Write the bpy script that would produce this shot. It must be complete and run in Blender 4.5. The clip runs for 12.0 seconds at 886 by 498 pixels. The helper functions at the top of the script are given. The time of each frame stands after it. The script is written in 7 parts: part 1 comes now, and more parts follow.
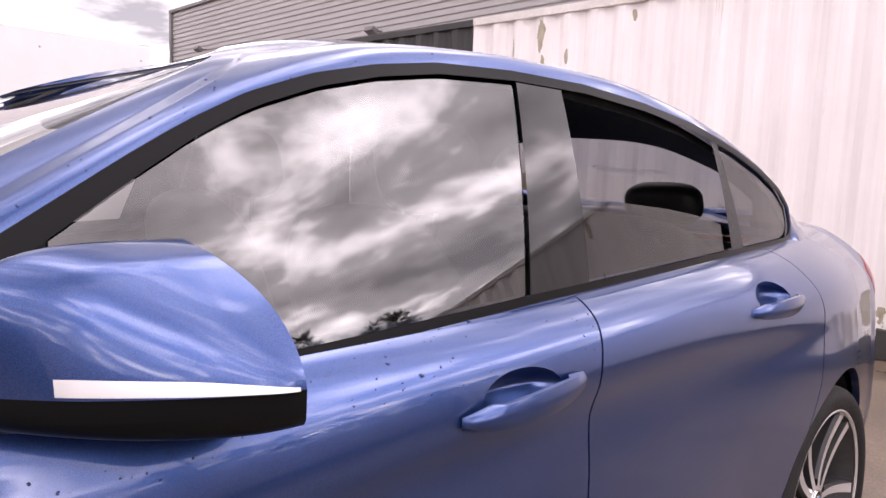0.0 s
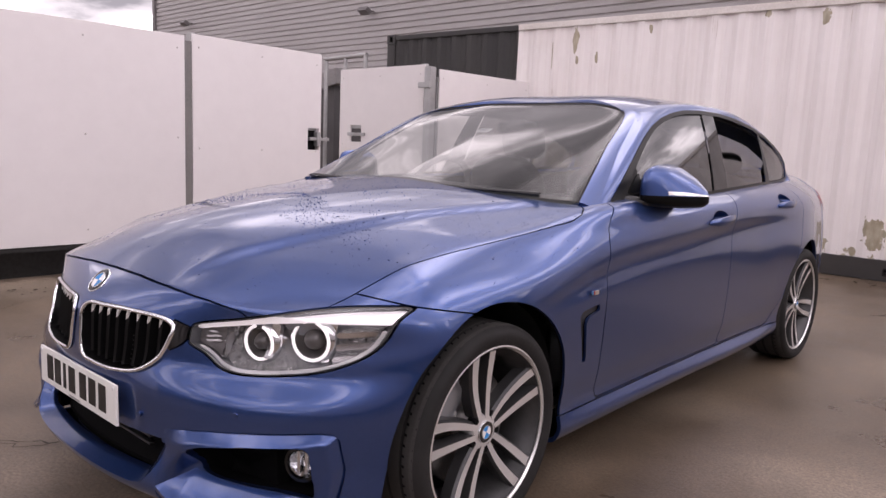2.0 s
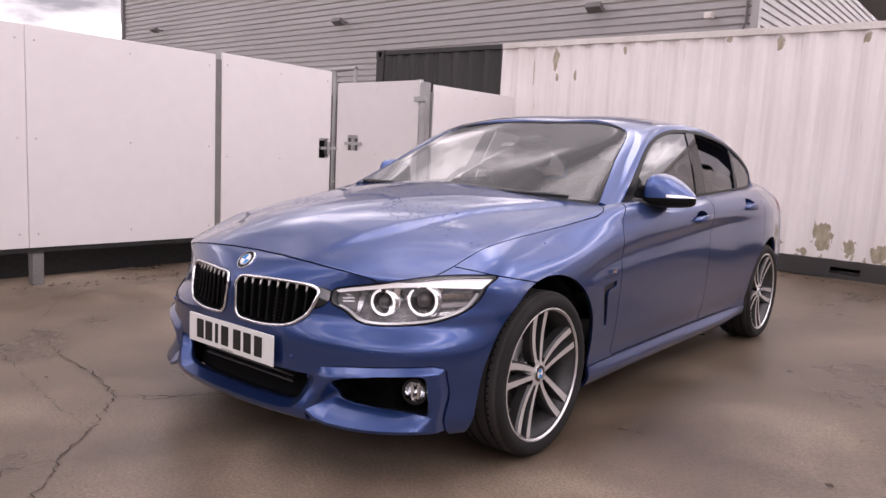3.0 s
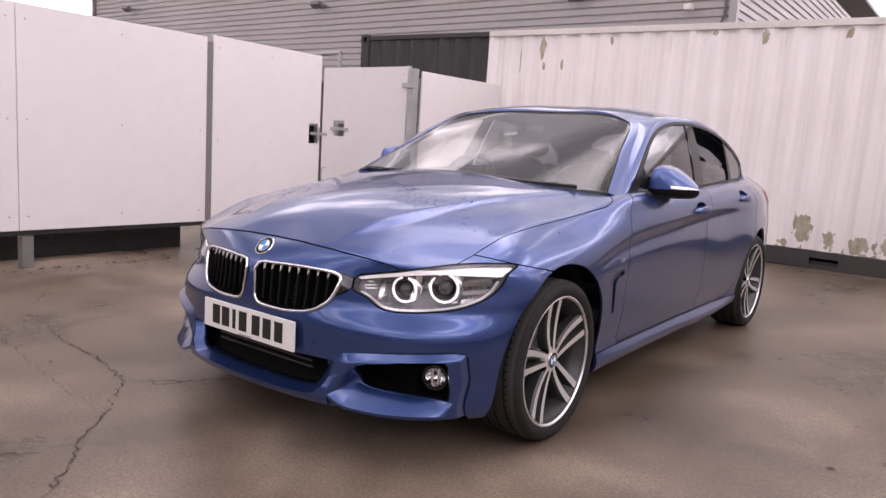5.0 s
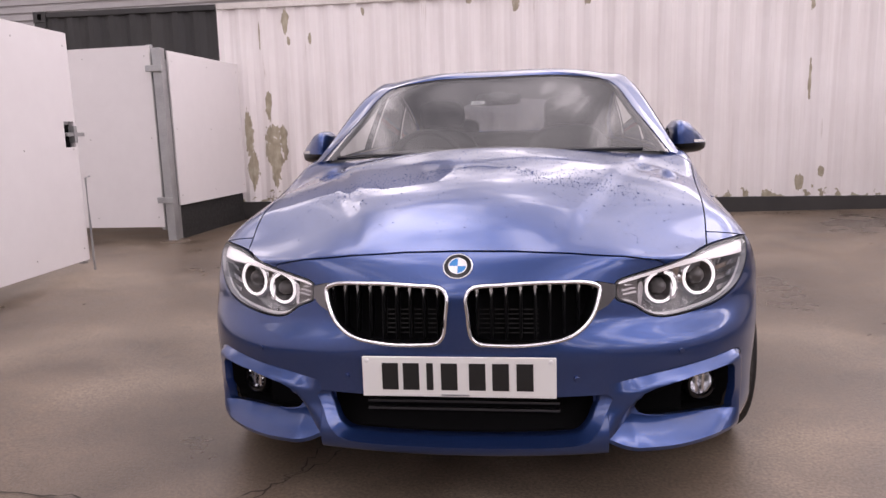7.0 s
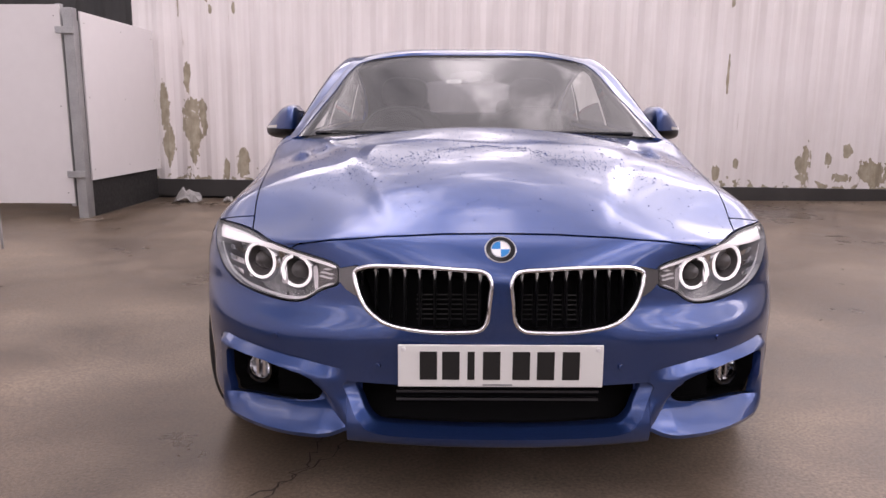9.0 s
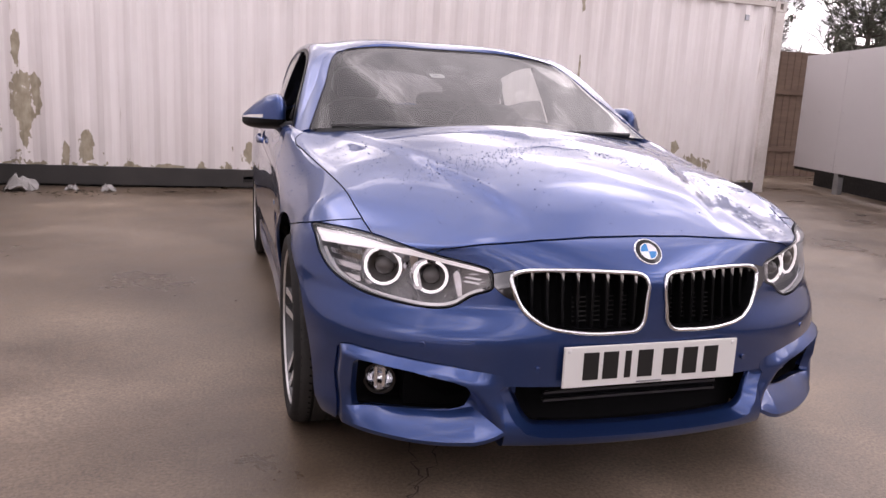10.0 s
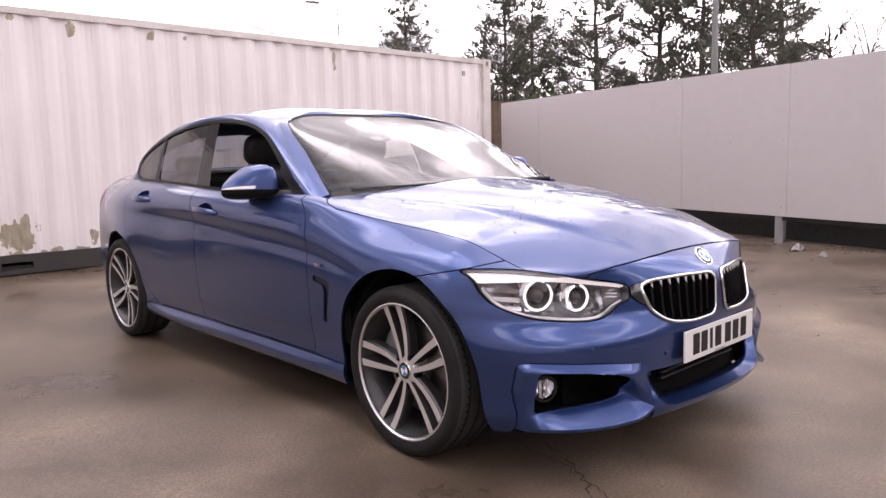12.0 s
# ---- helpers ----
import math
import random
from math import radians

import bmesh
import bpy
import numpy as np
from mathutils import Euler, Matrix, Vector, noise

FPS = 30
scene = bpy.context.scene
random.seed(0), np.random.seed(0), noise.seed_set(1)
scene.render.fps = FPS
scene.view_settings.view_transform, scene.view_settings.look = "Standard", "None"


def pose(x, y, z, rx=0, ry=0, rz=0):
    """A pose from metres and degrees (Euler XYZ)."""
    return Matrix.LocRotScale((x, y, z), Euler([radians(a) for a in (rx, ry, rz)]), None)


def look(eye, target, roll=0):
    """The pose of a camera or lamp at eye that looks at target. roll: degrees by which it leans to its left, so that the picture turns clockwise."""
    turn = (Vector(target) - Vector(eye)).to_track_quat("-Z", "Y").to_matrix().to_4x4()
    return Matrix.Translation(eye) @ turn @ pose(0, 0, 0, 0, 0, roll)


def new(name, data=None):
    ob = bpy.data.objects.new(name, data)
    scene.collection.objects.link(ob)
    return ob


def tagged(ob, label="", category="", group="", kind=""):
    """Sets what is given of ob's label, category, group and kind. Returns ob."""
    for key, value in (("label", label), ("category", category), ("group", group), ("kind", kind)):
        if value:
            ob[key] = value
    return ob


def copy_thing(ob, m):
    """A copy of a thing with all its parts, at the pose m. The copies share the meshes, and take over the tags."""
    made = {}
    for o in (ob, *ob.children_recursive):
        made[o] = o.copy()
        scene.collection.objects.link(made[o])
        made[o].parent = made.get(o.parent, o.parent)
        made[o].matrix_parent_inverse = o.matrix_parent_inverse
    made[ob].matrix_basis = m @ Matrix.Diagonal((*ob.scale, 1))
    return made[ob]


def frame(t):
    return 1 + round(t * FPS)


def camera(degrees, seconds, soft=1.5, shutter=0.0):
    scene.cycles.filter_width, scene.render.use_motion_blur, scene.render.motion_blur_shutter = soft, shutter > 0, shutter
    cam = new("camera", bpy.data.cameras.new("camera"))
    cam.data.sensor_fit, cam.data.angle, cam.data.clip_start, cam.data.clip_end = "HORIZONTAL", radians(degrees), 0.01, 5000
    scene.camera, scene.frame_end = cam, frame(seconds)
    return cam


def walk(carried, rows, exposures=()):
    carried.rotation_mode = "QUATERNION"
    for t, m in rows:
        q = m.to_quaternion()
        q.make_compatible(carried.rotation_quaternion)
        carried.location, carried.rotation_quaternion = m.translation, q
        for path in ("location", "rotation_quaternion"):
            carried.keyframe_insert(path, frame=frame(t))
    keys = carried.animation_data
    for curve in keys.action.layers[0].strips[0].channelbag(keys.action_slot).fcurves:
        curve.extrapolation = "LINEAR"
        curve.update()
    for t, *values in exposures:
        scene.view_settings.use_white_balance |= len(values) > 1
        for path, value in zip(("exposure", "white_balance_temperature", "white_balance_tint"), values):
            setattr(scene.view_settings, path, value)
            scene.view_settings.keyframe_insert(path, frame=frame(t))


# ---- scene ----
cam = camera(62.42, 12.0)
PATH = [
    (0, (1.501, 0.760, 1.156), (0.075, 2.147, 0.951), 2.14),
    (0.5, (1.677, 0.208, 1.154), (0.301, 1.648, 0.966), 2.16),
    (1, (1.826, -0.358, 1.150), (0.465, 1.093, 0.948), 1.62),
    (1.5, (1.954, -0.993, 1.138), (0.641, 0.493, 0.870), 1.13),
    (2, (2.100, -1.586, 1.122), (0.775, -0.114, 0.845), 2.30),
    (2.5, (2.190, -2.134, 1.092), (0.917, -0.607, 0.875), 2.58),
    (2.7, (2.232, -2.283, 1.110), (0.982, -0.742, 0.859), 2.58),
    (4.5, (2.311, -2.454, 1.137), (1.071, -0.904, 0.892), 3.01),
    (5, (2.152, -2.487, 1.123), (0.970, -0.900, 0.839), 3.61),
    (5.5, (1.669, -2.611, 1.109), (0.674, -0.908, 0.782), 3.35),
    (6, (1.100, -2.627, 1.096), (0.333, -0.807, 0.779), 2.71),
    (6.5, (0.563, -2.669, 1.063), (0.089, -0.750, 0.753), -0.65),
    (6.7, (0.398, -2.661, 1.064), (0.024, -0.721, 0.756), -1.61),
    (8.5, (-0.001, -2.560, 1.045), (-0.076, -0.591, 0.701), -0.48),
    (9, (-0.151, -2.555, 1.044), (-0.147, -0.588, 0.683), 0.29),
    (9.5, (-0.615, -2.559, 1.070), (-0.362, -0.612, 0.693), 2.11),
    (10, (-1.083, -2.403, 1.069), (-0.517, -0.524, 0.682), 2.47),
    (10.5, (-1.565, -2.279, 1.062), (-0.698, -0.507, 0.732), 0.66),
    (11, (-2.004, -2.124, 1.049), (-0.887, -0.491, 0.755), -0.98),
    (11.5, (-2.320, -2.026, 1.085), (-1.080, -0.486, 0.781), -0.73),
    (12, (-2.535, -2.034, 1.096), (-1.188, -0.576, 0.847), -1.62),
]
walk(cam, [(t, look(eye, target, roll)) for t, eye, target, roll in PATH], exposures=[(0, 0.38, 6650, 27), (0.5, 0.0, 6650, 27), (1, -0.18, 6650, 27), (2, -0.20, 6650, 27), (2.5, -0.10, 6650, 27), (5, -0.05, 6650, 27), (9, -0.10, 6650, 27), (10.5, -0.06, 6650, 27), (12, 0.10, 6650, 27)])

# ---- world, sun ----
world = bpy.data.worlds.new("cloudy_sky")
scene.world = world
world.use_nodes = True
wn, wl = world.node_tree.nodes, world.node_tree.links
wn.clear()
w_out = wn.new("ShaderNodeOutputWorld")
w_bg = wn.new("ShaderNodeBackground")
w_sky = wn.new("ShaderNodeTexSky")
w_sky.sky_type = "NISHITA"
w_sky.sun_disc = False
SUN_EL, SUN_AZ = radians(40), radians(68)
w_sky.sun_elevation, w_sky.sun_rotation = SUN_EL, SUN_AZ
w_co = wn.new("ShaderNodeTexCoord")


def world_math(op, a, b=0.0):
    x = wn.new("ShaderNodeMath")
    x.operation = op
    for socket, v in zip(x.inputs, (a, b)):
        if isinstance(v, (int, float)):
            socket.default_value = v
        else:
            wl.new(v, socket)
    return x.outputs[0]


# a layer of broken cloud, seen in perspective, brighter round the hidden sun
w_sep = wn.new("ShaderNodeSeparateXYZ")
wl.new(w_co.outputs["Generated"], w_sep.inputs[0])
w_up = world_math("ADD", world_math("ABSOLUTE", w_sep.outputs["Z"]), 0.16)
w_cmb = wn.new("ShaderNodeCombineXYZ")
wl.new(world_math("DIVIDE", w_sep.outputs["X"], w_up), w_cmb.inputs[0])
wl.new(world_math("DIVIDE", w_sep.outputs["Y"], w_up), w_cmb.inputs[1])
w_noise = wn.new("ShaderNodeTexNoise")
w_noise.noise_dimensions = "4D"
w_noise.inputs["W"].default_value = 1.37
w_noise.inputs["Scale"].default_value = 2.1
w_noise.inputs["Detail"].default_value = 8.0
w_noise.inputs["Roughness"].default_value = 0.56
w_noise.inputs["Distortion"].default_value = 0.25
w_ramp = wn.new("ShaderNodeValToRGB")
w_ramp.color_ramp.elements[0].position, w_ramp.color_ramp.elements[0].color = 0.37, (4.2, 4.2, 4.35, 1)
w_ramp.color_ramp.elements[1].position, w_ramp.color_ramp.elements[1].color = 0.66, (46.0, 45.4, 45.0, 1)
w_mid = w_ramp.color_ramp.elements.new(0.52)
w_mid.color = (11.0, 10.9, 10.9, 1)
w_dot = wn.new("ShaderNodeVectorMath")
w_dot.operation = "DOT_PRODUCT"
w_dot.inputs[1].default_value = (math.sin(SUN_AZ) * math.cos(SUN_EL), math.cos(SUN_AZ) * math.cos(SUN_EL), math.sin(SUN_EL))
wl.new(w_co.outputs["Generated"], w_dot.inputs[0])
w_half = world_math("MULTIPLY", world_math("ADD", w_dot.outputs["Value"], 1.0), 0.5)
w_low = world_math("POWER", world_math("SUBTRACT", 1.0, world_math("ABSOLUTE", w_sep.outputs["Z"])), 4.0)
w_gain = world_math("ADD", world_math("ADD", world_math("MULTIPLY", world_math("POWER", w_half, 2.2), 1.05), 0.70), world_math("MULTIPLY", w_low, 0.6))
w_scale = wn.new("ShaderNodeVectorMath")
w_scale.operation = "SCALE"
w_mix = wn.new("ShaderNodeMixRGB")
w_mix.inputs["Fac"].default_value = 0.92
wl.new(w_cmb.outputs[0], w_noise.inputs["Vector"])
wl.new(w_noise.outputs["Fac"], w_ramp.inputs["Fac"])
wl.new(w_ramp.outputs["Color"], w_scale.inputs[0])
wl.new(w_gain, w_scale.inputs["Scale"])
wl.new(w_sky.outputs["Color"], w_mix.inputs["Color1"])
wl.new(w_scale.outputs["Vector"], w_mix.inputs["Color2"])
wl.new(w_mix.outputs["Color"], w_bg.inputs["Color"])
wl.new(w_bg.outputs["Background"], w_out.inputs["Surface"])
w_bg.inputs["Strength"].default_value = 0.112

sun = new("sun", bpy.data.lights.new("sun", "SUN"))
sun.data.energy, sun.data.angle, sun.data.color = 0.3, radians(80), (1.0, 0.96, 0.9)
sun.matrix_world = look((0, 0, 20), (20 * -math.sin(SUN_AZ), 20 * -math.cos(SUN_AZ), 20 - 20 * math.tan(SUN_EL)))


# ---- materials ----
def material(name, color=(0.5, 0.5, 0.5), rough=0.5, metal=0.0, **extra):
    m = bpy.data.materials.new(name)
    m.use_nodes = True
    b = m.node_tree.nodes["Principled BSDF"]
    b.inputs["Base Color"].default_value = (*color, 1)
    b.inputs["Roughness"].default_value = rough
    b.inputs["Metallic"].default_value = metal
    for k, v in extra.items():
        b.inputs[k.replace("_", " ")].default_value = v
    return m


def nodes(m):
    t = m.node_tree
    return t.nodes, t.links, t.nodes["Principled BSDF"]


def texture(m, kind, scale, detail=4.0, coord="Object", stretch=(1, 1, 1), rough=0.55):
    n, l, _ = nodes(m)
    co = n.new("ShaderNodeTexCoord")
    mp = n.new("ShaderNodeMapping")
    mp.inputs["Scale"].default_value = stretch
    tx = n.new(kind)
    tx.inputs["Scale"].default_value = scale
    if "Detail" in tx.inputs:
        tx.inputs["Detail"].default_value = detail
        tx.inputs["Roughness"].default_value = rough
    l.new(co.outputs[coord], mp.inputs["Vector"])
    l.new(mp.outputs["Vector"], tx.inputs["Vector"])
    return tx


def ramp(m, source, stops):
    n, l, _ = nodes(m)
    r = n.new("ShaderNodeValToRGB")
    e = r.color_ramp.elements
    while len(e) < len(stops):
        e.new(0.5)
    for el, (p, c) in zip(e, stops):
        el.position = p
        el.color = (*c, 1) if len(c) == 3 else c
    l.new(source, r.inputs["Fac"])
    return r


def mix(m, fac, a, b, blend="MIX"):
    n, l, _ = nodes(m)
    x = n.new("ShaderNodeMixRGB")
    x.blend_type = blend
    for socket, v in ((x.inputs["Fac"], fac), (x.inputs["Color1"], a), (x.inputs["Color2"], b)):
        if isinstance(v, (int, float)):
            socket.default_value = v
        elif isinstance(v, tuple):
            socket.default_value = (*v, 1)
        else:
            l.new(v, socket)
    return x


def bump(m, source, strength=0.2, distance=0.01):
    n, l, b = nodes(m)
    x = n.new("ShaderNodeBump")
    x.inputs["Strength"].default_value = strength
    x.inputs["Distance"].default_value = distance
    l.new(source, x.inputs["Height"])
    l.new(x.outputs["Normal"], b.inputs["Normal"])
    return x


def math_node(m, op, a, b=0.0):
    n, l, _ = nodes(m)
    x = n.new("ShaderNodeMath")
    x.operation = op
    for socket, v in zip(x.inputs, (a, b)):
        if isinstance(v, (int, float)):
            socket.default_value = v
        else:
            l.new(v, socket)
    return x.outputs[0]


def grainy(name, c1, c2, scale=8.0, rough=0.6, bumps=0.15, metal=0.0, stretch=(1, 1, 1), dist=0.003):
    """A plain surface with two scales of variation and a fine relief."""
    m = material(name, c1, rough, metal)
    n, l, b = nodes(m)
    big = texture(m, "ShaderNodeTexNoise", scale * 0.25, 3, stretch=stretch)
    fine = texture(m, "ShaderNodeTexNoise", scale * 6, 5, stretch=stretch)
    f = mix(m, 0.45, big.outputs["Fac"], fine.outputs["Fac"])
    r = ramp(m, f.outputs["Color"], [(0.32, c1), (0.68, c2)])
    l.new(r.outputs["Color"], b.inputs["Base Color"])
    rr = ramp(m, fine.outputs["Fac"], [(0.3, (rough * 0.8,) * 3), (0.7, (min(1, rough * 1.2),) * 3)])
    l.new(rr.outputs["Color"], b.inputs["Roughness"])
    bump(m, fine.outputs["Fac"], bumps, dist)
    return m


PAINT = material("blue_metallic_paint", (0.012, 0.038, 0.15), 0.30, 0.78)
_n, _l, _b = nodes(PAINT)
_fl = texture(PAINT, "ShaderNodeTexNoise", 1400, 2)
_r = ramp(PAINT, _fl.outputs["Fac"], [(0.35, (0.015, 0.041, 0.150)), (0.65, (0.037, 0.083, 0.258))])
_l.new(_r.outputs["Color"], _b.inputs["Base Color"])
_b.inputs["Coat Weight"].default_value = 1.0
_b.inputs["Coat Roughness"].default_value = 0.03
_b.inputs["Coat IOR"].default_value = 1.50
BLACK_GLOSS = material("gloss_black_trim", (0.008, 0.008, 0.009), 0.05, 0.0, Specular_IOR_Level=0.42)
TRIM_BLACK = material("satin_black_trim", (0.006, 0.006, 0.0065), 0.3, 0.0, Specular_IOR_Level=0.10)
BLACK = grainy("black_plastic", (0.012, 0.012, 0.013), (0.022, 0.022, 0.023), 30, 0.5, 0.2)
DARK = material("shadow_gap_black", (0.004, 0.004, 0.0045), 0.9, Specular_IOR_Level=0.1)
DEEP = material("deep_black_mesh", (0.004, 0.004, 0.0045), 0.85, Specular_IOR_Level=0.08)
SLAT_BLACK = material("satin_black_slat", (0.006, 0.006, 0.0065), 0.3, 0.0, Specular_IOR_Level=0.22)
RUBBER = grainy("tyre_rubber", (0.011, 0.0108, 0.011), (0.026, 0.025, 0.025), 20, 0.7, 0.25)
CHROME_DIM = material("smoked_chrome", (0.20, 0.20, 0.205), 0.06, 1.0)
CHROME = material("chrome", (0.82, 0.83, 0.85), 0.06, 1.0)
SATIN = material("machined_alloy", (0.76, 0.755, 0.755), 0.32, 0.72)
ALLOY_DARK = material("dark_grey_wheel_paint", (0.050, 0.050, 0.052), 0.35, 0.4)
TREAD = grainy("dusty_tyre_tread", (0.030, 0.029, 0.028), (0.062, 0.059, 0.057), 20, 0.85, 0.3)
nodes(TREAD)[2].inputs["Specular IOR Level"].default_value = 0.2
nodes(RUBBER)[2].inputs["Specular IOR Level"].default_value = 0.2
STEEL = grainy("brake_steel", (0.25, 0.24, 0.23), (0.4, 0.39, 0.38), 20, 0.35, 0.1, 1.0)
INTERIOR = grainy("black_cabin_trim", (0.012, 0.012, 0.013), (0.025, 0.025, 0.026), 30, 0.7, 0.2)
LEATHER = grainy("black_leather", (0.015, 0.015, 0.016), (0.030, 0.029, 0.029), 40, 0.45, 0.25)
WHITE_PLASTIC = material("white_plate", (0.78, 0.78, 0.76), 0.35)
LAMP_SILVER = material("lamp_reflector", (0.80, 0.80, 0.81), 0.16, 1.0)
LAMP_GREY = material("lamp_bezel_grey", (0.30, 0.31, 0.33), 0.3, 0.6)
BADGE_BLUE = material("badge_blue", (0.02, 0.22, 0.55), 0.2)
BADGE_WHITE = material("badge_white", (0.8, 0.8, 0.8), 0.2)
RING_LIGHT = material("daytime_light_ring", (0.9, 0.9, 0.9), 0.3)
_n, _l, _b = nodes(RING_LIGHT)
_b.inputs["Emission Color"].default_value = (1.0, 0.98, 0.95, 1)
_b.inputs["Emission Strength"].default_value = 0.9
BROW_LIGHT = material("brow_light", (0.85, 0.85, 0.86), 0.25, 0.5)
_n, _l, _b = nodes(BROW_LIGHT)
_b.inputs["Emission Color"].default_value = (1.0, 0.97, 0.95, 1)
_b.inputs["Emission Strength"].default_value = 0.50
LAMP_EDGE = material("lamp_bright_edge", (0.92, 0.92, 0.92), 0.25, 0.55)
LAMP_CUP = material("lamp_dark_cup", (0.16, 0.152, 0.149), 0.3, 0.5)
LAMP_BOWL = material("faceted_bowl_painted_glints", (0.5, 0.5, 0.5), 0.14, 0.9)
_n, _l, _b = nodes(LAMP_BOWL)
_v = texture(LAMP_BOWL, "ShaderNodeTexVoronoi", 26, stretch=(1.6, 1.0, 0.6))
# dark and bright cells put the facets' reflections into the metal's colour
_r = ramp(LAMP_BOWL, _v.outputs["Color"], [(0.34, (0.020, 0.020, 0.020)), (0.54, (0.28, 0.275, 0.27)), (0.70, (0.88, 0.87, 0.86))])
_l.new(_r.outputs["Color"], _b.inputs["Base Color"])
bump(LAMP_BOWL, _v.outputs["Distance"], 0.9, 0.03)
LAMP_PUPIL = material("projector_dark_glass", (0.075, 0.07, 0.069), 0.06)


def glass(name, tint, ior=1.5):
    """A thin pane: tinted see-through with a mirror gloss by Fresnel."""
    m = bpy.data.materials.new(name)
    m.use_nodes = True
    n, l = m.node_tree.nodes, m.node_tree.links
    n.clear()
    out = n.new("ShaderNodeOutputMaterial")
    mx = n.new("ShaderNodeMixShader")
    tr = n.new("ShaderNodeBsdfTransparent")
    gl = n.new("ShaderNodeBsdfGlossy")
    fr = n.new("ShaderNodeLayerWeight")
    pw = n.new("ShaderNodeMath")
    sc = n.new("ShaderNodeMath")
    tr.inputs["Color"].default_value = (*tint, 1)
    gl.inputs["Roughness"].default_value = 0.0
    gl.inputs["Color"].default_value = (1, 1, 1, 1)
    f0 = ((ior - 1) / (ior + 1)) ** 2
    fr.inputs["Blend"].default_value = 0.5
    pw.operation, sc.operation = "POWER", "MULTIPLY_ADD"
    pw.inputs[1].default_value = 5.0
    sc.inputs[1].default_value, sc.inputs[2].default_value = 1 - f0, f0
    l.new(fr.outputs["Facing"], pw.inputs[0])
    l.new(pw.outputs[0], sc.inputs[0])
    l.new(sc.outputs[0], mx.inputs["Fac"])
    l.new(tr.outputs["BSDF"], mx.inputs[1])
    l.new(gl.outputs["BSDF"], mx.inputs[2])
    l.new(mx.outputs["Shader"], out.inputs["Surface"])
    return m


SCREEN_GLASS = glass("windscreen_glass", (0.50, 0.52, 0.51), 1.42)
SIDE_GLASS = glass("side_window_glass", (0.20, 0.21, 0.205), 2.0)
PRIVACY_GLASS = glass("dark_privacy_glass", (0.36, 0.36, 0.365), 1.85)
LENS_GLASS = glass("lamp_lens", (0.97, 0.97, 0.98), 1.45)


# ---- mesh helpers ----
def mesh_object(name, verts, faces, mat, parent=None, label="", smooth=True, normals=None):
    me = bpy.data.meshes.new(name)
    me.from_pydata([tuple(map(float, v)) for v in verts], [], [tuple(int(i) for i in f) for f in faces])
    me.validate()
    me.update()
    if smooth:
        me.shade_smooth()
        if normals is not None and len(normals) == len(me.vertices):
            me.normals_split_custom_set_from_vertices([tuple(map(float, v)) for v in normals])
    for mm in (mat if isinstance(mat, (list, tuple)) else [mat]):
        me.materials.append(mm)
    ob = new(name, me)
    if parent is not None:
        ob.parent = parent
    if label:
        ob["label"] = label
    return ob


def part(name, bm, mat, parent=None, label="", smooth=False, angle=35):
    """Link a bmesh as one mesh object."""
    me = bpy.data.meshes.new(name)
    bm.normal_update()
    if smooth:
        lim = radians(angle)
        for f in bm.faces:
            f.smooth = True
        for e in bm.edges:
            e.smooth = len(e.link_faces) == 2 and e.calc_face_angle(0) < lim
    bm.to_mesh(me)
    bm.free()
    for mm in (mat if isinstance(mat, (list, tuple)) else [mat]):
        me.materials.append(mm)
    ob = new(name, me)
    if parent is not None:
        ob.parent = parent
    if label:
        ob["label"] = label
    return ob


def box(bm, x0, x1, y0, y1, z0, z1, m=None, bevel=0.0):
    vs = [bm.verts.new((x, y, z)) for x in (x0, x1) for y in (y0, y1) for z in (z0, z1)]
    fs = [bm.faces.new([vs[i] for i in q]) for q in ((0, 1, 3, 2), (4, 6, 7, 5), (0, 4, 5, 1), (2, 3, 7, 6), (0, 2, 6, 4), (1, 5, 7, 3))]
    if bevel:
        es = list({e for f in fs for e in f.edges})
        r = bmesh.ops.bevel(bm, geom=es, offset=bevel, segments=2, affect="EDGES", profile=0.6)
        vs = list({v for f in r["faces"] for v in f.verts} | {v for v in vs if v.is_valid})
    if m is not None:
        for v in {v for v in vs if v.is_valid}:
            v.co = m @ v.co
    return bm


def tube(bm, pts, r, sides=8, close=False):
    """A tube along points; r may be a number or a list."""
    pts = [Vector(p) for p in pts]
    rings = []
    for i, p in enumerate(pts):
        a, b = pts[max(0, i - 1)], pts[min(len(pts) - 1, i + 1)]
        if close:
            a, b = pts[i - 1], pts[(i + 1) % len(pts)]
        d = (b - a).normalized()
        u = d.cross(Vector((0, 0, 1)))
        if u.length < 0.05:
            u = d.cross(Vector((0, 1, 0)))
        u.normalize()
        w = d.cross(u)
        rr = r[i] if isinstance(r, (list, tuple)) else r
        rings.append([bm.verts.new(p + rr * (math.cos(k * math.tau / sides) * u + math.sin(k * math.tau / sides) * w)) for k in range(sides)])
    pairs = list(zip(rings, rings[1:])) + ([(rings[-1], rings[0])] if close else [])
    for ra, rb in pairs:
        for k in range(sides):
            bm.faces.new((ra[k], ra[(k + 1) % sides], rb[(k + 1) % sides], rb[k]))
    if not close:
        bm.faces.new(rings[0][::-1])
        bm.faces.new(rings[-1])
    return bm


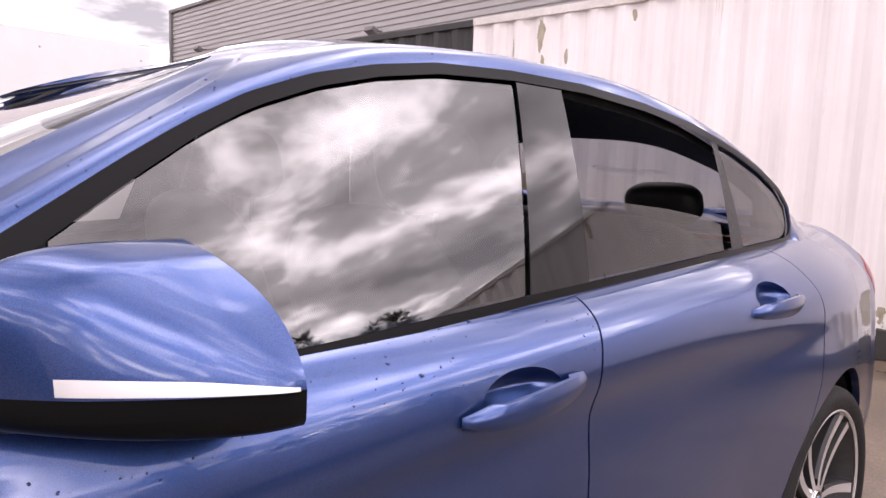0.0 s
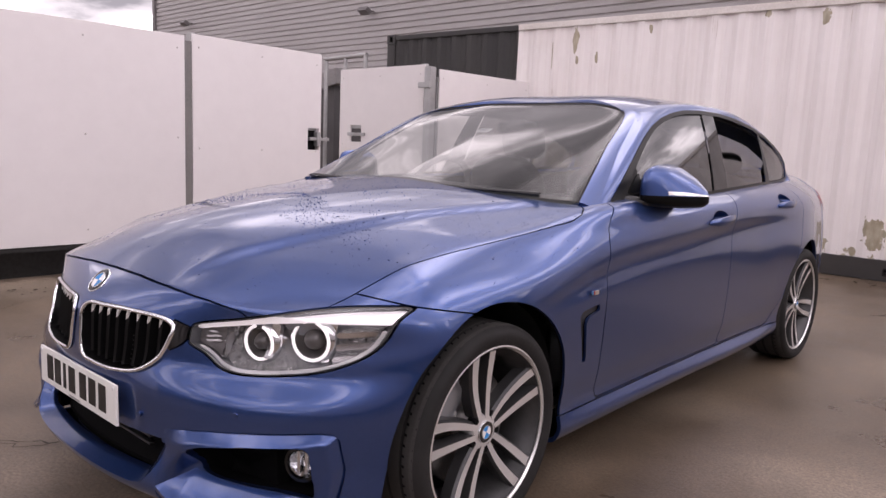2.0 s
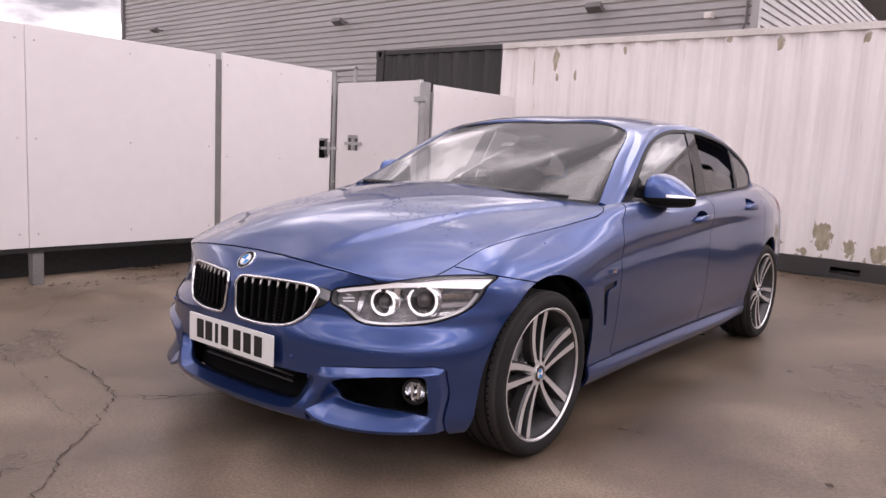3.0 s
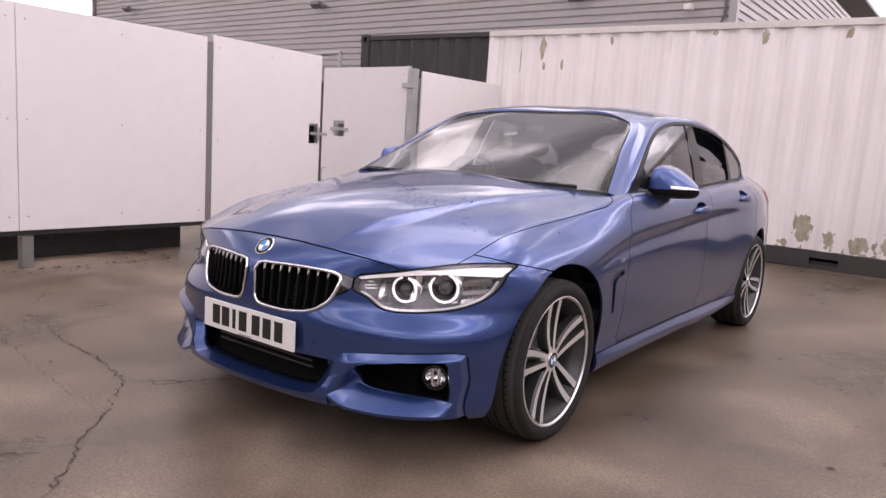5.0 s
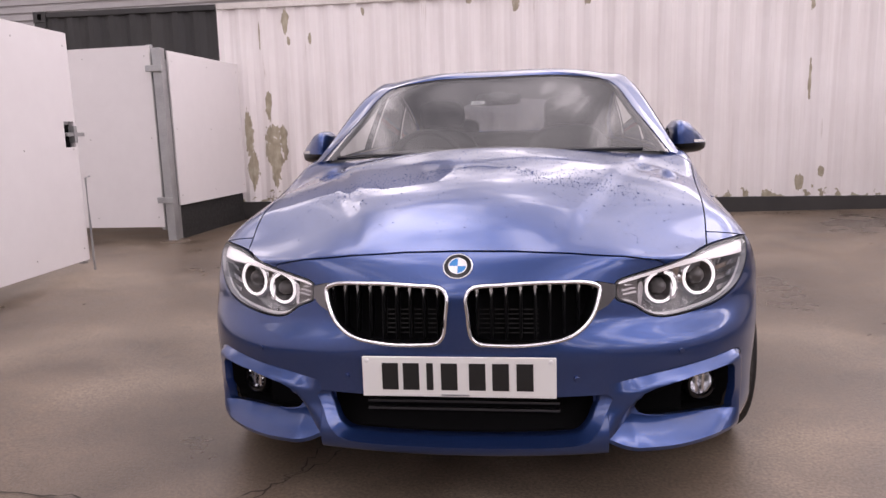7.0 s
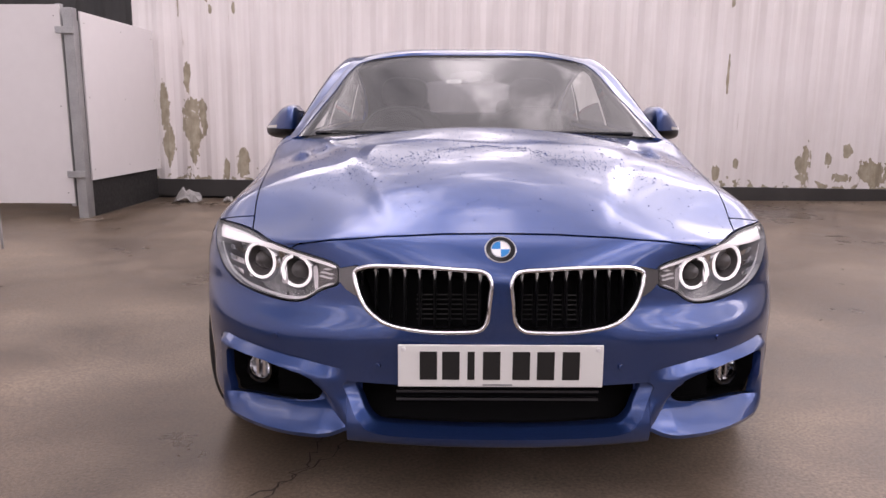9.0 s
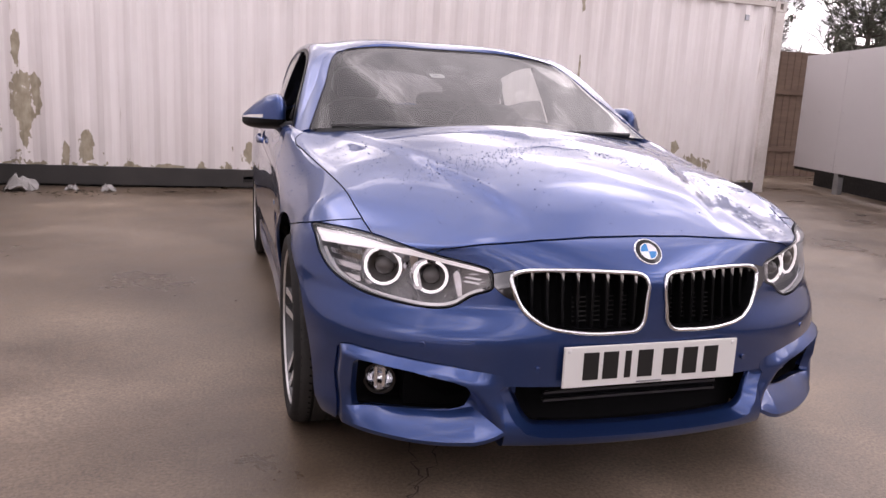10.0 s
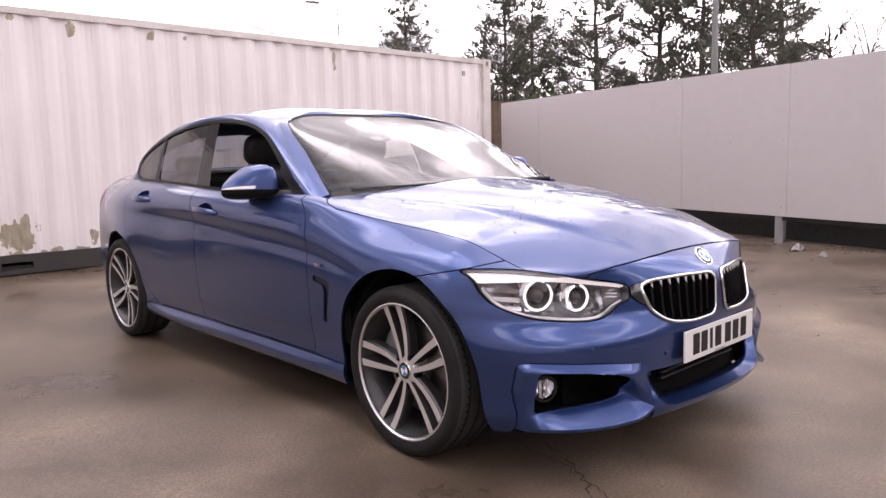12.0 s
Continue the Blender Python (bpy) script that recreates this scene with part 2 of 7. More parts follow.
def lathe(bm, profile, sides=48, m=None, arc=1.0):
    """Turn (radius, height) points about z; m places the result."""
    m = m or Matrix()
    rings = []
    for r, h in profile:
        rings.append([bm.verts.new(m @ Vector((r * math.cos(k * math.tau * arc / sides), r * math.sin(k * math.tau * arc / sides), h))) for k in range(sides if arc == 1.0 else sides + 1)])
    for ra, rb in zip(rings, rings[1:]):
        cnt = len(ra)
        for k in range(cnt if arc == 1.0 else cnt - 1):
            bm.faces.new((ra[k], ra[(k + 1) % cnt], rb[(k + 1) % cnt], rb[k]))
    return rings


def spline(keys, u):
    """Smooth values at u through rows (t, a, b, ...)."""
    k = np.array(keys, float)
    t, v = k[:, 0], k[:, 1:]
    h = np.diff(t)
    d = np.diff(v, axis=0) / h[:, None]
    s = np.empty_like(v)
    s[0], s[-1] = d[0], d[-1]
    if len(t) > 2:
        s[1:-1] = (d[:-1] * h[1:, None] + d[1:] * h[:-1, None]) / (h[:-1] + h[1:])[:, None]
    u = np.clip(np.atleast_1d(np.array(u, float)), t[0], t[-1])
    i = np.clip(np.searchsorted(t, u, "right") - 1, 0, len(h) - 1)
    q = ((u - t[i]) / h[i])[:, None]
    hh = h[i][:, None]
    return (v[i] * (1 + 2 * q) * (1 - q) ** 2 + s[i] * hh * q * (1 - q) ** 2 + v[i + 1] * q * q * (3 - 2 * q) + s[i + 1] * hh * q * q * (q - 1))


def smooth_outline(pts, n=6):
    """A closed outline through points, rounded by a spline."""
    p = np.array(list(pts) + [pts[0]], float)
    d = np.concatenate([[0], np.cumsum(np.linalg.norm(np.diff(p, axis=0), axis=1) ** 0.5)])
    wrap = np.vstack([p[-3:-1], p, p[1:3]])
    dd = np.concatenate([d[0] - (d[-1] - d[-3:-1])[::1], d, d[-1] + d[1:3]])
    u = np.linspace(0, d[-1], n * len(pts), endpoint=False)
    return spline(np.column_stack([dd, wrap]), u)


def outline_distance(pts, poly):
    """Signed distance of 2D points to a closed outline, negative inside."""
    pts, poly = np.asarray(pts, float), np.asarray(poly, float)
    best = np.full(len(pts), 1e9)
    inside = np.zeros(len(pts), bool)
    for a, b in zip(poly, np.roll(poly, -1, axis=0)):
        e = b - a
        w = pts - a
        q = np.clip((w @ e) / max(e @ e, 1e-12), 0, 1)
        best = np.minimum(best, ((w - q[:, None] * e) ** 2).sum(1))
        c = (a[1] > pts[:, 1]) != (b[1] > pts[:, 1])
        with np.errstate(divide="ignore", invalid="ignore"):
            inside ^= c & (pts[:, 0] < (b[0] - a[0]) * (pts[:, 1] - a[1]) / (b[1] - a[1] + 1e-15) + a[0])
    return np.where(inside, -1, 1) * np.sqrt(best)


class Shell:
    """A smooth sheet that can be cut along level lines; columns of data follow the cut."""

    def __init__(self, v, nrm, f, extra=None):
        self.v, self.n, self.f = np.asarray(v, float), np.asarray(nrm, float), [tuple(q) for q in f]
        self.extra = np.asarray(extra, float) if extra is not None else np.zeros((len(v), 1))

    def keep(self, d):
        """The part where d < 0."""
        data = np.hstack([self.v, self.n, self.extra])
        ins = d < 0
        new_rows, cut, faces = [], {}, []
        for f in self.f:
            flags = [ins[i] for i in f]
            if all(flags):
                faces.append(f)
                continue
            if not any(flags):
                continue
            poly = []
            for a, b in zip(f, f[1:] + f[:1]):
                if ins[a]:
                    poly.append(a)
                if ins[a] != ins[b]:
                    key = (a, b) if a < b else (b, a)
                    if key not in cut:
                        i, j = key
                        q = d[i] / (d[i] - d[j])
                        cut[key] = len(data) + len(new_rows)
                        new_rows.append(data[i] * (1 - q) + data[j] * q)
                    poly.append(cut[key])
            if len(poly) >= 3:
                faces.append(tuple(poly))
        if new_rows:
            data = np.vstack([data, new_rows])
        used = np.zeros(len(data), bool)
        for f in faces:
            used[list(f)] = True
        idx = np.cumsum(used) - 1
        data = data[used]
        return Shell(data[:, :3], data[:, 3:6], [tuple(idx[i] for i in f) for f in faces], data[:, 6:])

    def split(self, d, gap=0.0):
        return self.keep(d + gap / 2), self.keep(gap / 2 - d)

    def edges(self):
        """Directed boundary edges."""
        seen = {}
        for f in self.f:
            for a, b in zip(f, f[1:] + f[:1]):
                seen[(a, b)] = True
        return [e for e in seen if (e[1], e[0]) not in seen]

    def flange(self, depth, skip_centre=True):
        """Turn the free edges inwards, so that gaps show thickness."""
        v, n, f, ex = list(self.v), list(self.n), list(self.f), list(self.extra)
        low = {}
        for a, b in self.edges():
            if skip_centre and abs(self.v[a][0]) < 1e-4 and abs(self.v[b][0]) < 1e-4:
                continue
            q = []
            for i in (a, b):
                if i not in low:
                    low[i] = (len(v), len(v) + 1)
                    v += [self.v[i], self.v[i] - depth * self.n[i]]
                    n += [self.n[i], self.n[i]]
                    ex += [self.extra[i]] * 2
                q.append(low[i])
            f.append((q[1][0], q[0][0], q[0][1], q[1][1]))
        return Shell(v, n, f, ex)

    def mirrored(self):
        s = np.array([-1, 1, 1])
        return Shell(self.v * s, self.n * s, [f[::-1] for f in self.f], self.extra)

    def doubled(self):
        """Both halves in one sheet, welded on the centre line."""
        m = self.mirrored()
        k = len(self.v)
        on = np.abs(self.v[:, 0]) < 1e-4
        idx = np.arange(k) + k
        idx[on] = np.arange(k)[on]
        n = self.n.copy()
        n[on, 0] = 0
        f = self.f + [tuple(idx[i] for i in q) for q in m.f]
        return Shell(np.vstack([self.v, m.v]), np.vstack([n, m.n]), f, np.vstack([self.extra, m.extra]))

    def moved(self, by):
        """Shifted along the normals."""
        return Shell(self.v + by * self.n, self.n, self.f, self.extra)

    def put(self, name, mat, parent=None, label="", sharp=0):
        ob = mesh_object(name, self.v, self.f, mat, parent, label, True)
        if sharp:
            ob.data.set_sharp_from_angle(angle=radians(sharp))
        return ob


def grid_shell(points, extra):
    """A sheet from an (i, j, 3) array of points."""
    a, b, _ = points.shape
    du = np.gradient(points, axis=0)
    dv = np.gradient(points, axis=1)
    nrm = np.cross(du, dv)
    ln = np.linalg.norm(nrm, axis=2, keepdims=True)
    nrm = nrm / np.maximum(ln, 1e-9)
    for j, k in ((b - 1, b - 2), (b - 2, b - 3)):
        flat = ln[:, j, 0] < 1e-7
        nrm[flat, j] = nrm[flat, k]
    tip = ln[:, b - 1, 0] < 1e-7
    nrm[tip, b - 1] = nrm[tip, b - 2]
    idx = np.arange(a * b).reshape(a, b)
    f = np.stack([idx[:-1, :-1], idx[1:, :-1], idx[1:, 1:], idx[:-1, 1:]], -1).reshape(-1, 4)
    return Shell(points.reshape(-1, 3), nrm.reshape(-1, 3), [tuple(q) for q in f.tolist()], extra.reshape(a * b, -1))


# ---- the yard ----
def ground_z(x, y):
    """The yard lies level under the car and rises a little to its edges."""
    d = math.hypot(max(abs(x) - 1.2, 0), max(abs(y - 1.4) - 2.4, 0))
    q = min(1.0, d / 3.2)
    return 0.06 * q * q * (3 - 2 * q)


GROUND = material("wet_brown_concrete", (0.1, 0.09, 0.08), 0.5)
_n, _l, _b = nodes(GROUND)
g_big = texture(GROUND, "ShaderNodeTexNoise", 0.72, 9, rough=0.62)
g_mid = texture(GROUND, "ShaderNodeTexNoise", 1.3, 13, rough=0.68)
g_fine = texture(GROUND, "ShaderNodeTexNoise", 90, 4, rough=0.7)
g_spots = texture(GROUND, "ShaderNodeTexVoronoi", 5.5)
g_a = ramp(GROUND, g_big.outputs["Fac"], [(0.36, (0.086, 0.063, 0.043)), (0.50, (0.140, 0.107, 0.079)), (0.64, (0.205, 0.164, 0.127))])
g_b = ramp(GROUND, g_mid.outputs["Fac"], [(0.32, (0.60, 0.58, 0.55)), (0.45, (0.90, 0.89, 0.87)), (0.54, (1.05, 1.04, 1.02)), (0.66, (1.34, 1.32, 1.28))])
g_c = mix(GROUND, 1.0, g_a.outputs["Color"], g_b.outputs["Color"], "MULTIPLY")
g_d = ramp(GROUND, g_fine.outputs["Fac"], [(0.3, (0.45, 0.45, 0.45)), (0.7, (1.5, 1.5, 1.5))])
g_e = mix(GROUND, 0.8, g_c.outputs["Color"], g_d.outputs["Color"], "MULTIPLY")
g_f = ramp(GROUND, g_spots.outputs["Distance"], [(0.02, (0.55, 0.54, 0.52)), (0.10, (1, 1, 1))])
g_g = mix(GROUND, 0.5, g_e.outputs["Color"], g_f.outputs["Color"], "MULTIPLY")
_l.new(g_g.outputs["Color"], _b.inputs["Base Color"])
g_wet = ramp(GROUND, g_big.outputs["Fac"], [(0.34, (0.24, 0.24, 0.24)), (0.56, (0.42, 0.42, 0.42)), (0.7, (0.56, 0.56, 0.56))])
g_wet2 = mix(GROUND, 0.35, g_wet.outputs["Color"], g_mid.outputs["Fac"], "OVERLAY")
_l.new(g_wet2.outputs["Color"], _b.inputs["Roughness"])
_b.inputs["Specular IOR Level"].default_value = 0.34
bump(GROUND, g_fine.outputs["Fac"], 0.35, 0.004)


def build_ground():
    ax = [-300, -120, -60, -30, -18, -12, -9] + [-7 + 0.35 * i for i in range(41)] + [9, 12, 18, 30, 60, 120, 300]
    ay = [-300, -120, -60, -30, -15, -9] + [-6 + 0.35 * i for i in range(41)] + [10, 14, 20, 30, 60, 120, 300]
    v = [(x, y, ground_z(x, y)) for x in ax for y in ay]
    k = len(ay)
    f = [(i * k + j, (i + 1) * k + j, (i + 1) * k + j + 1, i * k + j + 1) for i in range(len(ax) - 1) for j in range(k - 1)]
    g = mesh_object("ground", v, f, GROUND)
    return tagged(g, "wet brown stained concrete yard with cracks", "ground", kind="structure")


ground = build_ground()
CRACK = grainy("dark_crack", (0.03, 0.024, 0.02), (0.075, 0.06, 0.048), 20, 0.9, 0.3)


def crack(points, width, seed, parent):
    """A jagged dark crack lying in the concrete, with a ragged width."""
    rnd = random.Random(seed)
    line = []
    for (xa, ya), (xb, yb) in zip(points, points[1:]):
        n = max(2, int(math.hypot(xb - xa, yb - ya) / 0.022))
        for i in range(n):
            q = i / n
            line.append((xa + (xb - xa) * q + rnd.gauss(0, 0.009), ya + (yb - ya) * q + rnd.gauss(0, 0.009)))
    line.append(points[-1])
    v, f = [], []
    for i, (x, y) in enumerate(line):
        a, b = line[max(0, i - 1)], line[min(len(line) - 1, i + 1)]
        dx, dy = b[0] - a[0], b[1] - a[1]
        ln = math.hypot(dx, dy) or 1
        w = 0.75 * width * rnd.uniform(0.15, 1.0) * min(1, 0.25 + 3 * min(i, len(line) - 1 - i) / len(line))
        for s in (-1, 1):
            px, py = x - s * dy / ln * w, y + s * dx / ln * w
            v.append((px, py, ground_z(px, py) + 0.0035))
        if i:
            k = 2 * i
            f.append((k - 2, k, k + 1, k - 1))
    return mesh_object("crack", v, f, CRACK, parent, smooth=False)


# ---- shipping container ----
CX0, CX1, CY, CZ0, CZ1 = -6.11, 6.08, 6.10, 0.035, 2.655
BLACK_END = -3.706
SILL = 0.25
CONT_WHITE = material("weathered_white_container_paint", (0.74, 0.71, 0.70), 0.5)


def stains(m, clean, spots, base_z, streak=0.24):
    """Peeled patches at given places (x, z, half width, half height), chips along the foot, grime streaks."""
    n, l, b = nodes(m)
    co = n.new("ShaderNodeTexCoord")
    sep = n.new("ShaderNodeSeparateXYZ")
    l.new(co.outputs["Object"], sep.inputs[0])
    rag = texture(m, "ShaderNodeTexNoise", 4.6, 8, stretch=(1.6, 1.0, 0.8), rough=0.65)
    rag2 = texture(m, "ShaderNodeTexNoise", 14, 4, stretch=(1.3, 1.0, 0.7))
    wob = math_node(m, "ADD", math_node(m, "MULTIPLY", math_node(m, "SUBTRACT", rag.outputs["Fac"], 0.5), 2.6), math_node(m, "MULTIPLY", math_node(m, "SUBTRACT", rag2.outputs["Fac"], 0.5), 1.6))
    peel = None
    for sx, sz, hx, hz in spots:
        dx = math_node(m, "DIVIDE", math_node(m, "SUBTRACT", sep.outputs["X"], sx), hx)
        dz = math_node(m, "DIVIDE", math_node(m, "SUBTRACT", sep.outputs["Z"], sz), hz)
        r = math_node(m, "SQRT", math_node(m, "ADD", math_node(m, "MULTIPLY", dx, dx), math_node(m, "MULTIPLY", dz, dz)))
        inside = math_node(m, "SUBTRACT", 1.0, math_node(m, "ADD", r, wob))
        peel = inside if peel is None else math_node(m, "MAXIMUM", peel, inside)
    foot = math_node(m, "DIVIDE", math_node(m, "SUBTRACT", sep.outputs["Z"], base_z), 0.10)
    chip = texture(m, "ShaderNodeTexNoise", 7, 5)
    fringe = math_node(m, "SUBTRACT", math_node(m, "MULTIPLY", math_node(m, "SUBTRACT", chip.outputs["Fac"], 0.52), 9.0), math_node(m, "MAXIMUM", foot, 0.0))
    peel = math_node(m, "MAXIMUM", peel, fringe)
    pm = ramp(m, math_node(m, "ADD", math_node(m, "MULTIPLY", peel, 4.0), 0.5), [(0.46, (0, 0, 0)), (0.54, (1, 1, 1))])
    under = ramp(m, rag2.outputs["Fac"], [(0.3, (0.27, 0.23, 0.16)), (0.7, (0.43, 0.385, 0.29))])
    dirt = texture(m, "ShaderNodeTexNoise", 6.0, 5, stretch=(3.0, 1.0, 0.10), rough=0.6)
    dm = ramp(m, dirt.outputs["Fac"], [(0.34, (0.72, 0.68, 0.65)), (0.56, (1, 1, 1))])
    cloud = texture(m, "ShaderNodeTexNoise", 0.8, 4)
    cm = ramp(m, cloud.outputs["Fac"], [(0.3, (0.90, 0.885, 0.875)), (0.7, (1.0, 1.0, 1.0))])
    white = mix(m, streak, clean, dm.outputs["Color"], "MULTIPLY")
    white = mix(m, 1.0, white.outputs["Color"], cm.outputs["Color"], "MULTIPLY")
    rust = texture(m, "ShaderNodeTexNoise", 2.4, 6, stretch=(5.0, 1.0, 0.28), rough=0.7)
    rm = ramp(m, rust.outputs["Fac"], [(0.665, (0, 0, 0)), (0.72, (1, 1, 1))])
    white = mix(m, math_node(m, "MULTIPLY", rm.outputs["Color"], 0.45), white.outputs["Color"], (0.30, 0.22, 0.15))
    col = mix(m, pm.outputs["Color"], white.outputs["Color"], under.outputs["Color"])
    l.new(col.outputs["Color"], b.inputs["Base Color"])
    bump(m, math_node(m, "SUBTRACT", math_node(m, "MULTIPLY", rag2.outputs["Fac"], 0.3), pm.outputs["Color"]), 0.25, 0.003)


stains(CONT_WHITE, (0.83, 0.795, 0.785),
       [(-3.38, 1.10, 0.055, 0.30), (-3.36, 0.62, 0.06, 0.22), (-3.12, 1.42, 0.035, 0.17), (-3.08, 0.85, 0.10, 0.34), (-2.95, 1.0, 0.05, 0.2), (-2.50, 0.46, 0.07, 0.17), (-2.70, 0.40, 0.03, 0.12),
        (-2.85, 2.42, 0.045, 0.13), (-2.82, 2.19, 0.022, 0.05), (-2.55, 2.20, 0.018, 0.06), (-3.19, 2.2, 0.012, 0.16), (-1.9, 2.5, 0.02, 0.05),
        (-0.72, 0.43, 0.20, 0.12), (-0.66, 0.55, 0.04, 0.10), (-0.02, 0.38, 0.05, 0.10), (0.54, 0.46, 0.09, 0.14), (0.79, 0.38, 0.06, 0.09), (1.08, 0.36, 0.09, 0.08), (1.37, 0.39, 0.12, 0.14), (1.65, 0.37, 0.07, 0.12),
        (3.09, 0.42, 0.05, 0.09), (3.31, 0.53, 0.035, 0.07), (4.12, 0.52, 0.07, 0.22), (4.39, 0.58, 0.04, 0.09), (4.62, 0.70, 0.05, 0.10), (4.58, 0.38, 0.12, 0.06), (4.96, 0.42, 0.20, 0.14),
        (3.14, 2.42, 0.03, 0.14), (3.15, 1.6, 0.014, 0.22), (-0.10, 2.50, 0.05, 0.07), (0.73, 2.51, 0.035, 0.06), (-0.63, 2.55, 0.03, 0.04), (1.1, 2.52, 0.03, 0.03)], 0.26)
CONT_BLACK = grainy("black_container_paint", (0.014, 0.014, 0.015), (0.034, 0.032, 0.030), 6, 0.6, 0.2, stretch=(2, 1, 0.3))
RAIL_BLACK = grainy("black_bottom_rail", (0.022, 0.021, 0.021), (0.05, 0.046, 0.043), 8, 0.65, 0.3)
RAIL_WHITE = grainy("dirty_white_steel", (0.50, 0.46, 0.42), (0.74, 0.70, 0.67), 10, 0.55, 0.25)


def corrugation(x0, x1, z0, z1, y, depth=0.036, pitch=0.278):
    """A pressed side wall with sloping webs, facing -y, as rows of flat, web, flat, web."""
    xs, ys = [], []
    x = x0
    while x < x1 - 1e-6:
        for dx, dy in ((0, 0), (0.070, 0), (0.139, depth), (0.209, depth)):
            if x + dx <= x1:
                xs.append(x + dx)
                ys.append(y + dy)
        x += pitch
    xs.append(x1)
    ys.append(ys[-1] if ys[-1] == y else y + depth)
    zs = np.linspace(z0, z1, 8)
    v = [(px, py, z) for px, py in zip(xs, ys) for z in zs]
    k = len(zs)
    f = [(i * k + j, (i + 1) * k + j, (i + 1) * k + j + 1, i * k + j + 1) for i in range(len(xs) - 1) for j in range(k - 1)]
    return v, f


def build_container():
    c = tagged(new("shipping_container"), "long white shipping container with peeling paint and black end", "container")
    v, f = corrugation(BLACK_END, CX1 - 0.10, SILL - 0.005, CZ1 - 0.07, CY + 0.012)
    mesh_object("side_wall", v, f, CONT_WHITE, c, smooth=False)
    v, f = corrugation(CX0 + 0.16, BLACK_END, SILL - 0.005, CZ1 - 0.07, CY + 0.012)
    mesh_object("side_wall", v, f, CONT_BLACK, c, "black painted end of the side wall", smooth=False)
    bm = bmesh.new()
    box(bm, BLACK_END, CX1 - 0.16, CY - 0.004, CY + 0.06, CZ1 - 0.072, CZ1, bevel=0.006)
    part("top_rail", bm, RAIL_WHITE, c)
    bm = bmesh.new()
    box(bm, CX0 + 0.16, BLACK_END - 0.002, CY - 0.004, CY + 0.06, CZ1 - 0.072, CZ1 - 0.006, bevel=0.006)
    part("top_rail", bm, CONT_BLACK, c, "black top rail")
    bm = bmesh.new()
    x = CX0 + 0.16
    for p0, p1 in ((-0.90, -0.62), (0.65, 0.93)):
        box(bm, x, p0, CY - 0.01, CY + 0.05, CZ0 + 0.02, SILL, bevel=0.005)
        box(bm, p0, p1, CY - 0.01, CY + 0.05, 0.175, SILL)
        box(bm, p0, p1, CY - 0.01, CY + 0.05, CZ0 + 0.02, 0.105)
        box(bm, p0, p1, CY + 0.30, CY + 0.31, CZ0 + 0.03, SILL - 0.02)
        x = p1
    box(bm, x, CX1 - 0.16, CY - 0.01, CY + 0.05, CZ0 + 0.02, SILL, bevel=0.005)
    box(bm, CX0, CX1, CY + 0.06, CY + 0.14, CZ0 - 0.08, CZ0 + 0.10)
    part("bottom_rail", bm, RAIL_BLACK, c, "black bottom rail with fork pockets")
    for px0, px1, mat in ((CX0, CX0 + 0.16, CONT_BLACK), (CX1 - 0.16, CX1, RAIL_WHITE)):
        bm = bmesh.new()
        box(bm, px0, px1, CY - 0.008, CY + 0.15, CZ0 + 0.12, CZ1 - 0.13, bevel=0.008)
        part("corner_post", bm, mat, c)
        for z0, z1 in ((CZ0, CZ0 + 0.12), (CZ1 - 0.128, CZ1 + 0.006)):
            bm = bmesh.new()
            for a, b_, d, e in ((px0 - 0.006, px0 + 0.05, z0, z1), (px1 - 0.05, px1 + 0.006, z0, z1), (px0 + 0.05, px1 - 0.05, z0, z0 + 0.03), (px0 + 0.05, px1 - 0.05, z1 - 0.03, z1)):
                box(bm, a, b_, CY - 0.014, CY + 0.15, d, e, bevel=0.004)
            box(bm, px0 + 0.05, px1 - 0.05, CY + 0.05, CY + 0.15, z0 + 0.03, z1 - 0.03)
            part("corner_casting", bm, mat, c)
    bm = bmesh.new()
    box(bm, CX0 + 0.01, CX1 - 0.01, CY + 0.062, CY + 2.42, CZ1 - 0.045, CZ1 - 0.012)
    part("roof", bm, RAIL_WHITE, c)
    bm = bmesh.new()
    box(bm, CX0 + 0.02, CX1 - 0.02, CY + 2.38, CY + 2.43, CZ0 + 0.05, CZ1 - 0.05)
    part("rear_wall", bm, RAIL_WHITE, c)
    bm = bmesh.new()
    for i in range(8):
        box(bm, CX1 - 0.045 - 0.02 * (i % 2), CX1 - 0.02 - 0.02 * (i % 2), CY + 0.15 + 0.28 * i, CY + 0.15 + 0.28 * (i + 1), CZ0 + 0.12, CZ1 - 0.07)
    part("end_wall", bm, CONT_WHITE, c)
    bm = bmesh.new()
    box(bm, CX0 + 0.02, CX0 + 0.045, CY + 0.15, CY + 2.4, CZ0 + 0.12, CZ1 - 0.07)
    part("end_wall", bm, CONT_BLACK, c)
    bm = bmesh.new()
    box(bm, 5.46, 5.52, CY - 0.006, CY + 0.012, 2.38, 2.45, bevel=0.003)
    part("marker_plate", bm, LAMP_GREY, c, "small grey plate")
    # the yard falls a little to one side, and the container with it
    c.matrix_world = Matrix.Rotation(0.010, 4, "Y")
    return c


build_container()

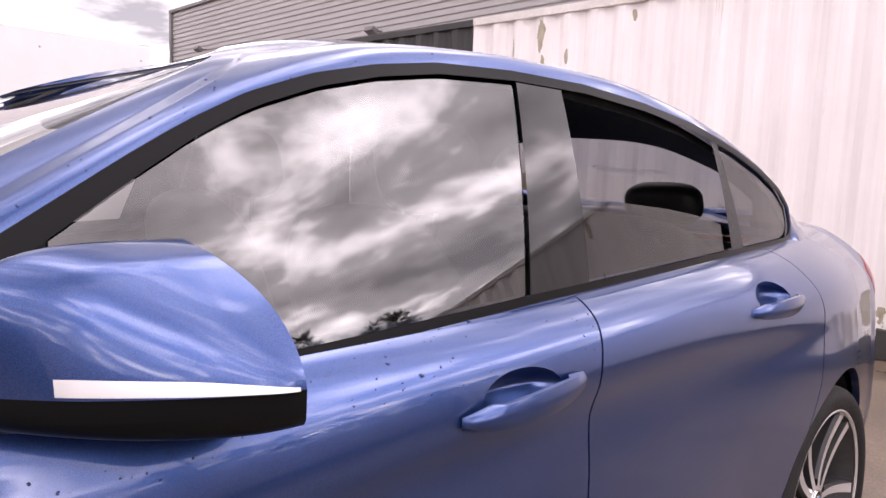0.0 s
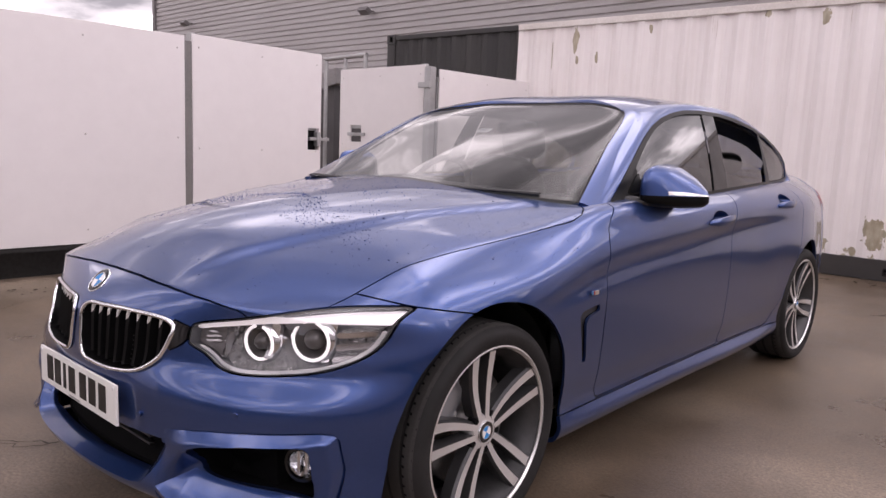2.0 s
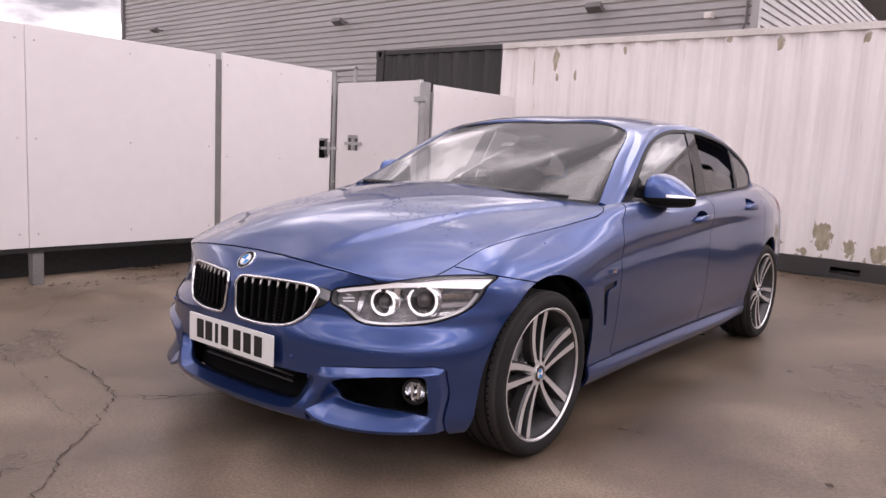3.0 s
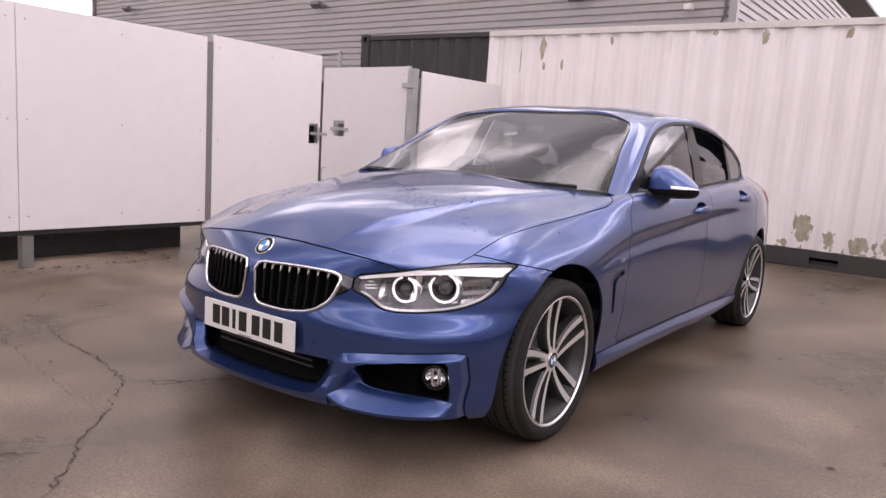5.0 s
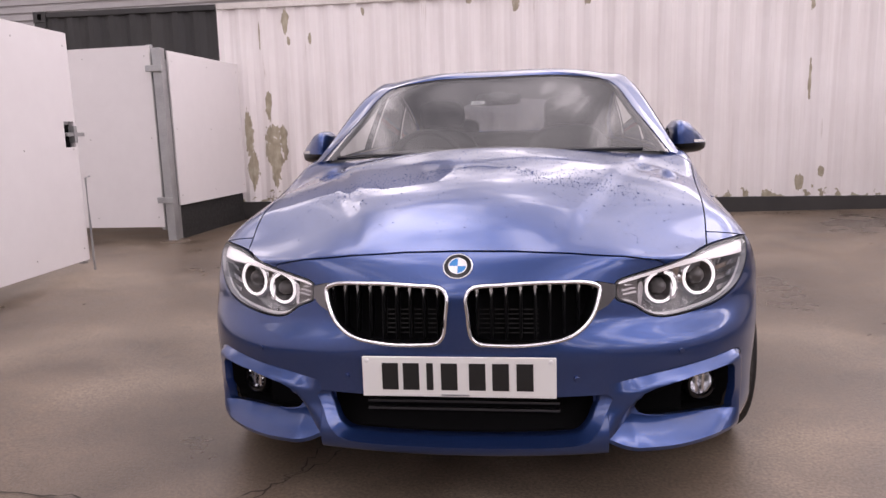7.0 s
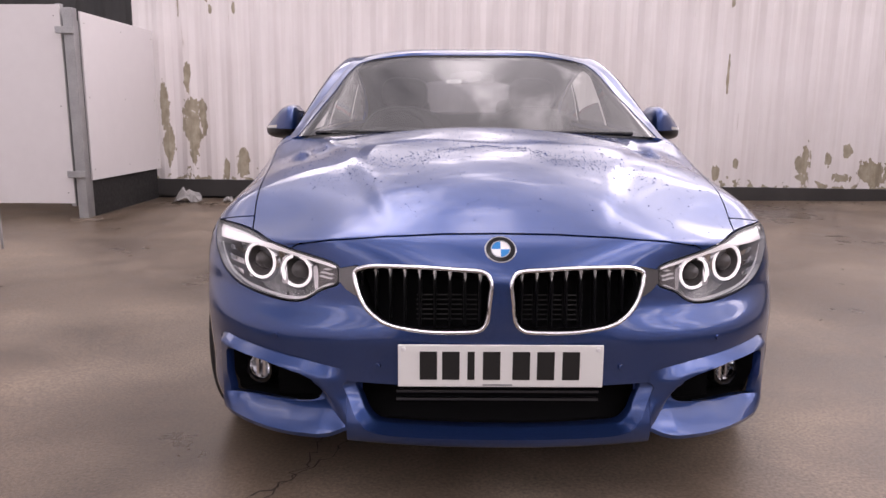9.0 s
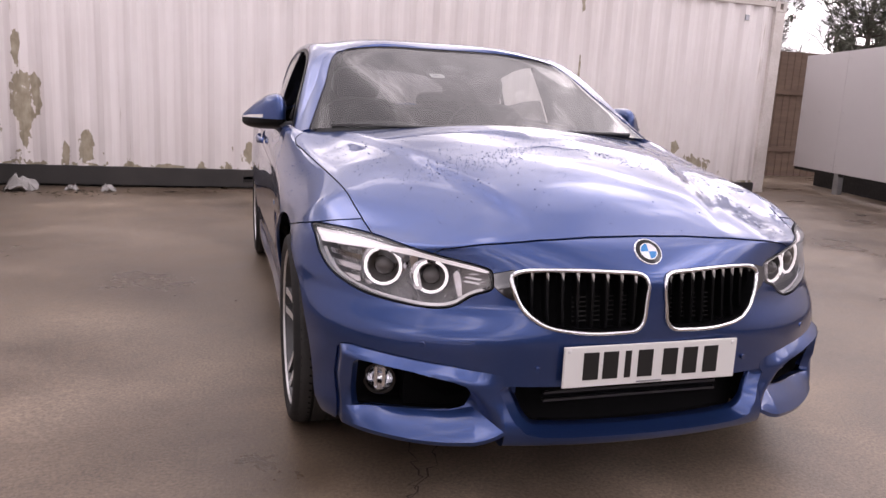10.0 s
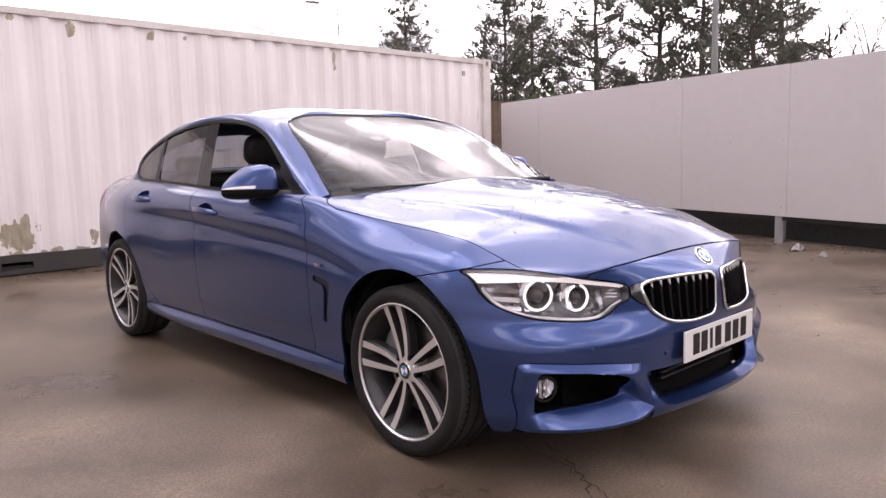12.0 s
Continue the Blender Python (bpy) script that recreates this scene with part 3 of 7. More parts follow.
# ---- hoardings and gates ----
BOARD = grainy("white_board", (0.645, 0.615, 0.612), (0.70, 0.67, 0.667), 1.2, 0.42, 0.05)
# boards of the right hoarding: as BOARD, in a darker grey
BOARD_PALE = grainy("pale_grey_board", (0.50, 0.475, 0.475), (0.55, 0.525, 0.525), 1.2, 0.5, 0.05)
GALV = grainy("galvanised_steel", (0.28, 0.28, 0.28), (0.45, 0.45, 0.45), 14, 0.45, 0.1, 0.7)
POST_GREY = grainy("weathered_grey_post", (0.12, 0.115, 0.11), (0.20, 0.19, 0.18), 10, 0.6, 0.2)
BLACK_WALL = grainy("black_plinth", (0.008, 0.008, 0.008), (0.020, 0.019, 0.018), 5, 0.75, 0.3)
SCREW = material("screw_head", (0.35, 0.33, 0.31), 0.4, 0.8)


def along(p, q):
    """A pose whose x runs from p to q and whose y points to the yard's outside."""
    return Matrix.Translation((p[0], p[1], 0)) @ Matrix.Rotation(math.atan2(q[1] - p[1], q[0] - p[0]), 4, "Z")


def board(p, q, z0, z1, parent, name="panel", thick=0.018, label="", mat=None, notch=None, screws=True):
    """A board panel between two plan points, with screw heads; notch (x0, x1, z0, z1) is cut out."""
    m = along(p, q)
    ln = math.hypot(q[0] - p[0], q[1] - p[1])
    bm = bmesh.new()
    z1, fall = (z1[0], z1[0] - z1[1]) if isinstance(z1, tuple) else (z1, 0.0)
    if notch:
        a, b_, c, d = notch
        for r in ((0, a, z0, z1), (b_, ln, z0, z1), (a, b_, z0, c), (a, b_, d, z1)):
            if r[1] - r[0] > 0.002:
                box(bm, r[0], r[1], -thick / 2, thick / 2, r[2], r[3], m)
    else:
        box(bm, 0, ln, -thick / 2, thick / 2, z0, z1, None, 0.003)
        for v in bm.verts:
            if v.co.z > (z0 + z1) / 2:
                v.co.z -= fall * v.co.x / ln
        bmesh.ops.transform(bm, matrix=m, verts=bm.verts)
    ob = part(name, bm, mat or BOARD, parent, label)
    if screws:
        for sx in (0.06, ln / 2, ln - 0.06):
            for sz in (z0 + 0.10, (z0 + z1) / 2, z1 - 0.10):
                bm = bmesh.new()
                for sy in (-1, 1):
                    lathe(bm, [(0.0004, 0.003), (0.006, 0.002), (0.007, 0.0)], 8, m @ Matrix.Translation((sx, sy * thick / 2, sz)) @ Matrix.Rotation(-sy * math.pi / 2, 4, "X"))
                part("screw", bm, SCREW, ob)
    return ob


def post(x, y, z0, z1, parent, w=0.08, name="post", mat=None):
    bm = bmesh.new()
    box(bm, x - w / 2, x + w / 2, y - w / 2, y + w / 2, z0, z1, bevel=0.006)
    return part(name, bm, mat or GALV, parent)


def build_left_hoarding():
    h = tagged(new("hoarding"), "white board hoarding raised on posts over black plinth", "fence", kind="structure")
    x = -3.336
    ys = [-7.49, -5.05, -2.61, -0.17, 1.36]
    for a, b_ in zip(ys, ys[1:]):
        board((x, a + 0.003), (x - 0.0, b_ - 0.003), 0.325, 1.895, h)
    for y in (-7.4, -4.9, -2.4, -0.1):
        post(x - 0.06, y, ground_z(x, y) - 0.02, 1.875, h, mat=POST_GREY)
    post(x - 0.035, 1.394, ground_z(x, 1.39) - 0.02, 1.86, h, 0.062, mat=POST_GREY)
    bm = bmesh.new()
    box(bm, x - 0.05, x - 0.004, -7.49, 1.34, 0.290, 0.322)
    part("rail", bm, BLACK_WALL, h)
    bm = bmesh.new()
    box(bm, x - 0.42, x - 0.36, -7.49, 1.36, -0.05, 0.40)
    part("plinth", bm, BLACK_WALL, h)
    return h


def gate_leaf(name, p, q, z0, z1, label, notch=None, side=0.035):
    g = tagged(new(name), label, "gate")
    board(p, q, z0, z1, g, "panel", 0.016, notch=notch)
    m = along(p, q)
    ln = math.hypot(q[0] - p[0], q[1] - p[1])
    for x in (0.02, ln - 0.02):
        bm = bmesh.new()
        box(bm, x - 0.025, x + 0.025, side - 0.022, side + 0.028, z0 - 0.03, z1 + 0.01, m, 0.004)
        part("stile", bm, GALV, g)
    for z in (z0 + 0.03, z0 + 0.62 * (z1 - z0), z1 - 0.04):
        bm = bmesh.new()
        box(bm, 0.05, ln - 0.05, side - 0.02, side + 0.026, z - 0.022, z + 0.022, m, 0.003)
        part("rail", bm, GALV, g)
    return g, m, ln


def build_gates():
    g, m, ln = gate_leaf("gate", (-3.353, 1.43), (-3.449, 2.785), 0.14, 1.92, "white boarded yard gate with steel latch", notch=(1.20, 1.335, 1.045, 1.245))
    bm = bmesh.new()
    box(bm, ln - 0.14, ln + 0.10, -0.02, 0.01, 1.13, 1.16, m, 0.004)
    box(bm, ln - 0.06, ln - 0.02, -0.03, 0.02, 1.08, 1.21, m, 0.004)
    part("latch", bm, GALV, g, "grey steel slide latch")
    # dark sheet behind the notch, put there as the shade of an open hole
    bm = bmesh.new()
    box(bm, 1.18, 1.335, 0.021, 0.026, 1.03, 1.26, m)
    part("notch_shade", bm, DARK, g)
    bm = bmesh.new()
    tube(bm, [m @ Vector((ln + 0.012, -0.035, z)) for z in (0.05, 0.45, 0.80)] + [m @ Vector((ln + 0.06, -0.045, 0.81))], 0.009)
    part("drop_bolt", bm, GALV, g, "galvanised drop bolt with bent handle")
    g2, m2, _ = gate_leaf("gate", (-3.625, 4.36), (-5.10, 4.40), 0.20, 2.01, "white boarded yard gate standing open", notch=(1.06, 1.26, 1.14, 1.34), side=-0.035)
    bm = bmesh.new()
    box(bm, 0.98, 1.30, 0.012, 0.03, 1.21, 1.25, m2, 0.004)
    part("latch", bm, GALV, g2)
    s = tagged(new("gate_post"), "galvanised steel gate post with hinge brackets", "post")
    post(-3.535, 4.355, ground_z(-3.5, 4.35) - 0.02, 1.98, s, 0.09, "upright")
    for z in (0.45, 1.75):
        bm = bmesh.new()
        box(bm, -3.64, -3.47, 4.27, 4.31, z, z + 0.06, bevel=0.005)
        part("hinge", bm, GALV, s)
    bm = bmesh.new()
    lathe(bm, [(0.0, 0.07), (0.13, 0.065), (0.16, 0.045)], 12, Matrix.Translation((-3.535, 4.355, 0)))
    part("concrete_foot", bm, GROUND, s)
    c = tagged(new("fence_panel"), "white board fence panel next to container", "fence", kind="structure")
    board((-3.50, 4.46), (-3.467, 6.09), 0.41, 1.965, c)
    bm = bmesh.new()
    m3 = along((-3.50, 4.46), (-3.467, 6.09))
    box(bm, 0.0, 1.63, 0.04, 0.09, 0.02, 0.47, m3)
    part("plinth", bm, BLACK_WALL, c)
    bm = bmesh.new()
    box(bm, -0.02, 0.03, 0.012, 0.06, 0.05, 1.88, m3)
    part("upright", bm, GALV, c)
    return g


def build_right_hoarding():
    h = tagged(new("hoarding"), "pale board hoarding raised on posts over black plinth", "fence", kind="structure")
    p, q = Vector((7.577, 7.221)), Vector((3.42, -4.98))
    d = (q - p).normalized()
    stations = [0, 1.30, 4.73, 6.34, 8.78, 11.22, 12.85]
    for a, b_ in zip(stations, stations[1:]):
        u, w = p + d * (a + 0.003), p + d * (b_ - 0.003)
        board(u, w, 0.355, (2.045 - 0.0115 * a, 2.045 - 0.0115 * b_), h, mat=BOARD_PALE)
    for a in (1.4, 3.8, 6.24, 8.7, 11.1):
        u = p + d * a
        post(u.x + 0.05, u.y, ground_z(u.x, u.y) - 0.02, 1.90, h, 0.09)
    m = along(p, q)
    bm = bmesh.new()
    box(bm, 0, 12.8, 0.015, 0.06, 0.31, 0.352, m)
    part("rail", bm, BLACK_WALL, h)
    bm = bmesh.new()
    box(bm, 0, 12.8, 0.34, 0.40, -0.05, 0.45, m)
    part("plinth", bm, BLACK_WALL, h)
    return h


build_left_hoarding()
build_gates()
build_right_hoarding()

WOOD = grainy("brown_timber", (0.075, 0.045, 0.03), (0.14, 0.09, 0.06), 9, 0.75, 0.3, stretch=(1, 1, 6))


def build_timber_fence():
    t = tagged(new("timber_fence"), "brown timber boards behind container end", "fence", kind="structure")
    for i in range(30):
        bm = bmesh.new()
        box(bm, 5.95 + 0.145 * i, 6.085 + 0.145 * i, 8.62, 8.64, 0.02, 2.24, bevel=0.004)
        part("board", bm, WOOD, t)
    for z in (0.5, 1.5):
        bm = bmesh.new()
        box(bm, 5.95, 10.3, 8.575, 8.62, z, z + 0.09)
        part("rail", bm, WOOD, t)
    return t


build_timber_fence()

# ---- warehouse ----
CLAD = grainy("grey_ribbed_cladding", (0.30, 0.285, 0.285), (0.36, 0.345, 0.345), 0.8, 0.45, 0.05)
CLAD_DARK = grainy("dark_flashing", (0.10, 0.095, 0.095), (0.15, 0.14, 0.14), 3, 0.5, 0.05)


def ribbed_wall(u0, u1, z0, z1, place, pitch=0.2):
    """Cladding with ribs that run level; place(u, depth, z) gives the point."""
    v, f = [], []
    z, prof = z0, []
    while z < z1:
        prof += [(z, 0.0), (z + pitch * 0.62, 0.0), (z + pitch * 0.72, 0.045), (z + pitch * 0.9, 0.045)]
        z += pitch
    prof.append((z1 + 0.05, 0.0))
    for u in (u0, u1):
        v += [place(u, d, zz) for zz, d in prof]
    k = len(prof)
    f = [(i, k + i, k + i + 1, i + 1) for i in range(k - 1)]
    return v, f


def build_warehouse():
    w = tagged(new("warehouse"), "grey warehouse clad in level ribbed metal sheets", "building")
    v, f = ribbed_wall(-33.1, -3.4, 0.0, 8.15, lambda u, d, z: (u, 16.0 + d, z))
    mesh_object("wall", v, f, CLAD, w, smooth=False)
    v, f = ribbed_wall(16.0, 52.0, 0.0, 7.1, lambda u, d, z: (-3.4 - d, u, z))
    mesh_object("wall", v, f, CLAD, w, smooth=False)
    bm = bmesh.new()
    box(bm, -33.2, -33.0, 15.9, 16.1, 0, 8.3)
    part("corner_flashing", bm, CLAD_DARK, w)
    bm = bmesh.new()
    box(bm, -3.5, -3.32, 15.9, 16.1, 0, 8.3)
    part("corner_flashing", bm, CLAD, w)
    bm = bmesh.new()
    box(bm, -33.2, -3.32, 15.88, 52, 8.2, 8.32)
    part("roof", bm, CLAD_DARK, w)
    return w


build_warehouse()


def floodlight(x, y, z, s=1.0):
    f = tagged(new("floodlight"), "dark floodlight bracketed to grey cladding", "lamp", "wall floodlights")
    bm = bmesh.new()
    box(bm, -0.22 * s, 0.22 * s, -0.14, 0.12, -0.08, 0.08, Matrix.Translation((x, y - 0.32, z)) @ Matrix.Rotation(radians(-28), 4, "X"), 0.02)
    part("housing", bm, CLAD_DARK, f)
    bm = bmesh.new()
    tube(bm, [(x + 0.12, y, z + 0.02), (x + 0.12, y - 0.25, z)], 0.03)
    part("bracket", bm, CLAD_DARK, f)
    return f


floodlight(-29.7, 16.0, 6.18)
floodlight(-17.5, 16.0, 5.62)
floodlight(-7.5, 16.0, 5.23)
_cam = tagged(new("security_camera"), "small pale security camera on warehouse wall", "camera")
_bm = bmesh.new()
box(_bm, -4.52, -4.34, 15.62, 15.86, 4.72, 4.86, bevel=0.02)
part("housing", _bm, RAIL_WHITE, _cam)
_bm = bmesh.new()
tube(_bm, [(-4.43, 16.0, 4.8), (-4.43, 15.75, 4.8)], 0.03)
part("bracket", _bm, CLAD_DARK, _cam)
_bm = bmesh.new()
tube(_bm, [(-4.9, 15.97, 4.2), (-3.75, 15.97, 4.25), (-3.62, 15.96, 4.6), (-3.62, 15.96, 7.9)], 0.025)
tagged(part("wall_conduit", _bm, CLAD_DARK), "dark cable conduit on warehouse corner", "pipe")

# ---- cracks in the concrete ----
crack([(-2.21, -0.60), (-1.54, -0.72), (-1.17, -0.73), (-0.80, -0.82), (-0.49, -1.08), (-0.30, -1.27), (-0.06, -1.45), (0.2, -1.75)], 0.007, 1, ground)
crack([(-0.80, -0.82), (-0.63, -0.70), (-0.57, -0.57), (-0.5, -0.2)], 0.005, 2, ground)
crack([(-0.60, -1.75), (-0.36, -1.49), (-0.31, -1.40), (-0.29, -1.29)], 0.006, 3, ground)
crack([(-0.45, -0.25), (-0.48, -0.42), (-0.54, -0.52), (-0.65, -0.66), (-0.80, -0.82)], 0.006, 4, ground)
crack([(-2.9, -0.70), (-2.09, -0.88), (-1.08, -1.02), (-0.49, -1.08)], 0.003, 5, ground)
crack([(-2.21, -0.60), (-2.8, -0.2), (-3.1, 0.4)], 0.004, 6, ground)

# ---- behind the gates ----
SHED_DARK = grainy("dark_shed_wall", (0.05, 0.048, 0.05), (0.085, 0.08, 0.082), 4, 0.7, 0.2)
SHED_ROOF = grainy("grey_shed_roof", (0.16, 0.155, 0.155), (0.24, 0.23, 0.23), 4, 0.6, 0.2)


def build_light_block():
    """A plain ribbed wall, unseen and added to block low light on the yard's open side."""
    bm = bmesh.new()
    n = 180
    pts = [(-18 + 36 * i / n, -13.0 + (0.03 if i % 4 in (1, 2) else 0.0)) for i in range(n + 1)]
    lo = [bm.verts.new((x, y, -0.05)) for x, y in pts]
    hi = [bm.verts.new((x, y, 3.2)) for x, y in pts]
    for i in range(n):
        bm.faces.new((lo[i + 1], lo[i], hi[i], hi[i + 1]))
    bmesh.ops.solidify(bm, geom=bm.faces[:], thickness=0.08)
    wall = part("light_block_wall", bm, CLAD, None)
    return tagged(wall, "unseen grey ribbed wall added to block low light", "wall", kind="structure")


build_light_block()


def build_shed():
    s = tagged(new("shed"), "dark low shed with sloping grey roof behind gate", "shed")
    bm = bmesh.new()
    vs = [bm.verts.new(p) for p in ((-10.6, 5.86, 0.0), (-7.75, 6.46, 0.0), (-7.75, 6.46, 2.15), (-10.6, 5.86, 1.30), (-10.95, 7.86, 0.0), (-8.15, 8.46, 0.0), (-8.15, 8.46, 2.15), (-10.95, 7.86, 1.30))]
    for q in ((0, 1, 2, 3), (5, 4, 7, 6), (1, 5, 6, 2), (4, 0, 3, 7)):
        bm.faces.new([vs[i] for i in q])
    part("wall", bm, SHED_DARK, s)
    bm = bmesh.new()
    vs = [bm.verts.new(p) for p in ((-10.8, 5.72, 1.14), (-7.62, 6.39, 2.10), (-8.05, 8.55, 2.10), (-11.2, 7.9, 1.14), (-10.8, 5.72, 1.46), (-7.62, 6.39, 2.35), (-8.05, 8.55, 2.35), (-11.2, 7.9, 1.46))]
    for q in ((0, 1, 2, 3), (7, 6, 5, 4), (0, 4, 5, 1), (1, 5, 6, 2), (2, 6, 7, 3), (3, 7, 4, 0)):
        bm.faces.new([vs[i] for i in q])
    part("roof", bm, SHED_ROOF, s)
    bm = bmesh.new()
    box(bm, -8.30, -7.86, 6.24, 6.255, 1.30, 1.42)
    sign = part("sign", bm, BOARD, s, "white sign with grey bars")
    for k in range(5):
        bm = bmesh.new()
        box(bm, -8.24 + 0.07 * k, -8.19 + 0.07 * k, 6.234, 6.241, 1.325, 1.395)
        part("sign_bar", bm, CLAD_DARK, sign)
    return s


build_shed()


def build_handrail():
    h = tagged(new("handrail"), "grey steel pipe handrail behind gate", "rail")
    for x, y in ((-7.40, 6.0), (-6.93, 6.0), (-6.46, 6.0)):
        bm = bmesh.new()
        tube(bm, [(x, y, 0.02), (x, y, 2.43 + 0.02 * (x + 7.40))], 0.032)
        part("upright", bm, GALV, h)
    bm = bmesh.new()
    tube(bm, [(-7.44, 6.0, 2.43), (-6.43, 6.0, 2.45)], 0.034)
    part("top_rail", bm, GALV, h)
    return h


build_handrail()

# ---- the car: body sheet ----
YS, YE = -0.19, 3.35
# each row: front y, heights at the front, bulge back, then side keys (y, half width, z), then rear y and z
ROWS_BODY = [
    (-0.70, (0.185, 0.175, 0.17), (0, 0), [(YS, 0.83, 0.17), (0.5, 0.80, 0.165), (1.2, 0.80, 0.16), (2.3, 0.80, 0.165), (YE, 0.76, 0.21)], 3.70, 0.22),
    (-0.79, (0.200, 0.185, 0.18), (0, 0), [(YS, 0.865, 0.18), (0.5, 0.862, 0.185), (1.2, 0.855, 0.185), (2.3, 0.862, 0.195), (2.8, 0.84, 0.21), (YE, 0.745, 0.23)], 3.80, 0.24),
    (-0.802, (0.232, 0.225, 0.22), (0, 0), [(YS, 0.885, 0.225), (0.5, 0.882, 0.225), (1.2, 0.876, 0.225), (2.3, 0.882, 0.235), (2.8, 0.86, 0.25), (YE, 0.765, 0.27)], 3.83, 0.27),
    (-0.775, (0.320, 0.315, 0.315), (0, 0), [(YS, 0.893, 0.32), (0.5, 0.868, 0.285), (1.2, 0.858, 0.28), (2.3, 0.868, 0.285), (2.8, 0.89, 0.33), (YE, 0.80, 0.34)], 3.75, 0.34),
    (-0.772, (0.410, 0.405, 0.405), (0, 0), [(YS, 0.900, 0.41), (0.5, 0.882, 0.39), (1.2, 0.874, 0.385), (2.3, 0.886, 0.39), (2.8, 0.903, 0.43), (YE, 0.815, 0.43)], 3.76, 0.44),
    (-0.780, (0.482, 0.478, 0.480), (0, 0), [(YS, 0.905, 0.49), (0.12, 0.912, 0.50), (0.5, 0.894, 0.515), (1.2, 0.884, 0.52), (2.3, 0.897, 0.52), (2.8, 0.909, 0.54), (YE, 0.818, 0.54)], 3.76, 0.55),
    (-0.778, (0.555, 0.538, 0.55), (0, 0), [(YS, 0.906, 0.57), (0.12, 0.914, 0.60), (0.5, 0.899, 0.655), (1.2, 0.890, 0.69), (2.0, 0.893, 0.71), (2.8, 0.908, 0.71), (YE, 0.812, 0.71)], 3.74, 0.70),
    (-0.7735, (0.600, 0.577, 0.587), (0, 0), [(YS, 0.9045, 0.607), (0.12, 0.9115, 0.645), (0.5, 0.893, 0.712), (1.2, 0.8875, 0.776), (2.0, 0.8885, 0.808), (2.8, 0.900, 0.800), (YE, 0.803, 0.795)], 3.735, 0.79),
    (-0.768, (0.642, 0.612, 0.62), (0, 0), [(YS, 0.900, 0.64), (0.12, 0.908, 0.685), (0.5, 0.8965, 0.755), (1.2, 0.8975, 0.826), (2.0, 0.898, 0.862), (2.8, 0.894, 0.866), (YE, 0.790, 0.87)], 3.73, 0.86),
    (-0.714, (0.704, 0.684, 0.694), (0, 0), [(YS, 0.874, 0.712), (0.12, 0.888, 0.748), (0.5, 0.8925, 0.790), (1.2, 0.896, 0.853), (2.0, 0.8955, 0.888), (2.8, 0.876, 0.912), (YE, 0.755, 0.93)], 3.71, 0.93),
    (-0.686, (0.727, 0.700, 0.712), (-0.014, -0.007), [(YS, 0.825, 0.772), (0.12, 0.842, 0.800), (0.5, 0.868, 0.852), (1.2, 0.878, 0.905), (2.0, 0.862, 0.945), (2.8, 0.812, 0.972), (YE, 0.69, 0.98)], 3.69, 1.00),
    (-0.655, (0.745, 0.714, 0.728), (-0.042, -0.028), [(YS, 0.745, 0.812), (0.12, 0.780, 0.850), (0.40, 0.815, 0.893), (0.63, 0.842, 0.934), (1.2, 0.832, 0.950), (1.65, 0.815, 0.966), (2.0, 0.800, 0.981), (2.6, 0.768, 1.000), (2.9, 0.722, 1.012), (YE, 0.610, 1.02)], 3.64, 1.04),
]
SPINE = [(0.0, 0.925), (0.2, 0.962), (0.4, 0.985), (0.7, 0.99), (1.6, 0.99), (2.6, 1.02), (3.0, 1.05), (3.3, 1.06), (3.6, 1.055)]
INNER = (0.14, 0.34, 0.60, 0.84, 1.0)


def bonnet_crease(x, y):
    """The raised middle of the bonnet, bounded by two lines that run out to the pillars."""
    xc = 0.30 + 0.33 * np.clip((y + 0.60) / 1.05, 0, 1.2)
    q = np.clip((np.abs(x) - xc + 0.028) / 0.056, 0, 1)
    fade = np.clip((0.62 - y) / 0.15, 0, 1) * np.clip((y + 0.66) / 0.22, 0, 1)
    return 0.010 * (1 - q * q * (3 - 2 * q)) * fade


FRAME = np.array([(0.398, 0.384), (0.52, 0.404), (0.70, 0.420), (0.768, 0.425), (0.787, 0.420), (0.797, 0.405), (0.803, 0.33), (0.797, 0.25), (0.790, 0.10), (0.398, 0.10)])


def loft(ctrl, steps, power):
    """Curves through each column of control points, spaced by chord length."""
    n, rows, _ = ctrl.shape
    tv = np.concatenate([i + np.arange(k) / k for i, k in enumerate(steps)] + [[rows - 1.0]])
    chord = np.maximum(np.linalg.norm(np.diff(ctrl, axis=1), axis=2), 1e-4) ** power
    out = np.empty((n, len(tv), 3))
    for c in range(n):
        t = np.concatenate([[0], np.cumsum(chord[c])])
        out[c] = spline(np.column_stack([t, ctrl[c]]), np.interp(tv, np.arange(rows), t))
    return out, tv


NTH = 170
# how fast each row falls back from the nose
PLAN_POWER = (1, 1, 1, 1, 1, 0.93, 0.74, 0.72, 0.70, 0.88, 1, 1)


def blade_low(x):
    """Lower front edge of the winglet."""
    return spline([(0.398, 0.230), (0.43, 0.214), (0.53, 0.196), (0.69, 0.191), (0.81, 0.198)], x)[:, 0]


def blade_top(x):
    return np.where(x < 0.478, np.interp(x, [0.398, 0.478], [0.238, 0.284]), spline([(0.478, 0.284), (0.53, 0.270), (0.62, 0.259), (0.72, 0.253), (0.81, 0.250)], x)[:, 0])


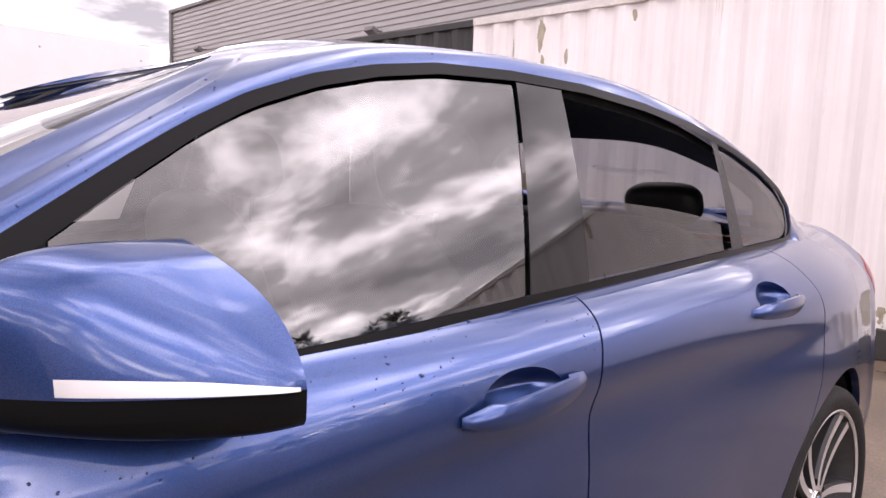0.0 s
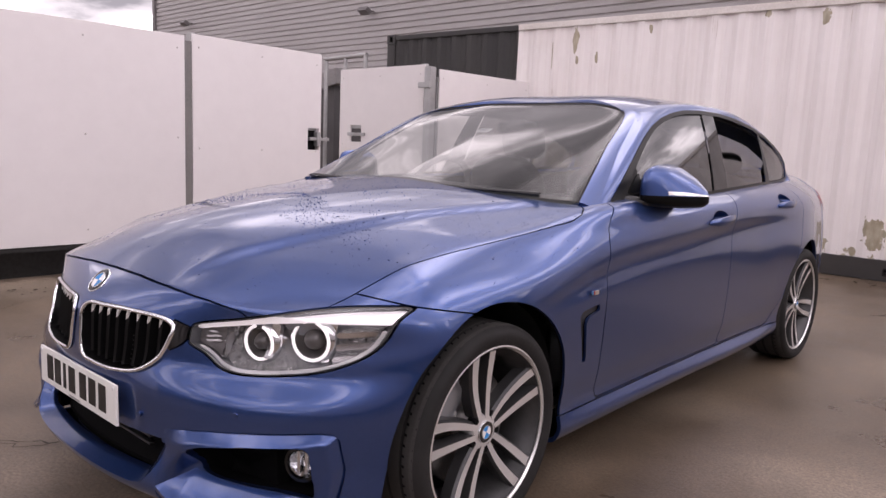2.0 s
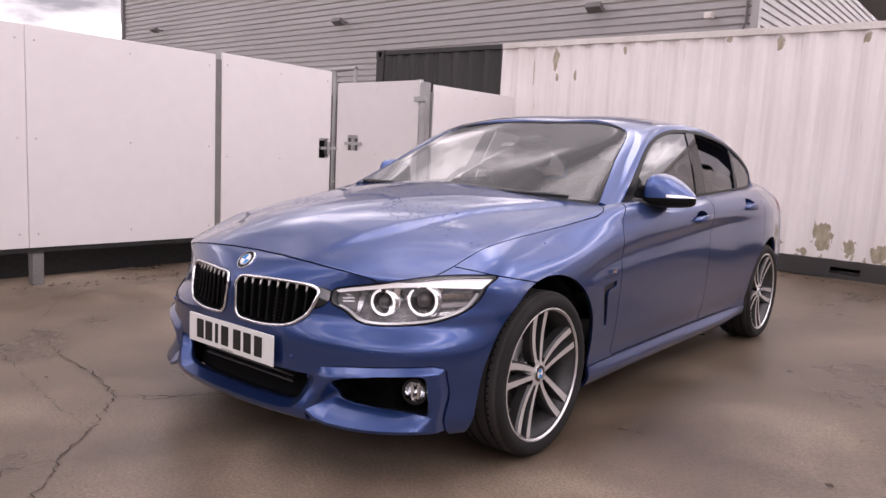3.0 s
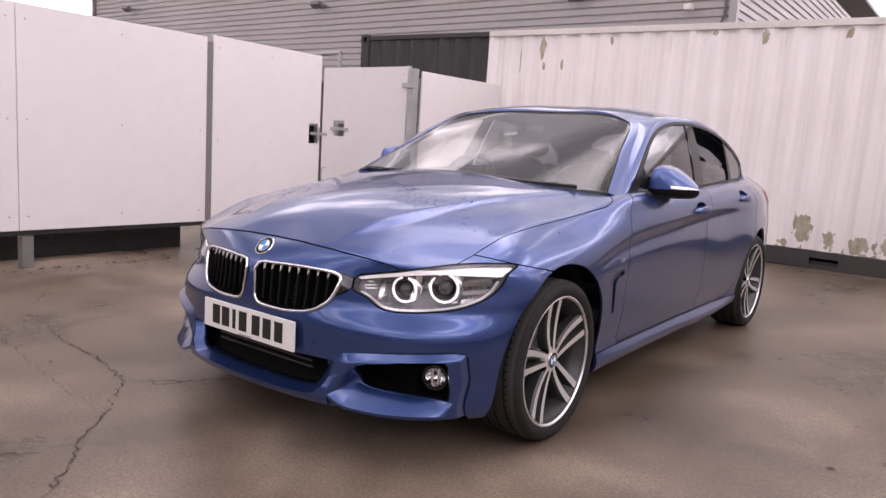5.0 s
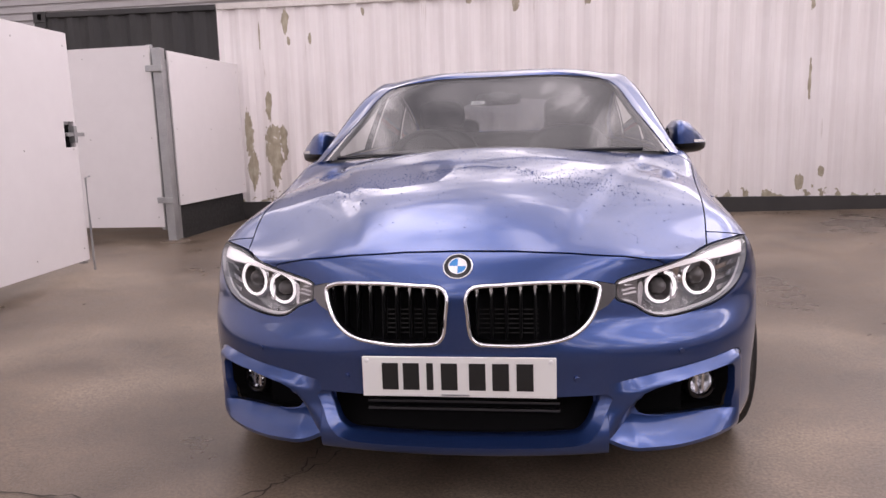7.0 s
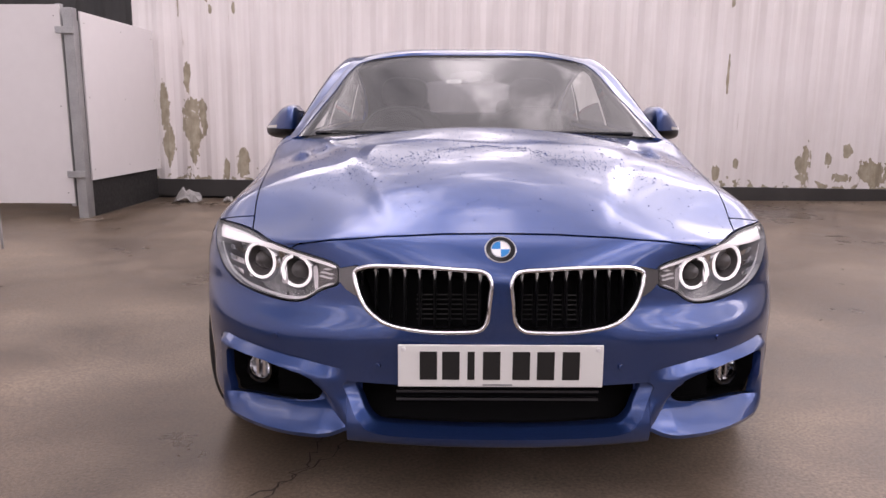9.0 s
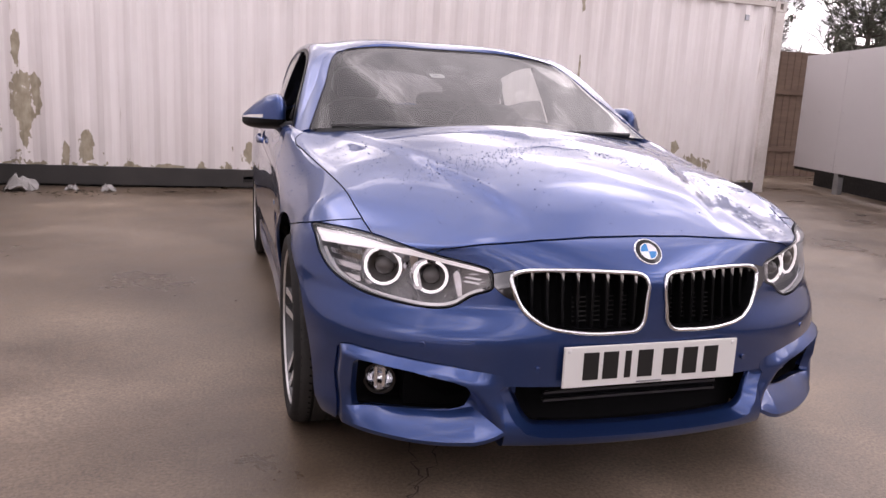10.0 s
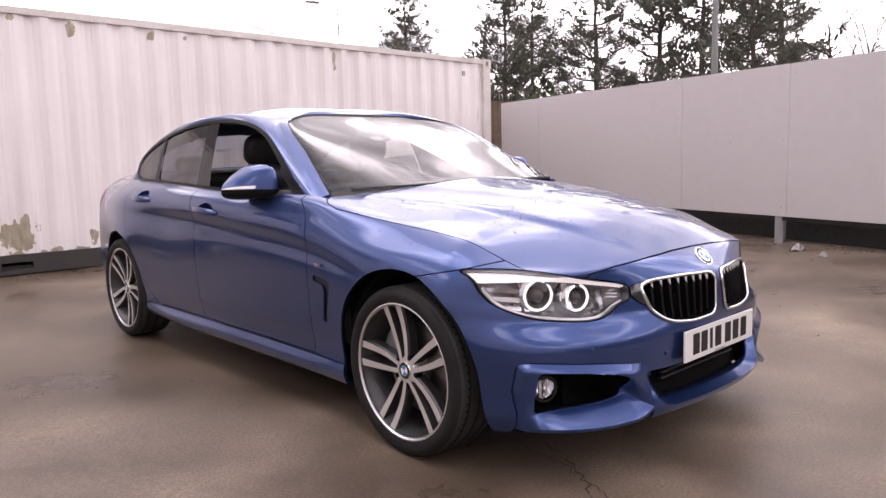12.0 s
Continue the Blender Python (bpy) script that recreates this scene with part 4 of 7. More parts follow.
def lean(s):
    """The winglet under each side opening leans back from its front edge."""
    x, z = s.v[:, 0], s.v[:, 2]
    lo, hi = blade_low(x) + 0.012, blade_top(x)
    amp = np.where(x < 0.478, np.interp(x, [0.398, 0.478], [0.0, 0.066]), spline([(0.478, 0.066), (0.56, 0.068), (0.70, 0.062), (0.755, 0.036), (0.778, 0.010), (0.81, 0.0)], x)[:, 0])
    up = np.where(z < hi, np.clip((z - lo) / np.maximum(hi - lo, 0.002), 0, 1), np.clip(1 - (z - hi - 0.02 * np.clip((x - 0.44) / 0.05, 0, 1)) / 0.045, 0, 1))
    q = up * amp
    s.v[:, 1] += 0.92 * q
    s.v[:, 0] -= 0.22 * q
    return s


def body_points():
    th = np.linspace(0, 1, NTH)
    side = np.concatenate([np.arange(YS, YE, 0.014), [YE]])[1:]
    rear = np.linspace(0, 1, 24)[1:]
    ctrl = []
    for (y0, zf, back, keys, yr, zr), power in zip(ROWS_BODY, PLAN_POWER):
        a = th * math.pi / 2
        w = keys[0][1]
        x = w * np.sin(a) ** 0.8333
        sb = spline([(0, 0), (0.12, 0), (0.40, back[0]), (0.70, back[1]), (1, 0)], th)[:, 0]
        y = y0 + (YS - y0) * (1 - np.cos(a)) ** power + sb
        z = spline([(0, zf[0]), (0.15, zf[0]), (0.5, zf[1]), (0.7, zf[2]), (1, keys[0][2])], th)[:, 0]
        sk = spline([(k[0], k[1], k[2]) for k in keys], side)
        ar = rear * math.pi / 2
        we, ze = keys[-1][1], keys[-1][2]
        xr = we * np.cos(ar) ** 0.8
        yr_ = YE + (yr - YE) * np.sin(ar) ** 0.9
        zr_ = ze + (zr - ze) * rear
        ctrl.append(np.stack([np.concatenate([x, sk[:, 0], xr]), np.concatenate([y, side, yr_]), np.concatenate([z, sk[:, 1], zr_])], -1))
    edge = ctrl[-1]
    ye = edge[:, 1]
    cy = np.interp(ye, [YS, 0.6, 3.1, YE], [0.0, 0.6, 3.1, 3.2])
    cy[:NTH] = 0.0
    cz = spline(SPINE, cy)[:, 0]
    for w in INNER:
        x = edge[:, 0] * (1 - w)
        y = edge[:, 1] * (1 - w) + cy * w
        z = edge[:, 2] + (cz - edge[:, 2]) * (1 - (1 - w) ** 1.8)
        ctrl.append(np.stack([x, y, z], -1))
    ctrl = np.stack(ctrl, 1)
    pts, tv = loft(ctrl, [8, 8, 10, 12, 10] + [8] * (len(ROWS_BODY) - 6) + [7, 8, 9, 8, 6], 0.75)
    # one smooth sheet for the bonnet
    fx, fy = pts[..., 0], pts[..., 1]
    zone = (tv[None, :] > len(ROWS_BODY) - 1.4) & (fy < 0.75)
    terms = lambda x, y: np.stack([x ** (2 * i) * y ** j for i in range(4) for j in range(6)], -1)
    co = np.linalg.lstsq(terms(fx[zone], fy[zone]), pts[..., 2][zone], rcond=None)[0]
    wgt = np.clip((tv[None, :] - (len(ROWS_BODY) - 1) + 0.2) / 1.0, 0, 1) * np.clip((0.70 - fy) / 0.2, 0, 1)
    wgt = wgt * wgt * (3 - 2 * wgt)
    pts[..., 2] = pts[..., 2] * (1 - wgt) + (terms(np.clip(fx, -1, 1), np.clip(fy, -0.8, 0.75)) @ co) * wgt
    # ease the turn from nose to side, and the shelf under the headlights
    def eased(p, axis, where, rounds):
        a = np.moveaxis(p, axis, 0)
        m = np.moveaxis(np.broadcast_to(where[..., None], p.shape), axis, 0)[1:-1]
        for _ in range(rounds):
            h = np.maximum(np.linalg.norm(np.diff(a, axis=0), axis=-1, keepdims=True), 1e-5)
            mean = (a[:-2] * h[1:] + a[2:] * h[:-1]) / (h[1:] + h[:-1])
            a[1:-1] += 0.6 * m * (mean - a[1:-1])

    tr = np.broadcast_to(tv[None, :], fx.shape)
    corner = np.clip(1 - np.abs(fy - YS) / 0.22, 0, 1) * np.clip((tr - 8.3) / 0.5, 0, 1) * np.clip((len(ROWS_BODY) + 1 - tr) / 1.0, 0, 1) * (fx > 0.3)
    eased(pts, 0, corner, 160)
    shelf = np.clip((-0.22 - fy) / 0.1, 0, 1) * np.clip((tr - 3.7) / 0.6, 0, 1) * np.clip((8.3 - tr) / 0.5, 0, 1)
    eased(pts, 1, shelf, 8)
    pts[..., 2] += bonnet_crease(pts[..., 0], pts[..., 1]) * (pts[..., 2] > 0.70)
    vv = np.broadcast_to(tv, pts.shape[:2])
    ss = np.broadcast_to(np.arange(pts.shape[0])[:, None], pts.shape[:2])
    return pts, np.stack([ss, vv], -1)


_pts, _ex = body_points()
_pts[0, :, 0] = 0.0
_pts[-1, :, 0] = 0.0
_pts[:, -1, 0] = 0.0
BODY = grid_shell(_pts, _ex.astype(float))
EDGE_ROW = len(ROWS_BODY) - 1


def yz(s):
    return s.v[:, [1, 2]]


def xz(s):
    return s.v[:, [0, 2]]


def xy(s):
    return s.v[:, [0, 1]]


car = tagged(new("car"), "blue metallic four-door coupe saloon, wet, with rain drops", "car")
GAP = 0.0042


def arch_outline(cy, r, front, rear):
    a = np.linspace(0, math.pi, 40)
    p = [(cy + r * math.cos(t), 0.318 + r * 1.015 * math.sin(t)) for t in a]
    return np.array(p + [(cy - front, 0.0), (cy + rear, 0.0)])


ARCH_F = arch_outline(0.0, 0.378, 0.43, 0.35)
ARCH_R = arch_outline(2.81, 0.366, 0.36, 0.40)
HEADLIGHT = smooth_outline([(0.4225, 0.648), (0.432, 0.6545), (0.56, 0.682), (0.70, 0.714), (0.80, 0.722), (0.846, 0.717), (0.842, 0.69), (0.832, 0.645), (0.805, 0.603), (0.74, 0.565), (0.65, 0.547), (0.56, 0.543), (0.515, 0.553), (0.472, 0.582), (0.432, 0.598), (0.4225, 0.604)], 5)
KIDNEY = smooth_outline([(0.022, 0.635), (0.034, 0.656), (0.12, 0.664), (0.25, 0.665), (0.355, 0.657), (0.380, 0.643), (0.374, 0.60), (0.352, 0.553), (0.305, 0.517), (0.21, 0.500), (0.10, 0.500), (0.052, 0.506), (0.034, 0.524), (0.026, 0.58)], 5)
KIDNEY_WING = np.array([(0.368, 0.656), (0.421, 0.643), (0.420, 0.612), (0.400, 0.592), (0.368, 0.575)])
INTAKE = np.array([(-0.5, 0.358), (0.395, 0.356), (0.410, 0.345), (0.375, 0.268), (0.345, 0.236), (0.30, 0.226), (-0.5, 0.224)])
FOG_CUT = np.array([(0.484, 0.354), (0.52, 0.367), (0.62, 0.385), (0.715, 0.394), (0.740, 0.393), (0.749, 0.381), (0.753, 0.30), (0.751, 0.2500), (0.72, 0.2515), (0.62, 0.2560), (0.53, 0.2665), (0.505, 0.272), (0.490, 0.279), (0.480, 0.296), (0.476, 0.330)])
BONNET = np.array([(-0.5, -1.0), (0.66, -1.0), (0.682, -0.50), (0.70, -0.455), (0.726, -0.30), (0.752, -0.10), (0.781, 0.14), (0.813, 0.37), (0.826, 0.45), (0.822, 0.515), (0.795, 0.565), (0.765, 0.592), (0.62, 0.515), (0.30, 0.425), (-0.5, 0.40)])
DOOR_F = np.array([(0.70, 1.10), (0.674, 0.935), (0.640, 0.905), (0.612, 0.87), (0.595, 0.82), (0.586, 0.72), (0.586, 0.58), (0.592, 0.31), (0.61, 0.279), (1.675, 0.279), (1.692, 0.30), (1.688, 0.60), (1.682, 0.80), (1.692, 0.877), (1.727, 0.969), (1.76, 1.10)])
DOOR_R = np.array([(1.76, 1.10), (1.727, 0.969), (1.692, 0.877), (1.682, 0.80), (1.688, 0.60), (1.692, 0.30), (1.710, 0.279), (2.27, 0.279), (2.33, 0.30), (2.43, 0.40), (2.495, 0.49), (2.56, 0.59), (2.602, 0.69), (2.615, 0.79), (2.605, 0.89), (2.56, 1.10)])
VENT = np.array([(0.412, 0.602), (0.432, 0.615), (0.547, 0.627), (0.541, 0.603), (0.474, 0.590), (0.460, 0.576), (0.489, 0.437), (0.468, 0.434)])
TAIL = np.array([(3.36, 0.90), (3.42, 0.945), (4.2, 0.955), (4.2, 0.80), (3.48, 0.80), (3.40, 0.83)])
HANDLE_F = np.array([(1.510 + 0.082 * math.cos(a), 0.866 + 0.034 * math.sin(a)) for a in np.linspace(0, math.tau, 24, endpoint=False)])
HANDLE_R = np.array([(2.352 + 0.082 * math.cos(a), 0.916 + 0.034 * math.sin(a)) for a in np.linspace(0, math.tau, 24, endpoint=False)])
BUMPER = np.array([(-1.2, 0.0), (-0.02, 0.0), (-0.02, 0.668), (-0.15, 0.693), (-0.30, 0.722), (-0.47, 0.77), (-1.2, 0.80)])
CABIN_HOLE = np.array([(-0.5, 0.62), (0.5, 0.66), (0.79, 0.74), (0.80, 1.2), (0.77, 1.8), (0.72, 2.5), (0.62, 3.0), (-0.5, 3.1)])


def side_only(s, d):
    """Keep a side outline from reaching parts of the sheet that lie inwards."""
    return np.maximum(d, s.extra[:, 1] - EDGE_ROW - 0.35)


b = BODY.keep(-outline_distance(xy(BODY), CABIN_HOLE) + 100 * (BODY.extra[:, 1] < EDGE_ROW + 0.2) * -1)
b = b.keep(-outline_distance(yz(b), ARCH_F))
b = b.keep(-outline_distance(yz(b), ARCH_R))
front = lambda s, d: np.maximum(d, s.v[:, 1] + 0.15)
LIGHT_SHEET, b = b.split(front(b, outline_distance(xz(b), HEADLIGHT)), GAP)
_, b = b.split(front(b, outline_distance(xz(b), KIDNEY)), 0.0)
KID_SHEET = _
WING_CHROME, b = b.split(front(b, outline_distance(xz(b), KIDNEY_WING)), 0.002)
INTAKE_SHEET, b = b.split(front(b, outline_distance(xz(b), INTAKE)), 0.0)
FRAME_SHEET, b = b.split(front(b, outline_distance(xz(b), FRAME)), 0.0)
FOG_SHEET, FRAME_SHEET = FRAME_SHEET.split(outline_distance(xz(FRAME_SHEET), FOG_CUT), 0.0)
# the frame starts in a groove and swells towards the opening
_x, _z = FRAME_SHEET.v[:, 0], FRAME_SHEET.v[:, 2]
_in = np.minimum(np.interp(_x, FRAME[:5, 0], FRAME[:5, 1]) - _z, np.interp(_z, [0.10, 0.25, 0.33, 0.405], [0.790, 0.797, 0.803, 0.797]) - _x)
_in = np.clip(_in / np.interp(_x, [0.45, 0.70, 0.76], [0.034, 0.027, 0.022]), 0, 1)
_out = np.interp(_x, [0.40, 0.47, 0.74, 0.80], [0.0015, 0.018, 0.023, 0.016]) * _in - np.interp(_x, [0.40, 0.50], [0.0, 0.006]) * (1 - _in)
FRAME_SHEET = Shell(FRAME_SHEET.v + FRAME_SHEET.n * _out[:, None], FRAME_SHEET.n, FRAME_SHEET.f, FRAME_SHEET.extra)
FRAME_SHEET = FRAME_SHEET.keep(blade_low(FRAME_SHEET.v[:, 0]) - FRAME_SHEET.v[:, 2])
_x, _z = FRAME_SHEET.v[:, 0], FRAME_SHEET.v[:, 2]
BLADE_SHEET, FRAME_SHEET = FRAME_SHEET.split(np.maximum(_z - blade_top(_x), 0.3985 - _x), 0.0)
BLADE_FACE, BLADE_LIP = BLADE_SHEET.split(blade_low(BLADE_SHEET.v[:, 0]) + 0.012 - BLADE_SHEET.v[:, 2], 0.0)
UNDER = b
BONNET_SHEET, b = b.split(np.maximum(outline_distance(xy(b), BONNET), np.interp(b.v[:, 0], [0.0, 0.15, 0.30, 0.45, 0.54, 0.60], [0.739, 0.737, 0.729, 0.714, 0.698, 0.66]) - b.v[:, 2]), GAP)
DOOR_F_SHEET, b = b.split(side_only(b, outline_distance(yz(b), DOOR_F)), GAP)
DOOR_R_SHEET, b = b.split(side_only(b, outline_distance(yz(b), DOOR_R)), GAP)
VENT_SHEET, b = b.split(side_only(b, outline_distance(yz(b), VENT)), 0.0)
COWL_SHEET, b = b.split(np.maximum(np.maximum(b.v[:, 0] - 0.74, np.abs(b.v[:, 1] - 0.52) - 0.24), EDGE_ROW + 0.15 - b.extra[:, 1]), 0.002)
TAIL_SHEET, b = b.split(outline_distance(yz(b), TAIL), GAP)
CUP_F, DOOR_F_SHEET = DOOR_F_SHEET.split(outline_distance(yz(DOOR_F_SHEET), HANDLE_F), 0.0)
CUP_R, DOOR_R_SHEET = DOOR_R_SHEET.split(outline_distance(yz(DOOR_R_SHEET), HANDLE_R), 0.0)
BUMPER_SHEET, b = b.split(outline_distance(yz(b), BUMPER), GAP)
SKIRT_SHEET, b = b.split(np.maximum(b.v[:, 2] - 0.272, np.abs(b.v[:, 1] - 1.35) - 1.2), 0.004)
WING_SHEET, QUARTER_SHEET = b.split(b.v[:, 1] - 0.9, 0.0)

FL = 0.014
for _s in (FRAME_SHEET, BLADE_FACE, BLADE_LIP, FOG_SHEET):
    lean(_s)
BONNET_SHEET.flange(FL).doubled().put("bonnet", PAINT, car)
front_bumper = BUMPER_SHEET.flange(0.02).doubled().put("front_bumper", PAINT, car)
QUARTER_SHEET.flange(0.02).doubled().put("rear_body", PAINT, car)
doors = {}
for sgn, side in ((1, "left"), (-1, "right")):
    pick = (lambda s: s) if sgn > 0 else (lambda s: s.mirrored())
    pick(WING_SHEET.flange(0.009)).put("front_wing", PAINT, car)
    doors["f", sgn] = pick(DOOR_F_SHEET.flange(FL)).put("front_door", PAINT, car)
    doors["r", sgn] = pick(DOOR_R_SHEET.flange(FL)).put("rear_door", PAINT, car)
    pick(FRAME_SHEET.flange(0.024)).put("intake_frame", PAINT, front_bumper)
    pick(BLADE_FACE).put("bumper_blade", PAINT, front_bumper)
    pick(BLADE_LIP.flange(0.03)).put("blade_lip", PAINT, front_bumper)
    pick(SKIRT_SHEET.flange(FL)).put("side_skirt", PAINT, car)
# a dark inner skin closes the gaps
_inner = UNDER.moved(-0.016)
for _h in (HANDLE_F, HANDLE_R):
    _inner = _inner.keep(-outline_distance(yz(_inner), _h))
_inner.keep(_inner.v[:, 1] - 3.6).doubled().put("inner_skin", DARK, car, "black inner body shell")

# ---- the car: glasshouse ----
# base point, top of glass, y on the roof's middle line
STATIONS = [
    ((0.0, 0.40, 0.972), (0.0, 1.40, 1.352), 1.60), ((0.40, 0.437, 0.968), (0.30, 1.375, 1.348), 1.60), ((0.66, 0.522, 0.962), (0.48, 1.280, 1.322), 1.62),
    ((0.765, 0.585, 0.952), (0.553, 1.232, 1.302), 1.65), ((0.846, 0.66, 0.915), (0.606, 1.300, 1.312), 1.68), ((0.848, 0.88, 0.922), (0.636, 1.42, 1.336), 1.72),
    ((0.835, 1.22, 0.926), (0.655, 1.55, 1.346), 1.76), ((0.818, 1.65, 0.944), (0.668, 1.74, 1.352), 1.82), ((0.804, 2.05, 0.962), (0.672, 2.05, 1.345), 2.02),
    ((0.787, 2.45, 0.980), (0.658, 2.40, 1.302), 2.32), ((0.762, 2.78, 0.992), (0.634, 2.70, 1.236), 2.62), ((0.700, 3.06, 1.005), (0.580, 2.97, 1.158), 2.88),
    ((0.60, 3.26, 1.015), (0.49, 3.17, 1.100), 3.05), ((0.30, 3.42, 1.020), (0.26, 3.30, 1.09), 3.12), ((0.0, 3.46, 1.022), (0.0, 3.33, 1.085), 3.12)]
ROOF_LINE = [(1.4, 1.362), (1.6, 1.394), (1.8, 1.412), (2.0, 1.416), (2.3, 1.406), (2.6, 1.366), (2.88, 1.294), (3.05, 1.234), (3.12, 1.205), (3.3, 1.12)]


def cabin_shell():
    key = [(i, *a, *t, c) for i, (a, t, c) in enumerate(STATIONS)]
    u = np.linspace(0, len(STATIONS) - 1, 300)
    k = spline(key, u)
    base, top, cy = k[:, 0:3], k[:, 3:6], k[:, 6]
    cz = spline(ROOF_LINE, cy)[:, 0]
    mid = (base + top) / 2
    out = mid[:, :2] - np.stack([np.zeros(len(u)), np.clip(mid[:, 1], 1.7, 2.4)], -1)
    out /= np.linalg.norm(out, axis=1, keepdims=True)
    mid[:, :2] += 0.011 * out
    rows = [base, mid, top]
    for w in (0.10, 0.26, 0.55, 1.0):
        z = top[:, 2] + (cz - top[:, 2]) * (1 - (1 - w) ** 2.3)
        rows.append(np.stack([top[:, 0] * (1 - w), top[:, 1] * (1 - w) + cy * w, z], -1))
    p, tv = loft(np.stack(rows, 1), [14, 14, 7, 7, 7, 8], 0.8)
    # one smooth sheet for the roof
    x_, y_ = p[..., 0], p[..., 1]
    t_ = np.broadcast_to(tv[None, :], x_.shape)
    zone = (t_ > 1.98) & (y_ < 3.0)
    terms = lambda x, y: np.stack([x ** (2 * i) * (y - 2.1) ** j for i in range(4) for j in range(6)], -1)
    co = np.linalg.lstsq(terms(x_[zone], y_[zone]), p[..., 2][zone], rcond=None)[0]
    wgt = np.clip((t_ - 2.05) / 0.9, 0, 1) * np.clip((2.85 - y_) / 0.3, 0, 1)
    wgt = wgt * wgt * (3 - 2 * wgt)
    p[..., 2] = p[..., 2] * (1 - wgt) + (terms(x_, np.clip(y_, 1.2, 3.0)) @ co) * wgt
    # one evenly curved sheet for the side windows
    dl = outline_distance(p[..., 1:].reshape(-1, 2), DLO).reshape(x_.shape)
    dl = np.where((u[:, None] > 3.6) & (u[:, None] < 11.4) & (t_ < 2.3), dl, 1.0)
    zone = dl < 0
    bend = lambda y, z: np.stack([np.ones_like(y), y, z, y * y, y * z], -1)
    bulge = -0.30 * (p[..., 2] - 1.12) ** 2
    co = np.linalg.lstsq(bend(p[..., 1][zone], p[..., 2][zone]), (p[..., 0] - bulge)[zone], rcond=None)[0]
    wgt = np.clip((0.045 - dl) / 0.045, 0, 1)
    wgt = wgt * wgt * (3 - 2 * wgt)
    p[..., 0] = p[..., 0] * (1 - wgt) + (bend(p[..., 1], p[..., 2]) @ co + bulge) * wgt
    p[0, :, 0] = p[-1, :, 0] = 0
    p[:, -1, 0] = 0
    ex = np.stack(np.broadcast_arrays(u[:, None], tv[None, :]), -1)
    return grid_shell(p, ex)


DLO = np.array([(0.672, 0.930), (0.725, 0.962), (0.808, 1.012), (0.889, 1.064), (0.97, 1.114), (1.05, 1.163), (1.12, 1.203), (1.20, 1.242), (1.30, 1.277), (1.41, 1.303), (1.53, 1.321), (1.70, 1.330), (1.90, 1.329), (2.10, 1.314),
                (2.30, 1.287), (2.50, 1.244), (2.66, 1.196), (2.78, 1.148), (2.845, 1.100), (2.855, 1.050), (2.835, 1.018), (2.78, 1.006), (2.40, 0.996), (2.0, 0.982), (1.65, 0.968), (1.2, 0.944), (0.90, 0.934)])
CABIN = cabin_shell()


def line_side(s, a, b_):
    """Signed distance to a line in side view; positive towards the rear."""
    (ya, za), (yb, zb) = a, b_
    ln = math.hypot(yb - ya, zb - za)
    return ((s.v[:, 1] - ya) * (zb - za) - (s.v[:, 2] - za) * (yb - ya)) / ln


on_side = lambda s, d: np.maximum(d, np.maximum(3.6 - s.extra[:, 0], s.extra[:, 0] - 11.4))
SCREEN, c = CABIN.split(np.maximum(CABIN.extra[:, 0] - 3.0, CABIN.extra[:, 1] - 2.02), 0.0)
SIDE, c = c.split(on_side(c, outline_distance(yz(c), DLO)), 0.0)
BACKLIGHT = np.array([(-0.5, 2.80), (0.0, 2.80), (0.34, 2.84), (0.48, 2.92), (0.53, 3.08), (0.45, 3.27), (0.25, 3.36), (0.0, 3.385), (-0.5, 3.385)])
REAR_GLASS, ROOF = c.split(np.maximum(outline_distance(xy(c), BACKLIGHT), 0.35 - c.extra[:, 1]), 0.004)
FRIT, PANE = SCREEN.split(-np.maximum(SCREEN.extra[:, 0] - 2.93, SCREEN.extra[:, 1] - 1.90), 0.0)
ROOF.flange(0.015).doubled().put("roof", PAINT, car)
_lin = Shell(ROOF.v * np.array([0.965, 1, 1]) - np.array([0, 0, 0.026]), ROOF.n, ROOF.f, ROOF.extra)
_lin.doubled().put("roof_lining", INTERIOR, car, "dark roof lining")
windscreen = PANE.moved(-0.003).doubled().put("windscreen", SCREEN_GLASS, car, "rain-spotted windscreen reflecting clouds")
windscreen.visible_shadow = False
FRIT.moved(-0.003).doubled().put("windscreen_seal", RUBBER, car)
REAR_GLASS.moved(-0.003).doubled().put("rear_window", PRIVACY_GLASS, car)

_dl = outline_distance(yz(SIDE), DLO)
_wd = np.interp(SIDE.v[:, 2] - 0.08 * (SIDE.v[:, 1] - 1.2), [0.98, 1.10], [0.013, 0.0175]) + 0.008 * np.clip((1.15 - SIDE.v[:, 1]) / 0.2, 0, 1) * (SIDE.v[:, 2] > 0.975)
TRIM, INNER_SIDE = SIDE.keep(-_dl - _wd), SIDE.keep(_dl + _wd - 0.007)
SAIL, q_ = INNER_SIDE.split(line_side(INNER_SIDE, (0.945, 0.95), (0.968, 1.10)), 0.002)
SAIL_SEAL, SAIL = SAIL.split(-outline_distance(yz(SAIL), DLO) - 0.046, 0.001)
F_PANE, q_ = q_.split(line_side(q_, (1.61, 0.978), (1.708, 1.325)), 0.003)
B_POST, q_ = q_.split(line_side(q_, (1.775, 0.985), (1.830, 1.325)), 0.003)
R_PANE, q_ = q_.split(line_side(q_, (2.385, 1.00), (2.380, 1.28)), 0.0)
C_POST, Q_PANE = q_.split(line_side(q_, (2.460, 1.00), (2.402, 1.28)), 0.0)
WINDOW_LINE = np.array([(1.70, 0.9), (2.5, 0.9), (2.42, 1.03), (2.38, 1.062), (2.28, 1.085), (2.1, 1.105), (1.95, 1.117), (1.70, 1.125)])
